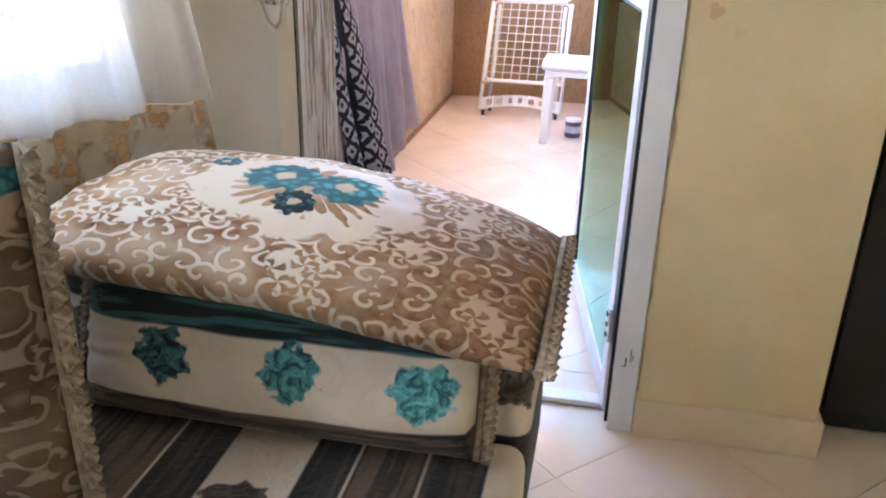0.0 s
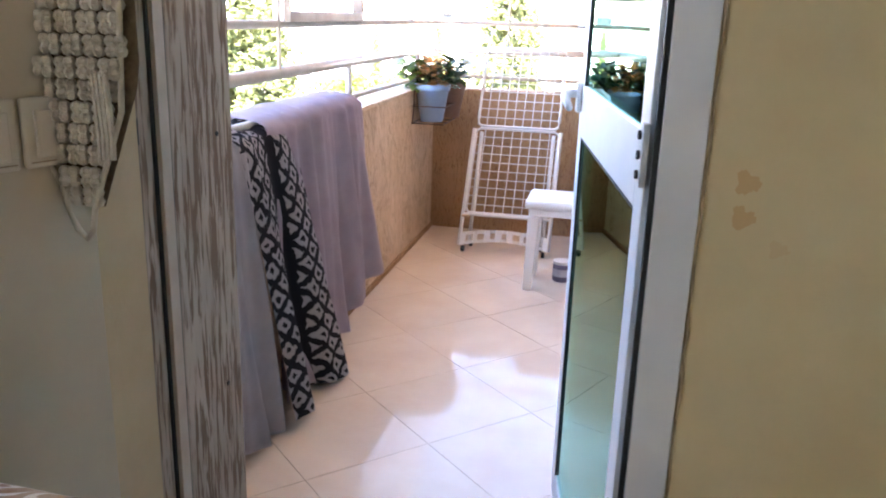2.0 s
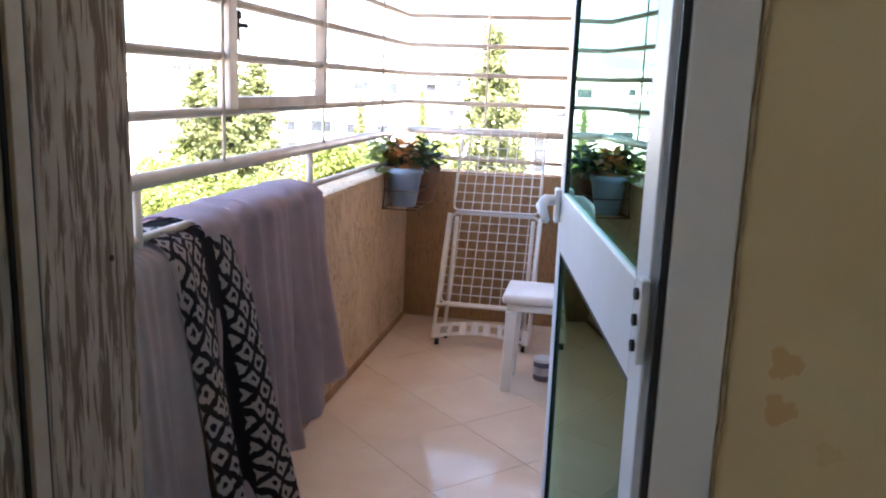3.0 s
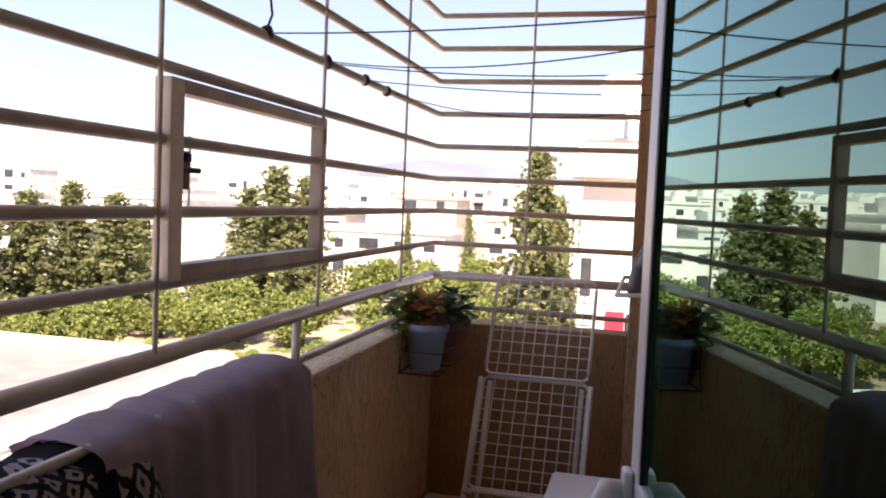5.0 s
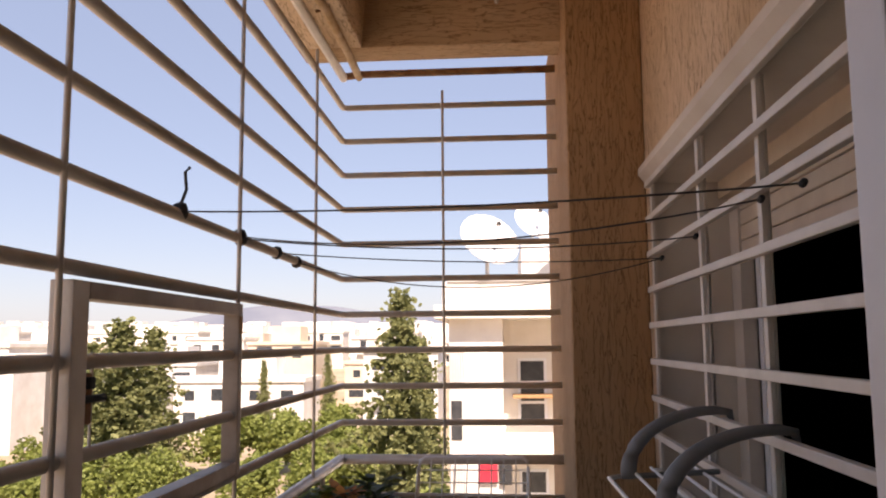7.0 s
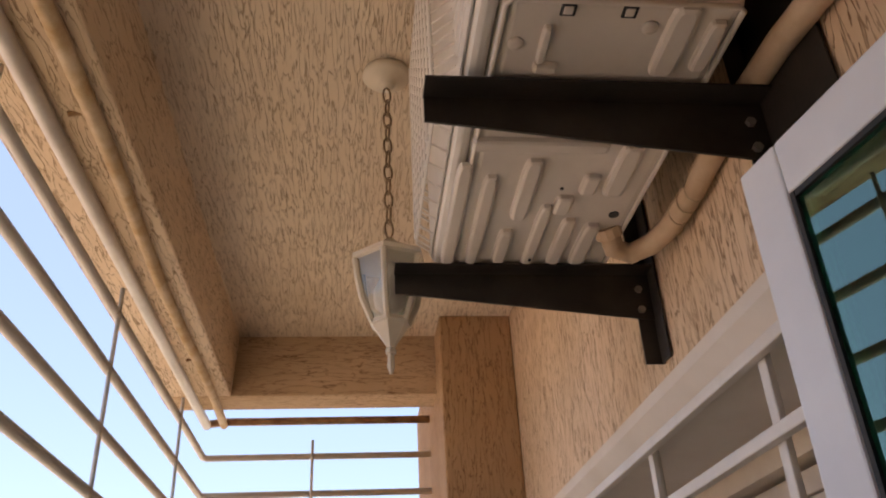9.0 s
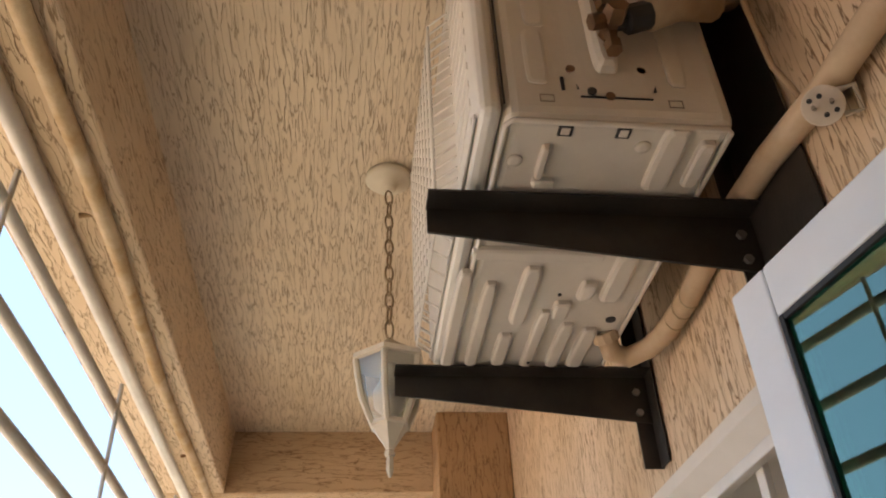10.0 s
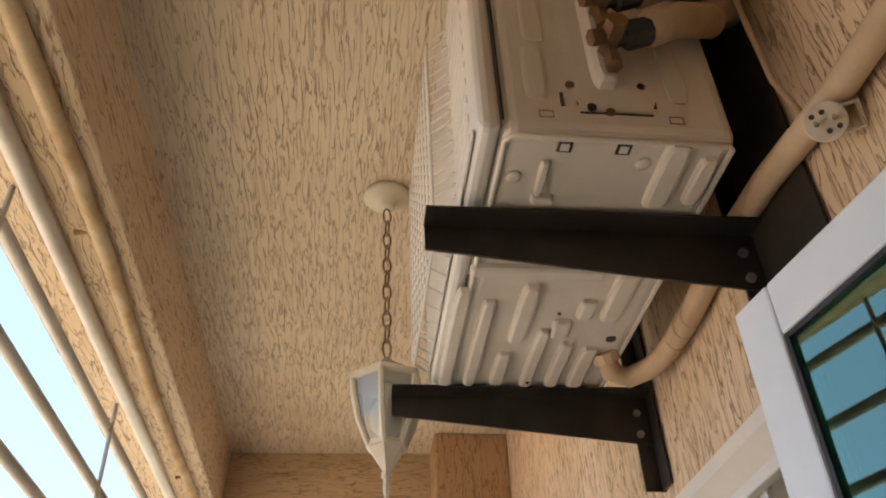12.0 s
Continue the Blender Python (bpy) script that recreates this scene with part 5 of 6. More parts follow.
GREYP = surf("pale_print", (0.45, 0.43, 0.47), (0.58, 0.56, 0.6), 30, 0.7)
tin = thing("tin", (-0.13, 4.75, 0), "small purple and white tin standing beside the stool", "tin")
part("body", lathe([(0.042, 0.0), (0.045, 0.004), (0.045, 0.088), (0.043, 0.09)], 24, (-0.145, 4.79, 0)), PURPLE, tin, smooth=True)
part("label_band", lathe([(0.0456, 0.028), (0.0456, 0.066)], 24, (-0.145, 4.79, 0)), GREYP, tin)
part("lid", lathe([(0.046, 0.0905), (0.046, 0.104), (0.040, 0.106)], 24, (-0.145, 4.79, 0)), WHITE_PLASTIC, tin)

# ---- balcony: flower pots on the parapet ----
BLUE = surf("blue_plastic_pot", (0.23, 0.33, 0.50), (0.30, 0.41, 0.58), 6, 0.45)
BROWN_POT = surf("brown_plastic_pot", (0.20, 0.11, 0.075), (0.28, 0.17, 0.12), 6, 0.5)
SOIL = surf("potting_soil", (0.03, 0.022, 0.015), (0.06, 0.045, 0.03), 40, 0.95)
IRON = surf("rusty_pot_holder", (0.09, 0.05, 0.035), (0.16, 0.10, 0.07), 30, 0.6, 0.4)


def leaf_mesh(bm, base, way, length, width, droop, rng):
    """One bent leaf of six triangles."""
    way = Vector(way).normalized()
    side = way.cross(Vector((0, 0, 1)))
    side = side.normalized() if side.length > 0.05 else Vector((1, 0, 0))
    rows = []
    for k, w in ((0.0, 0.15), (0.35, 1.0), (0.7, 0.85), (1.0, 0.1)):
        p = Vector(base) + way * length * k + Vector((0, 0, -droop * length * k * k))
        rows.append((bm.verts.new(p + side * width * w / 2), bm.verts.new(p - side * width * w / 2)))
    for a, b in zip(rows, rows[1:]):
        bm.faces.new((a[0], b[0], b[1], a[1]))


def leafy(name, c_lo, c_hi, rough=0.5):
    m, n, l, p = material(name)
    g = n.new("ShaderNodeNewGeometry")
    col = ramp(n, l, g.outputs["Random Per Island"], [(0.0, c_lo), (1.0, c_hi)])
    l.new(col, p.inputs["Base Color"])
    p.inputs["Roughness"].default_value = rough
    tr = n.new("ShaderNodeBsdfTranslucent")
    l.new(col, tr.inputs[0])
    ms = n.new("ShaderNodeMixShader")
    ms.inputs[0].default_value = 0.42
    l.new(p.outputs[0], ms.inputs[1])
    l.new(tr.outputs[0], ms.inputs[2])
    l.new(ms.outputs[0], n["Material Output"].inputs["Surface"])
    return m


GREEN_LEAF = leafy("green_pot_leaf", (0.08, 0.12, 0.02), (0.24, 0.30, 0.06))
DARK_LEAF = leafy("dark_pot_leaf", (0.03, 0.055, 0.015), (0.08, 0.11, 0.03))
AUTUMN = leafy("orange_dry_leaf", (0.46, 0.18, 0.05), (0.68, 0.38, 0.14))


def pot(x, y, z, mat, label, plants, seed):
    t = thing("flower_pot", (x, y, z), label, "flower pot", "flower pots")
    part("pot", lathe([(0.058, 0), (0.062, 0.006), (0.088, 0.165), (0.096, 0.168), (0.098, 0.20), (0.088, 0.20), (0.084, 0.17), (0.078, 0.165)], 28, (x, y, z)), mat, t, smooth=True)
    part("soil", lathe([(0.07, 0.168), (0.084, 0.174), (0.02, 0.182)], 20, (x, y, z)), SOIL, t)
    rng = random.Random(seed)
    for mat2, count, spread, height, size, cx in plants:
        bm = bmesh.new()
        for _ in range(count):
            a, r = rng.uniform(0, 6.28), rng.uniform(0, 1) ** 0.6
            base = (x + cx + 0.05 * r * math.cos(a), y + 0.05 * r * math.sin(a), z + 0.175 + rng.uniform(0, 1) * height)
            tipx = Vector((math.cos(a) * spread, math.sin(a) * spread, rng.uniform(0.0, 0.9)))
            leaf_mesh(bm, base, tipx, size * rng.uniform(0.6, 1.25), size * rng.uniform(0.35, 0.6), rng.uniform(0.0, 0.6), rng)
        part("foliage", bm, mat2, t)
        for _ in range(5):
            a = rng.uniform(0, 6.28)
            part("stem", tubed([(x + cx * 0.6, y, z + 0.17), (x + cx + 0.03 * math.cos(a), y + 0.03 * math.sin(a), z + 0.175 + height * 0.7)], 0.0028, 5), DARK_LEAF, t)
    return t


pot(-0.932, 5.21, 0.712, BLUE, "blue plastic flower pot with green and orange plants on the parapet", [(AUTUMN, 170, 1.1, 0.14, 0.07, -0.01), (GREEN_LEAF, 150, 1.6, 0.15, 0.09, -0.10), (DARK_LEAF, 60, 1.0, 0.14, 0.075, 0.07)], 3)
pot(-0.885, 5.44, 0.712, BROWN_POT, "brown plastic flower pot with dark leaves behind the blue one", [(DARK_LEAF, 110, 1.1, 0.15, 0.085, 0.02), (GREEN_LEAF, 50, 1.2, 0.12, 0.07, -0.08)], 8)
hold = thing("pot_holder", (-0.93, 5.3, 0.70), "dark iron pot holder hung over the parapet", "pot holder")
for y0, y1 in ((5.10, 5.32), (5.34, 5.56)):
    part("tray_wire", tubed([(-1.018, y0, 0.708), (-0.845, y0, 0.708), (-0.845, y1, 0.708), (-1.018, y1, 0.708)], 0.004, 6, closed=True), IRON, hold)
    part("tray_wire", tubed([(-1.0, (y0 + y1) / 2, 0.707), (-0.845, (y0 + y1) / 2, 0.707)], 0.004, 6), IRON, hold)
    part("upper_ring", tubed([(-1.015, y0, 0.80), (-0.835, y0, 0.80), (-0.835, y1, 0.80), (-1.015, y1, 0.80)], 0.003, 6, closed=True), IRON, hold)
    for y in (y0, y1):
        part("hook", tubed([(-1.015, y, 0.708), (-1.006, y, 0.80), (-1.006, y, 0.892), (-1.05, y, 0.895)], 0.004, 6), IRON, hold)

# ---- balcony: laundry over the parapet ----
def weave_cloth(name, c1, c2, fine=500.0):
    return surf(name, c1, c2, 7.0, 0.95, 0.0, fine, 0.35)


def ikat(name, light, dark, across, along):
    """Black zigzag rows woven in grey cotton, laid out along the cloth's own sheet (UV), with a fold's shadow coloured
    in black.
    """
    m, n, l, p = material(name)
    tc = n.new("ShaderNodeTexCoord")
    wob = node(n, "ShaderNodeTexNoise", Scale=26.0, Detail=2.0)
    l.new(tc.outputs["UV"], wob.inputs["Vector"])
    ad = n.new("ShaderNodeVectorMath")
    ad.operation = "MULTIPLY_ADD"
    l.new(wob.outputs["Color"], ad.inputs[0])
    ad.inputs[1].default_value = (0.05, 0.024, 0.0)
    l.new(tc.outputs["UV"], ad.inputs[2])
    sep = n.new("ShaderNodeSeparateXYZ")
    l.new(ad.outputs[0], sep.inputs[0])

    def op(kind, a, b=0.0, c=0.0):
        k = n.new("ShaderNodeMath")
        k.operation = kind
        for i, val in enumerate((a, b, c)):
            if hasattr(val, "is_linked"):
                l.new(val, k.inputs[i])
            else:
                k.inputs[i].default_value = val
        return k.outputs[0]

    tri = op("PINGPONG", op("MULTIPLY", sep.outputs[0], across), 0.5)
    rows = op("MULTIPLY", sep.outputs[1], along)
    up = op("ABSOLUTE", op("SUBTRACT", op("FRACT", op("ADD", rows, tri)), 0.5))
    down = op("ABSOLUTE", op("SUBTRACT", op("FRACT", op("SUBTRACT", rows, tri)), 0.5))
    lattice = op("LESS_THAN", op("MINIMUM", up, down), 0.15)
    eye = op("LESS_THAN", op("MAXIMUM", op("SUBTRACT", 0.5, up), op("SUBTRACT", 0.5, down)), 0.13)
    # black strip: shadow of the deep fold, put into the colour
    fold_shadow = op("MULTIPLY", op("GREATER_THAN", sep.outputs[0], 0.50), op("LESS_THAN", sep.outputs[0], 0.60))
    k = op("MAXIMUM", op("MAXIMUM", lattice, eye), fold_shadow)
    col = mix(n, l, k, light, dark)
    l.new(col, p.inputs["Base Color"])
    p.inputs["Roughness"].default_value = 0.95
    g = node(n, "ShaderNodeTexNoise", Scale=450.0, Detail=2.0)
    l.new(coords(n, l), g.inputs["Vector"])
    bump(n, l, p, g.outputs[0], 0.3, 0.003)
    return m


LILAC = weave_cloth("lilac_cotton", (0.43, 0.36, 0.41), (0.53, 0.45, 0.50))
PALE = weave_cloth("pale_grey_cotton", (0.46, 0.43, 0.45), (0.56, 0.53, 0.55))
IKAT = ikat("black_zigzag_cotton", (0.50, 0.47, 0.48), (0.018, 0.018, 0.024), 6.0, 17.0)


def draped(name, mat, y0, y1, low, out, folds, amp, label, seed, slant=0.0, top=PAR_TOP + 0.035, flare=0.0, tuck=0.0):
    """A cloth hung over the parapet: from outside, over the coping, down the inner face. low(u): height of its hem."""
    t = thing(name, (PAR_X, (y0 + y1) / 2, PAR_TOP), label, "blanket", "laundry on the parapet")
    rng = random.Random(seed)
    ph = [rng.uniform(0, 6.28) for _ in range(4)]
    nu, nv = 90, 64
    bm = bmesh.new()
    uv = bm.loops.layers.uv.new("sheet")

    def f(u, v):
        y = y0 + u * (y1 - y0)
        wob = 0.35 * noise.noise(Vector((u * 3.0, v * 1.4, seed)))
        wave = math.sin(folds * 6.2832 * (u + 0.22 * wob) + ph[0]) + 0.6 * math.sin(folds * 9.1 * u + ph[1] + 2.0 * v + 3 * wob) + 0.3 * math.sin(folds * 17.7 * u + ph[2] - 1.5 * v)
        if v < 0.22:                      # outside part, going up
            k = v / 0.22
            return Vector((PAR_X - 0.185 - 0.008 * wave, y, top - 0.30 * (1 - k) - 0.01))
        if v < 0.40:                      # over the coping
            k = (v - 0.22) / 0.18
            a = math.pi * (1 - k)
            return Vector((PAR_X - 0.075 + 0.108 * math.cos(a), y + 0.004 * wave, top - 0.01 + 0.034 * math.sin(a) + (0.005 * wave + 0.004 * math.sin(folds * 31 * u + 5 * wob) + 0.006 * noise.noise(Vector((y * 14, k * 3, seed)))) * math.sin(a)))
        k = (v - 0.40) / 0.60
        zl = low(u)
        z = (top - 0.01) + (zl - top + 0.01) * k
        depth = 0.033 + (out * k ** 0.8) + amp * (0.25 + 0.75 * k) * (wave + 1.4) * 0.5
        yy = y + slant * k + flare * k * (u - 0.5) + 0.012 * wave * k
        depth += tuck * k ** 0.7 * (0.055 * math.exp(-((u - 0.80) / 0.16) ** 2) + 0.02 * math.exp(-((u - 0.25) / 0.2) ** 2) - 0.06 * math.exp(-((u - 0.54) / 0.07) ** 2))
        crease = 0.004 * noise.noise(Vector((yy * 9, z * 7, seed)))
        return Vector((PAR_X + depth + crease, yy, z))

    vs = [[bm.verts.new(f(i / nu, j / nv)) for j in range(nv + 1)] for i in range(nu + 1)]
    for i in range(nu):
        for j in range(nv):
            fc = bm.faces.new((vs[i][j], vs[i + 1][j], vs[i + 1][j + 1], vs[i][j + 1]))
            for lp, (a, b) in zip(fc.loops, ((i, j), (i + 1, j), (i + 1, j + 1), (i, j + 1))):
                lp[uv].uv = (a / nu, b / nv)
    bmesh.ops.solidify(bm, geom=list(bm.faces), thickness=0.006)
    part("sheet", bm, mat, t, smooth=True)
    return t


draped("blanket", PALE, 2.42, 2.99, lambda u: 0.06 - 0.05 * u, 0.05, 4.0, 0.045, "pale grey cotton sheet hung over the parapet", 11, -0.02)
draped("blanket", LILAC, 3.14, 4.07, lambda u: 0.03 + 0.18 * max(0.0, (u - 0.30) / 0.70) + 0.02 * math.sin(19 * u), 0.02, 5.2, 0.062, "lilac cotton blanket hung over the parapet", 12, 0.0, top=PAR_TOP + 0.07, flare=0.10)
draped("blanket", IKAT, 2.93, 3.32, lambda u: 0.035 - 0.015 * u, 0.085, 1.6, 0.045, "black and grey zigzag patterned blanket over the parapet", 14, 0.10, top=PAR_TOP + 0.05, flare=0.10, tuck=1.0)

# ---- room: sofa and cushions ----
sofa = thing("sofa", (-0.5, 0.2, 0), "low upholstered sofa in dark floral striped velvet", "sofa")
part("base", boxed((-1.05, -1.4, 0.0), (-0.05, 1.50, 0.27), 0.015), BLACK, sofa)
part("seat_mattress", boxed((-1.05, -1.4, 0.271), (-0.033, 1.205, 0.47), 0.03, 4), SEAT, sofa, smooth=True)
part("arm_block", boxed((-0.80, 1.21, 0.271), (-0.033, 1.53, 0.685), 0.03, 4), ARM, sofa, smooth=True)


def stuffed(name, mat, x0, x1, y0, y1, zc, thick, label, m=None, pinch=0.38, flange=0.018, bend=None, seed=1, sag=0.0, vpow=0.5, nu=56, nv=40):
    """A filled cushion: two bulged faces that meet in a seam, with a braided trim along its two ends."""
    t = thing(name, ((x0 + x1) / 2, (y0 + y1) / 2, zc), label, "cushion")
    bm = bmesh.new()
    rng = random.Random(seed)

    def f(u, v, side):
        x, y = x0 + u * (x1 - x0), y0 + v * (y1 - y0)
        p = max(0.0, 1 - abs(2 * u - 1) ** 3.2) ** pinch * max(0.0, 1 - abs(2 * v - 1) ** 2.2) ** vpow
        h = thick / 2 * p
        cr = 0.006 * noise.noise(Vector((x * 8, y * 8, seed))) * p + 0.003 * noise.noise(Vector((x * 24, y * 24, seed + 5))) * p
        cr += p * 0.007 * math.sin(34 * v + 5 * noise.noise(Vector((v * 4, u * 6, seed)))) * math.exp(-9 * min(u, 1 - u))
        z = zc + side * h + cr - sag * (abs(2 * u - 1) ** 2)
        q = Vector((x, y, z))
        return bend(q, u, v) if bend else q

    up = [[bm.verts.new(f(i / nu, j / nv, 1)) for j in range(nv + 1)] for i in range(nu + 1)]
    dn = [[bm.verts.new(f(i / nu, j / nv, -1)) for j in range(nv + 1)] for i in range(nu + 1)]
    for i in range(nu):
        for j in range(nv):
            bm.faces.new((up[i][j], up[i + 1][j], up[i + 1][j + 1], up[i][j + 1]))
            bm.faces.new((dn[i][j], dn[i][j + 1], dn[i + 1][j + 1], dn[i + 1][j]))
    bmesh.ops.remove_doubles(bm, verts=bm.verts, dist=0.0008)
    if m is not None:
        bmesh.ops.transform(bm, matrix=m, verts=bm.verts)
    part("cover", bm, mat, t, smooth=True)
    for u in (0.0, 1.0):
        bm = bmesh.new()
        for strand in (0, 1):
            pts = []
            for k in range(61):
                v = k / 60
                q = f(u, v, 0)
                a = 40 * v * math.pi + strand * math.pi
                pts.append(q + Vector(((flange * (1 if u > 0.5 else -1)) + 0.006 * math.cos(a), 0, 0.006 * math.sin(a))))
            tube(bm, pts, 0.0065, 6)
        flat = [f(u, k / 60, 0) for k in range(61)]
        tube(bm, [q + Vector((0.006 * (1 if u > 0.5 else -1), 0, 0)) for q in flat], 0.007, 6)
        if m is not None:
            bmesh.ops.transform(bm, matrix=m, verts=bm.verts)
        part("trim", bm, TRIM, t, "braided tan trim")
    return t


def bend_top(q, u, v):
    # droops towards its free end, and rides up at the wall end
    q.z += 0.024 * (1 - u) - 0.055 * max(0.0, (u - 0.45) / 0.55) ** 1.3
    q.y += 0.03 * math.sin(math.pi * v) * (u - 0.5)
    return q


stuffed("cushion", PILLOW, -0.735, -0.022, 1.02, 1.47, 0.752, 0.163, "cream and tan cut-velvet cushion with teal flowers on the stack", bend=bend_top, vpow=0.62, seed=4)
lowm = Matrix.Translation((0, 1.06, 0.53)) @ Matrix.Rotation(radians(72), 4, "X") @ Matrix.Translation((0, -1.06, -0.53))
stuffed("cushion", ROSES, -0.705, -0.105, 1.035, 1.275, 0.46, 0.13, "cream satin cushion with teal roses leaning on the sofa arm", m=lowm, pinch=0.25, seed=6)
leanm = Matrix.Translation((-0.52, 0.86, 0.47)) @ Matrix.Rotation(radians(-6), 4, "Y") @ Matrix.Translation((0.52, 0, 0)) @ Matrix.Rotation(radians(84), 4, "X") @ Matrix.Translation((0, -0.86, -0.47))
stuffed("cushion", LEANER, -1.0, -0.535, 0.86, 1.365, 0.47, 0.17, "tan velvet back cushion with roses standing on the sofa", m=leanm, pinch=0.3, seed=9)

# ---- room: window, curtain, switches, crochet tie ----
def slanted(nm, a, b, mat, parent, bev=0.0, label=""):
    return part(nm, boxed(a, b, bev, m=SL), mat, parent, label)


w2 = thing("window_2", tuple(SL @ Vector((-0.09, (W_A + W_B) / 2, W_S))), "white framed window in the cream wall beside the sofa", "window")
tagged(w2, kind="structure")
for nm, y0, y1, z0, z1 in (("frame_post", W_A - 0.05, W_A, W_S, W_H), ("frame_post", W_B, W_B + 0.05, W_S, W_H), ("frame_rail", W_B + 0.051, W_A - 0.051, W_S, W_S + 0.06), ("frame_rail", W_B + 0.051, W_A - 0.051, W_H - 0.05, W_H), ("mullion", W_A - 0.33, W_A - 0.30, W_S + 0.061, W_H - 0.051), ("mullion", -1.45, -1.39, W_S + 0.061, W_H - 0.051)):
    slanted(nm, (-0.07, y0, z0), (-0.02, y1, z1), WHITE_ALU, w2, 0.003)
slanted("pane", (-0.047, W_B + 0.045, W_S + 0.055), (-0.043, W_A - 0.045, W_H - 0.045), CLEAR_GLASS, w2).visible_shadow = False
slanted("sill", (-0.019, W_B, W_S - 0.03), (0.015, W_A, W_S + 0.002), WHITE_ALU, w2, 0.003)

SHEER, n_, l_, p_ = material("white_sheer_voile")
vn = node(n_, "ShaderNodeTexNoise", Scale=900.0, Detail=1.0)
l_.new(coords(n_, l_), vn.inputs["Vector"])
tn, tl = n_.new("ShaderNodeBsdfTransparent"), n_.new("ShaderNodeBsdfTranslucent")
tl.inputs[0].default_value = (0.85, 0.83, 0.80, 1)
p_.inputs["Base Color"].default_value = (0.80, 0.78, 0.75, 1)
p_.inputs["Roughness"].default_value = 0.9
m1, m2 = n_.new("ShaderNodeMixShader"), n_.new("ShaderNodeMixShader")
m1.inputs[0].default_value = 0.5
l_.new(p_.outputs[0], m1.inputs[1])
l_.new(tl.outputs[0], m1.inputs[2])
l_.new(ramp(n_, l_, vn.outputs[0], [(0.3, (0.30, 0.30, 0.30)), (0.7, (0.40, 0.40, 0.40))]), m2.inputs[0])
l_.new(tn.outputs[0], m2.inputs[1])
l_.new(m1.outputs[0], m2.inputs[2])
l_.new(m2.outputs[0], n_["Material Output"].inputs["Surface"])
LACE, n_, l_, p_ = material("gold_lace")
vo = node(n_, "ShaderNodeTexVoronoi", Scale=55.0)
l_.new(coords(n_, l_), vo.inputs["Vector"])
big = node(n_, "ShaderNodeTexNoise", Scale=14.0, Detail=3.0)
l_.new(coords(n_, l_), big.inputs["Vector"])
tn = n_.new("ShaderNodeBsdfTransparent")
p_.inputs["Base Color"].default_value = (0.42, 0.24, 0.08, 1)
p_.inputs["Roughness"].default_value = 0.7
m2 = n_.new("ShaderNodeMixShader")
holes = mix(n_, l_, 1.0, ramp(n_, l_, vo.outputs["Distance"], [(0.35, (0.92, 0.92, 0.92)), (0.62, (0.5, 0.5, 0.5))]), ramp(n_, l_, big.outputs[0], [(0.46, (0.12, 0.12, 0.12)), (0.54, (0.85, 0.85, 0.85))]), "MULTIPLY")
l_.new(holes, m2.inputs[0])
l_.new(tn.outputs[0], m2.inputs[1])
l_.new(p_.outputs[0], m2.inputs[2])
l_.new(m2.outputs[0], n_["Material Output"].inputs["Surface"])
bump(n_, l_, p_, vo.outputs["Distance"], 0.6, 0.004)

cur = thing("curtain", tuple(SL @ Vector((0.07, -0.9, 0.8))), "white sheer curtain with gold lace along its lower border", "curtain")


def curtain_sheet(s0, s1, z0, z1, off, folds, seed, lean=0.0):
    rng = random.Random(seed)
    a, b = rng.uniform(0, 6), rng.uniform(0, 6)

    def f(u, v):
        z = z0 + v * (z1 - z0)
        s = s0 + u * (s1 - s0) + lean * (z - z0) * (1 - u)
        d = off + 0.024 * math.sin(folds * 6.28 * u + a) + 0.010 * math.sin(folds * 14 * u + b + 2 * v)
        return SL @ Vector((d, -s, z))
    bm = bmesh.new()
    grid(bm, 80, 12, f)
    return bm


part("voile", curtain_sheet(0.25, 1.0, 0.885, 2.45, 0.075, 5.0, 2, 0.22), SHEER, cur, smooth=True)
part("lace_border", curtain_sheet(0.25, 1.0, 0.78, 0.8845, 0.075, 5.0, 2, 0.22), LACE, cur, "gold lace border", smooth=True)
part("voile", curtain_sheet(1.02, 2.5, 0.885, 2.45, 0.065, 9.0, 4), SHEER, cur, smooth=True)
part("lace_border", curtain_sheet(1.02, 2.5, 0.78, 0.8845, 0.065, 9.0, 4), LACE, cur, "gold lace border", smooth=True)
SWITCH = surf("cream_switch_plastic", (0.66, 0.60, 0.50), (0.74, 0.68, 0.58), 10, 0.35)
for k, s in enumerate((0.055, 0.145, 0.235)):
    sw = thing("light_switch", tuple(SL @ Vector((0, -s, 1.12))), "cream plastic light switch plate on the wall", "light switch", "light switches")
    slanted("plate", (0.0, -s - 0.042, 1.075), (0.010, -s + 0.042, 1.165), SWITCH, sw, 0.004)
    slanted("rocker", (0.0102, -s - 0.028, 1.088), (0.016, -s - 0.001, 1.150), SWITCH, sw, 0.002)
    slanted("rocker", (0.0102, -s + 0.001, 1.088), (0.0145, -s + 0.028, 1.150), SWITCH, sw, 0.002)
    slanted("groove", (0.0101, -s - 0.036, 1.082), (0.0108, -s + 0.036, 1.0835), TRIM, sw)

CROCHET = surf("cream_crochet_cotton", (0.58, 0.50, 0.38), (0.68, 0.60, 0.47), 30, 0.9, 0, 260, 0.6)
tie = thing("curtain_tie", (-0.655, 1.80, 1.30), "cream crochet curtain tie hanging by the door corner", "curtain tie")
TY = 1.745
rng = random.Random(31)
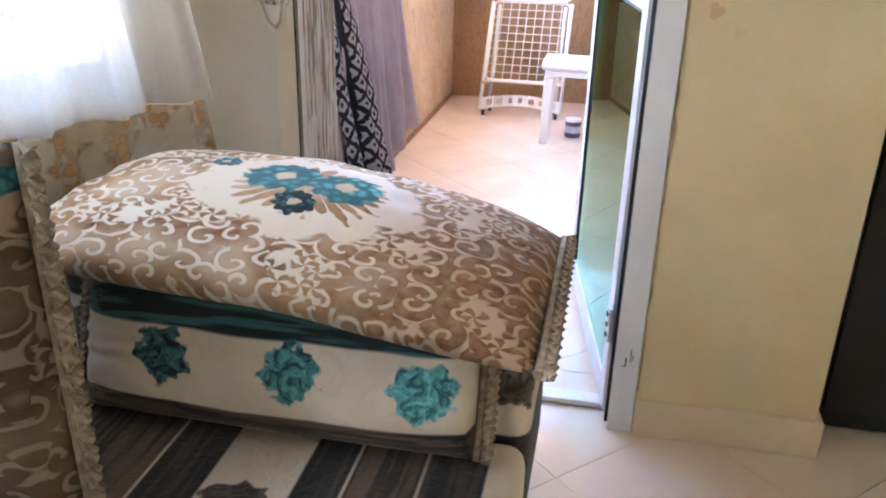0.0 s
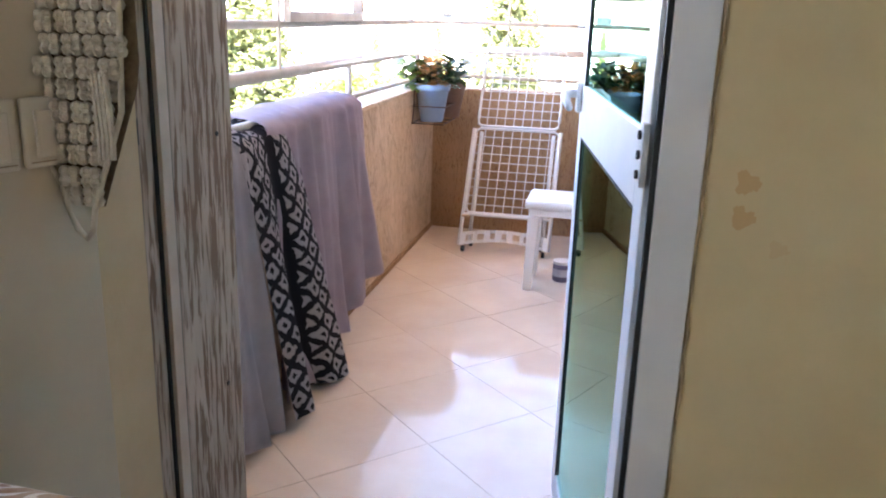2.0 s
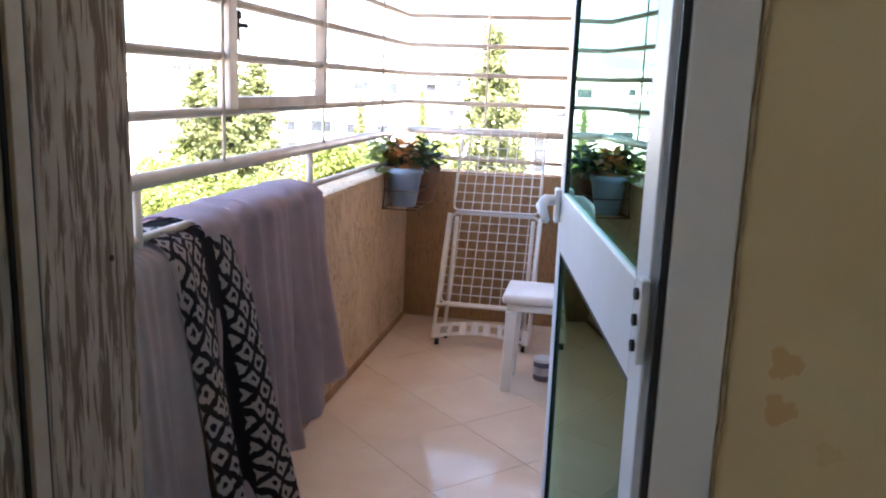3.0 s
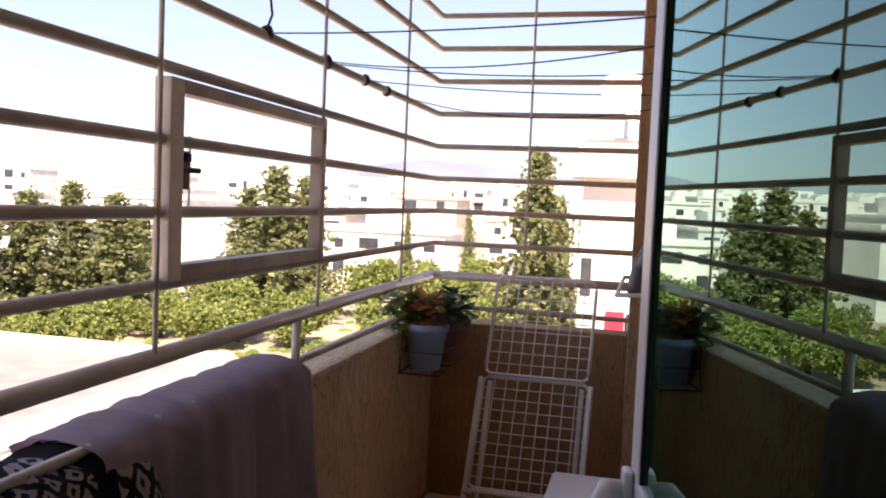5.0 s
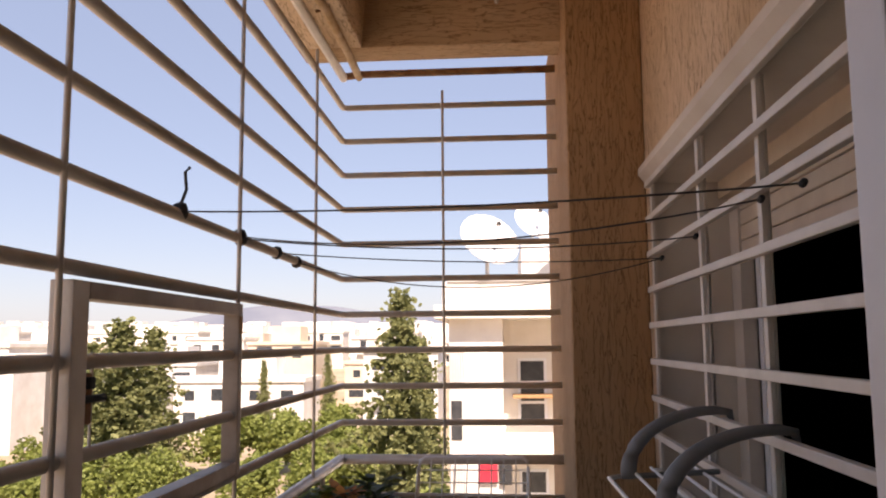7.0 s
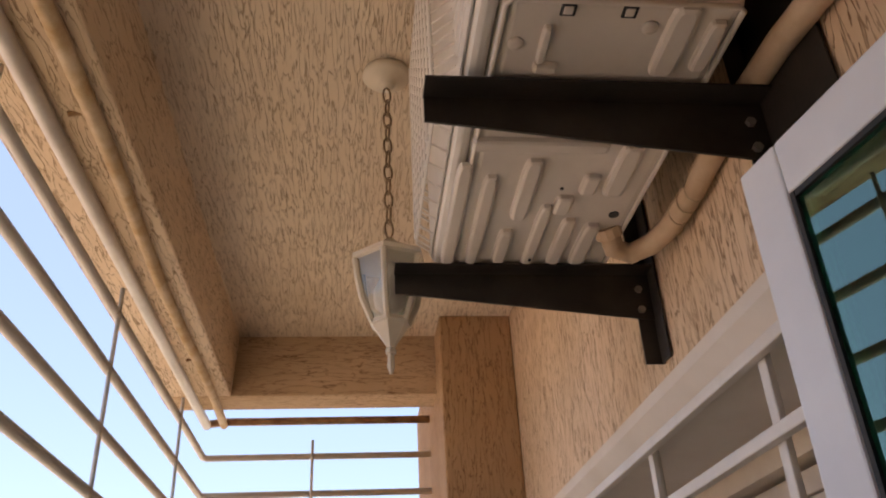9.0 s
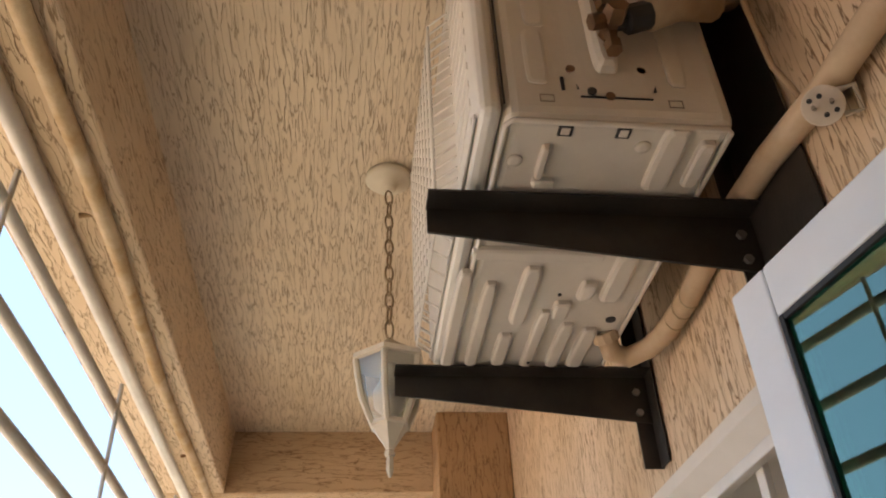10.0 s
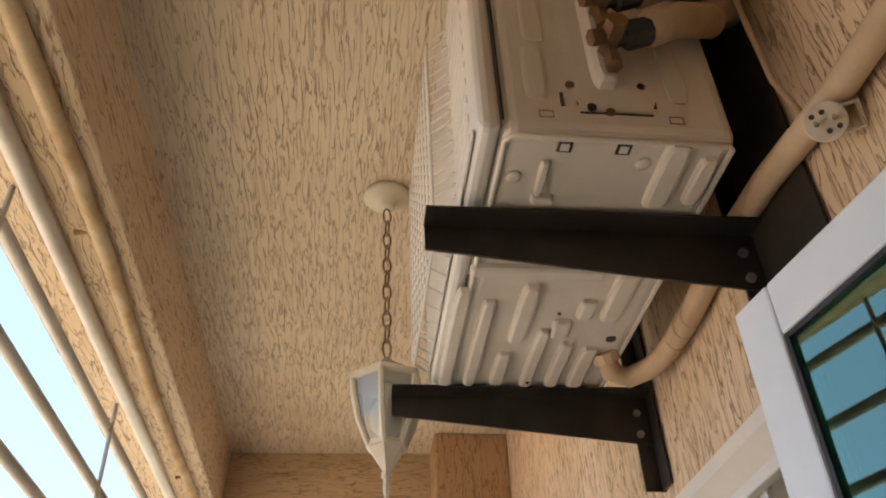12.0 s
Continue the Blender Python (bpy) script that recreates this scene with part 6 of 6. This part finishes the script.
for i in range(13):
    z = 1.035 + 0.028 * i
    w = min(5, 1 + i // 2 + 1)
    for k in range(w):
        x = -0.635 + 0.031 * (k - (w - 1) / 2) + 0.006 * (i % 2)
        bm = bmesh.new()
        for q in range(4):
            a = math.pi / 4 + q * math.pi / 2
            bmesh.ops.create_uvsphere(bm, u_segments=6, v_segments=4, radius=0.0088, matrix=Matrix.Translation((x + 0.009 * math.cos(a), TY + 0.006 * math.sin(5 * x * 40 + i), z + 0.0085 * math.sin(a))))
        part("crochet_motif", bm, CROCHET, tie)
bm = bmesh.new()
grid(bm, 8, 12, lambda u, v: Vector((-0.635 + (u - 0.5) * (0.05 + 0.13 * min(1.0, v * 2.2)), TY + 0.016, 1.02 + 0.38 * v)))
part("net", bm, surf("brown_crochet_net", (0.16, 0.11, 0.065), (0.24, 0.17, 0.10), 60, 0.9, 0, 300, 0.6), tie)
pts = [(-0.66, TY, 1.05), (-0.655, TY, 1.02), (-0.643, TY, 0.99), (-0.630, TY, 0.978), (-0.620, TY, 0.99), (-0.615, TY, 1.02), (-0.60, TY, 1.06), (-0.565, TY, 1.15), (-0.55, TY, 1.40)]
part("edge_cord", tubed(pts, 0.0045, 6), CROCHET, tie, smooth=True)
part("edge_cord", tubed([(-0.66, TY, 1.05), (-0.69, TY, 1.10), (-0.71, TY, 1.2), (-0.72, TY, 1.40)], 0.0045, 6), CROCHET, tie, smooth=True)
for k in range(4):
    part("fringe", tubed([(-0.595 + 0.006 * k, TY - 0.01, 1.20), (-0.59 + 0.006 * k, TY - 0.012, 1.12), (-0.592 + 0.006 * k, TY - 0.011, 1.09)], 0.004, 5), CROCHET, tie)

# ---- outside: ground, roof, buildings, trees, hills ----
GZ = -9.0
GROUND = surf("dry_ground", (0.30, 0.235, 0.155), (0.44, 0.35, 0.24), 0.12, 0.95, 0, 2.0, 0.3)


def rise(r):
    return GZ if r < 85 else GZ + (r - 85) * 0.035


bm = bmesh.new()
rings = [0.5, 30, 60, 85, 120, 180, 260, 400, 650, 1000, 1800, 3500]
rows = [[bm.verts.new((r * math.sin(a), r * math.cos(a), rise(r) if r < 700 else rise(700))) for a in (2 * math.pi * k / 48 for k in range(48))] for r in rings]
for a, b in zip(rows, rows[1:]):
    for k in range(48):
        bm.faces.new((a[k], a[(k + 1) % 48], b[(k + 1) % 48], b[k]))
bm.faces.new(rows[0][::-1])
bmesh.ops.recalc_face_normals(bm, faces=bm.faces)
solo("ground", bm, GROUND, "dry sandy ground between gardens and houses", "", "structure")

FACADE = surf("white_facade", (0.66, 0.62, 0.56), (0.80, 0.77, 0.72), 0.5, 0.85, 0, 30, 0.1)
FACADE2 = surf("cream_facade", (0.60, 0.50, 0.38), (0.68, 0.58, 0.45), 0.5, 0.85, 0, 30, 0.1)
FACADE3 = surf("pale_grey_facade", (0.56, 0.55, 0.53), (0.66, 0.65, 0.63), 0.5, 0.85, 0, 30, 0.1)
PINK_ROOF = surf("pink_roof_tiles", (0.34, 0.20, 0.17), (0.42, 0.26, 0.22), 1.2, 0.8, 0, 8, 0.3)
DARK_WIN = surf("dark_window_glass", (0.03, 0.035, 0.04), (0.06, 0.065, 0.07), 2, 0.15)
RED = surf("red_cloth", (0.50, 0.02, 0.04), (0.60, 0.035, 0.06), 5, 0.8)
BROWN = surf("brown_awning", (0.36, 0.20, 0.09), (0.45, 0.27, 0.13), 5, 0.8)

low = thing("low_building", (-20, 5, GZ), "low building with a pink tiled flat roof and white parapet", "building")
part("wall", boxed((-42, -16, GZ), (-14.2, 28, -4.75)), FACADE, low)
part("roof", boxed((-41.6, -15.6, -4.749), (-14.6, 27.6, -4.65)), PINK_ROOF, low)
for a, b in (((-14.6, -16, -4.749), (-14.15, 28, -4.30)), ((-42, 27.6, -4.749), (-14.601, 28.05, -4.30)), ((-42, -16, -4.749), (-41.6, 27.599, -4.30))):
    part("parapet", boxed(a, b, 0.03), FACADE, low)
part("cornice", boxed((-14.149, -16, -5.0), (-13.95, 28.1, -4.82), 0.03), FACADE, low)

nb = thing("neighbour_building", (4, 27, GZ), "white apartment building with satellite dishes on its roof", "building")
NY = 23.5
part("wall", boxed((-1.75, NY, GZ), (-0.35, 34, 2.2)), FACADE, nb)
part("wall", boxed((-0.345, NY + 1.6, GZ), (14, 34, 2.2)), FACADE, nb)
part("roof_slab", boxed((-2.1, NY - 0.5, 2.201), (14, 34.3, 2.55), 0.02), FACADE, nb)
part("roof_parapet", boxed((-1.9, NY - 0.3, 2.551), (14, NY, 3.15), 0.02), FACADE, nb)
part("roof_coping", boxed((-1.75, NY - 0.36, 3.151), (14, NY + 0.06, 3.22), 0.01), FACADE3, nb)
for z in (-6.6, -3.6, -0.6):
    wn = part("window", boxed((0.05, NY + 1.56, z), (0.85, NY + 1.598, z + 1.75), 0.01), WHITE_ALU, nb)
    for dz0, dz1 in ((0.08, 0.5), (0.58, 1.05), (1.13, 1.67)):
        part("pane", boxed((0.13, NY + 1.545, z + dz0), (0.77, NY + 1.559, z + dz1)), DARK_WIN, wn)
    part("balcony_slab", boxed((-0.34, NY + 0.3, z - 0.95), (4, NY + 1.595, z - 0.75), 0.01), FACADE, nb)
    part("window", boxed((-1.70, NY - 0.02, z - 0.3), (-1.42, NY - 0.001, z + 0.7)), DARK_WIN, nb)
    for k in range(6):
        part("railing_bar", boxed((-1.72 + 0.07 * k, NY - 0.10, z + 1.1), (-1.70 + 0.07 * k, NY - 0.07, z + 2.2)), FACADE3, nb)
part("awning", boxed((-0.1, NY + 0.8, 0.1), (2.2, NY + 1.59, 0.18), 0.01), BROWN, nb)
part("red_cloth", boxed((-1.0, NY - 0.12, -1.95), (-0.52, NY - 0.06, -1.25), 0.02), RED, nb)
part("black_cloth", boxed((-0.48, NY - 0.12, -2.0), (-0.16, NY - 0.06, -1.3), 0.02), RUBBER, nb)


def dish(x, y, z, r, az, el):
    t = thing("satellite_dish", (x, y, z), "white satellite dish on the neighbouring roof", "satellite dish", "satellite dishes")
    m = Matrix.Translation((x, y, z + r * 1.15)) @ Matrix.Rotation(radians(az), 4, "Z") @ Matrix.Rotation(radians(90 - el), 4, "X")
    bm = lathe([(0.02, 0.0), (r * 0.5, 0.05 * r), (r * 0.85, 0.16 * r), (r, 0.24 * r), (r, 0.27 * r), (r * 0.84, 0.19 * r), (r * 0.5, 0.09 * r), (0.02, 0.03 * r)], 32)
    bmesh.ops.transform(bm, matrix=m, verts=bm.verts)
    part("bowl", bm, WHITE_PLASTIC, t, smooth=True)
    part("mast", tubed([(x, y, z), (x, y + 0.05, z + r * 1.1)], 0.05, 8), FACADE3, t)
    feed = m @ Vector((0, 0, 0.95 * r))
    part("feed_arm", tubed([m @ Vector((0, -r * 0.9, 0.22 * r)), feed], 0.022, 6), FACADE3, t)
    part("feed_horn", tubed([feed, feed + Vector((0.02, 0.1, 0.05))], 0.06, 8), RUBBER, t)


dish(-0.72, NY - 0.1, 3.22, 0.82, 28, 32)
dish(1.25, NY + 0.4, 3.22, 0.72, 28, 32)
dish(0.55, NY + 2.2, 4.3, 0.6, 28, 32)
part("roof_room", boxed((0.2, NY + 1.4, 2.551), (3.5, NY + 6, 4.3), 0.02), FACADE, nb)

rng = random.Random(7)


def house(x, y, w, d, storeys, mat, seed):
    r = random.Random(seed)
    z0 = rise(math.hypot(x, y)) - 0.6
    h = storeys * 3.0 + 0.6
    t = thing("house", (x, y, z0), "white flat-roofed house in the town beyond the gardens", "house", "town houses")
    part("wall", boxed((x - w / 2, y, z0), (x + w / 2, y + d, z0 + h)), mat, t)
    part("roof_edge", boxed((x - w / 2 - 0.25, y - 0.25, z0 + h + 0.001), (x + w / 2 + 0.25, y + d + 0.25, z0 + h + 0.5)), mat, t)
    if r.random() < 0.6:
        part("roof_room", boxed((x - w * 0.2, y + 2, z0 + h + 0.501), (x + w * 0.25, y + d * 0.7, z0 + h + 2.9)), mat, t)
    cols = max(2, int(w / 3.4))
    for s in range(storeys):
        for c in range(cols):
            if r.random() < 0.2:
                continue
            cx = x - w / 2 + w * (c + 0.5) / cols
            cz = z0 + 0.6 + 3.0 * s + 1.0
            ww = r.choice((0.55, 0.7, 1.2))
            part("window", boxed((cx - ww, y - 0.04, cz), (cx + ww, y - 0.002, cz + r.choice((1.1, 1.3, 1.7)))), DARK_WIN, t)
            if r.random() < 0.3:
                part("balcony", boxed((cx - ww - 0.5, y - 1.1, cz - 0.9), (cx + ww + 0.5, y - 0.045, cz - 0.1)), mat, t)


placed = 0
for ring_r, step, jit in ((98, 8.5, 3), (128, 7.0, 5), (165, 5.2, 8), (215, 4.6, 10)):
    az = -8.0
    while az < 60:
        a = radians(az + rng.uniform(-1, 1))
        rr = ring_r + rng.uniform(-jit, jit)
        house(-rr * math.sin(a), rr * math.cos(a), rng.uniform(8, 15), rng.uniform(8, 12), rng.choice((2, 2, 3)), rng.choice((FACADE, FACADE, FACADE, FACADE2, FACADE3)), placed)
        placed += 1
        az += step * rng.uniform(0.8, 1.25)
# the far town, too small to count
bm = bmesh.new()
for _ in range(900):
    a, rr = radians(rng.uniform(-12, 62)), rng.uniform(260, 690)
    x, y, w, h = -rr * math.sin(a), rr * math.cos(a), rng.uniform(7, 17), rng.choice((4, 6.5, 6.5, 9.5))
    z = rise(rr) - 1
    box(bm, (x - w / 2, y, z), (x + w / 2, y + rng.uniform(7, 12), z + h))
solo("far_town", bm, FACADE, "distant white town on the slope", "town", "stuff")

# the haze of distance is put into the ridge's grey-blue colour
HAZE_HILL, n_, l_, p_ = material("hazy_hill")
hn = node(n_, "ShaderNodeTexNoise", Scale=0.004, Detail=5.0)
l_.new(coords(n_, l_), hn.inputs["Vector"])
l_.new(ramp(n_, l_, hn.outputs[0], [(0.35, (0.15, 0.17, 0.21)), (0.65, (0.20, 0.22, 0.25))]), p_.inputs["Base Color"])
p_.inputs["Roughness"].default_value = 1.0
p_.inputs["Specular IOR Level"].default_value = 0.0
bm = bmesh.new()
prev = None
for k in range(121):
    az = radians(-30 + 100 * k / 120)
    deg = math.degrees(az)
    h = 20 + 150 * math.exp(-((deg - 15) / 8.0) ** 2) + 75 * math.exp(-((deg - 3) / 7.0) ** 2) + 40 * math.exp(-((deg - 30) / 9) ** 2) + 10 * noise.noise(Vector((deg * 0.4, 3, 0)))
    row = [bm.verts.new((-3300 * math.sin(az), 3300 * math.cos(az), -5)), bm.verts.new((-3450 * math.sin(az), 3450 * math.cos(az), h * 0.6)), bm.verts.new((-3600 * math.sin(az), 3600 * math.cos(az), h))]
    if prev:
        for i in range(2):
            bm.faces.new((prev[i], row[i], row[i + 1], prev[i + 1]))
    prev = row
bmesh.ops.recalc_face_normals(bm, faces=bm.faces)
solo("far_hills", bm, HAZE_HILL, "far hazy mountain ridge behind the town", "", "structure", smooth=True).name = "backdrop"

CONIFER = leafy("conifer_needles", (0.135, 0.155, 0.06), (0.35, 0.36, 0.145), 0.7)
BROADLEAF = leafy("broad_leaves", (0.17, 0.21, 0.05), (0.38, 0.43, 0.12), 0.6)
BARK = surf("tree_bark", (0.07, 0.05, 0.035), (0.13, 0.10, 0.07), 3, 0.95, 0, 12, 0.5)


def sprays(points, size, rng):
    """Many small crossed tufts as one mesh."""
    verts, faces = [], []
    for p in points:
        for _ in range(3):
            d = Vector((rng.gauss(0, 1), rng.gauss(0, 1), rng.gauss(0, 0.7))).normalized()
            e = d.cross(Vector((rng.gauss(0, 1), rng.gauss(0, 1), rng.gauss(0, 1)))).normalized()
            s = size * rng.uniform(0.6, 1.3)
            i = len(verts)
            verts += [p - d * s * 0.5, p + e * s * 0.42 + d * s * 0.1, p + d * s * 0.62, p - e * s * 0.38 + d * s * 0.05]
            faces.append((i, i + 1, i + 2, i + 3))
    me = bpy.data.meshes.new("crown")
    me.from_pydata([tuple(v) for v in verts], [], faces)
    return me


def tree(kind, seed, height, radius, label):
    r = random.Random(seed)
    t = thing("tree", (0, 0, 0), label, "tree", "garden trees")
    pts = []
    if kind == "conifer":
        part("trunk", tubed([(0, 0, 0), (0.08, 0.02, height * 0.5), (0, 0, height * 0.97)], [0.26, 0.16, 0.02], 8), BARK, t)
        for k in range(120):
            h = 0.06 + 0.93 * (k + r.random()) / 120
            reach = radius * ((1 - h) ** 0.75) * r.uniform(0.5, 1.12) * (1.0 + 0.95 * noise.noise(Vector((seed * 3.1 + 1.3 * math.cos(k * 2.4), 1.3 * math.sin(k * 2.4), h * 5.0)))) + 0.12
            a = k * 2.4 + r.uniform(-0.4, 0.4)
            for q in range(int(10 + reach * 18)):
                u = r.random() ** 0.75
                pts.append(Vector((reach * u * math.cos(a) + r.gauss(0, 0.22), reach * u * math.sin(a) + r.gauss(0, 0.22), height * h + 0.18 * reach * u - 0.25 * reach * u * u + r.gauss(0, 0.14))))
            if k % 12 == 0:
                part("limb", tubed([(0, 0, height * h), (reach * 0.8 * math.cos(a), reach * 0.8 * math.sin(a), height * h + 0.05)], [0.05, 0.015], 5), BARK, t)
        me = sprays(pts, 0.27, r)
    else:
        part("trunk", tubed([(0, 0, 0), (0.1, 0.05, height * 0.35), (0.05, 0, height * 0.75)], [0.2, 0.15, 0.05], 8), BARK, t)
        lobes = []
        for k in range(11):
            a, q = r.uniform(0, 6.28), radius * r.uniform(0.2, 0.75)
            c = Vector((q * math.cos(a), q * math.sin(a), height * r.uniform(0.42, 0.85)))
            lobes.append((c, radius * r.uniform(0.3, 0.5)))
            part("limb", tubed([(0.08, 0.03, height * 0.33), tuple(c * 0.6 + Vector((0, 0, height * 0.15))), tuple(c)], [0.08, 0.05, 0.02], 5), BARK, t)
        for c, q in lobes:
            for _ in range(260):
                d = Vector((r.gauss(0, 1), r.gauss(0, 1), r.gauss(0, 1))).normalized()
                pts.append(c + d * q * r.uniform(0.55, 1.08))
        me = sprays(pts, 0.22, r)
    me.materials.append(CONIFER if kind == "conifer" else BROADLEAF)
    crown = new("crown", me)
    crown.parent = t
    return t


def put(t, az, dist, scale=1.0, turn=0.0, dz=0.0, wide=1.0):
    a = radians(az)
    x, y = -0.2 - dist * math.sin(a), 2 + dist * math.cos(a)
    c = copy_thing(t, pose(x, y, rise(dist) - 0.15 + dz, 0, 0, turn))
    c.matrix_basis = c.matrix_basis @ Matrix.Diagonal((scale * wide, scale * wide, scale, 1))
    return c


con = [tree("conifer", 40 + k, 11.0, 3.0, "tall dark green conifer in the gardens below") for k in range(3)]
bro = [tree("broad", 60 + k, 3.6, 2.4, "round bright green garden tree below the balcony") for k in range(3)]
for i, (az, dist, sc, wd) in enumerate(((7.3, 43, 1.22, 0.92), (5.9, 47, 1.0, 0.8), (41, 62, 0.92, 1.4), (38.5, 66, 0.98, 1.3), (36, 63, 0.92, 1.5), (34.4, 70, 0.85, 1.2), (44, 60, 0.95, 1.5), (47, 64, 1.0, 1.5), (27.4, 70, 1.0, 1.3), (25.6, 66, 1.15, 1.35), (23.6, 70, 1.1, 1.2), (12.2, 84, 0.9, 0.55), (16.5, 92, 0.8, 0.6), (50, 66, 1.0, 1.6))):
    put(con[i % 3], az, dist, sc, 67.0 * i, 0, wd)
for i, (az, dist, sc) in enumerate(((37.5, 54, 1.05), (30.2, 55, 1.0), (28, 58, 1.15), (23.5, 56, 1.1), (17.6, 55, 1.1), (13.2, 54, 1.1), (11.5, 60, 1.3), (9.6, 55, 1.2), (33, 60, 0.9), (40.5, 52, 0.9), (43, 55, 1.0), (4.0, 38, 1.1), (2.2, 40, 1.0), (22, 47, 0.6), (29, 70, 1.3), (14.5, 70, 1.4), (18.5, 72, 1.5), (10.5, 74, 1.4))):
    put(bro[i % 3], az, dist, sc, 53.0 * i)
# the first of each kind stands further off, among the others
for i, t in enumerate(con + bro):
    a = radians(52 + 3 * i)
    t.matrix_basis = pose(-0.2 - 70 * math.sin(a), 2 + 70 * math.cos(a), rise(70) - 0.15)
bm = bmesh.new()
for _ in range(500):
    a, d = radians(rng.uniform(3, 50)), rng.uniform(36, 80)
    bmesh.ops.create_icosphere(bm, subdivisions=1, radius=rng.uniform(0.15, 0.6), matrix=Matrix.Translation((-d * math.sin(a), d * math.cos(a), GZ)) @ Matrix.Diagonal((1, 1, 0.5, 1)))
for v in bm.verts:
    v.co += Vector((noise.noise(v.co * 3), noise.noise(v.co * 3 + Vector((9, 0, 0))), 0.5 * noise.noise(v.co * 2))) * 0.25
solo("scrub", bm, BROADLEAF, "low dry scrub on the sandy ground", "scrub", "stuff")

# ---- floor tiles, laid diagonally ----
def lay(parent, rects, origin, size=0.41, gap=0.0012, depth=0.012):
    c = size / math.sqrt(2)
    for rect in rects:
        x0, x1, y0, y1 = rect
        for i in range(-30, 31):
            for j in range(-30, 31):
                cx, cy = origin[0] + (i + j) * c, origin[1] + (i - j) * c
                if not (x0 - size < cx < x1 + size and y0 - size < cy < y1 + size):
                    continue
                h = c - gap
                poly = clip_poly([(cx + h, cy), (cx, cy + h), (cx - h, cy), (cx, cy - h)], x0, x1, y0, y1)
                if len(poly) < 3 or area(poly) < 2e-4:
                    continue
                bm = bmesh.new()
                up = [bm.verts.new((px, py, 0.0)) for px, py in poly]
                dn = [bm.verts.new((px, py, -depth)) for px, py in poly]
                bm.faces.new(up)
                for k in range(len(poly)):
                    bm.faces.new((up[k - 1], dn[k - 1], dn[k], up[k]))
                bmesh.ops.recalc_face_normals(bm, faces=bm.faces)
                part("tile", bm, TILE, parent)


lay(balcony_floor, [(PAR_X + 0.012, WALL_X + 0.1, IN_Y + 0.252, END_Y)], (-0.43, 3.02 + 0.41 / math.sqrt(2)))
lay(floor, [(-0.72, 2.2, -1.0, IN_Y + 0.079), (-0.70, 0.115, IN_Y + 0.131, IN_Y + 0.249)], (0.003, 1.726 + 0.41 / math.sqrt(2)))
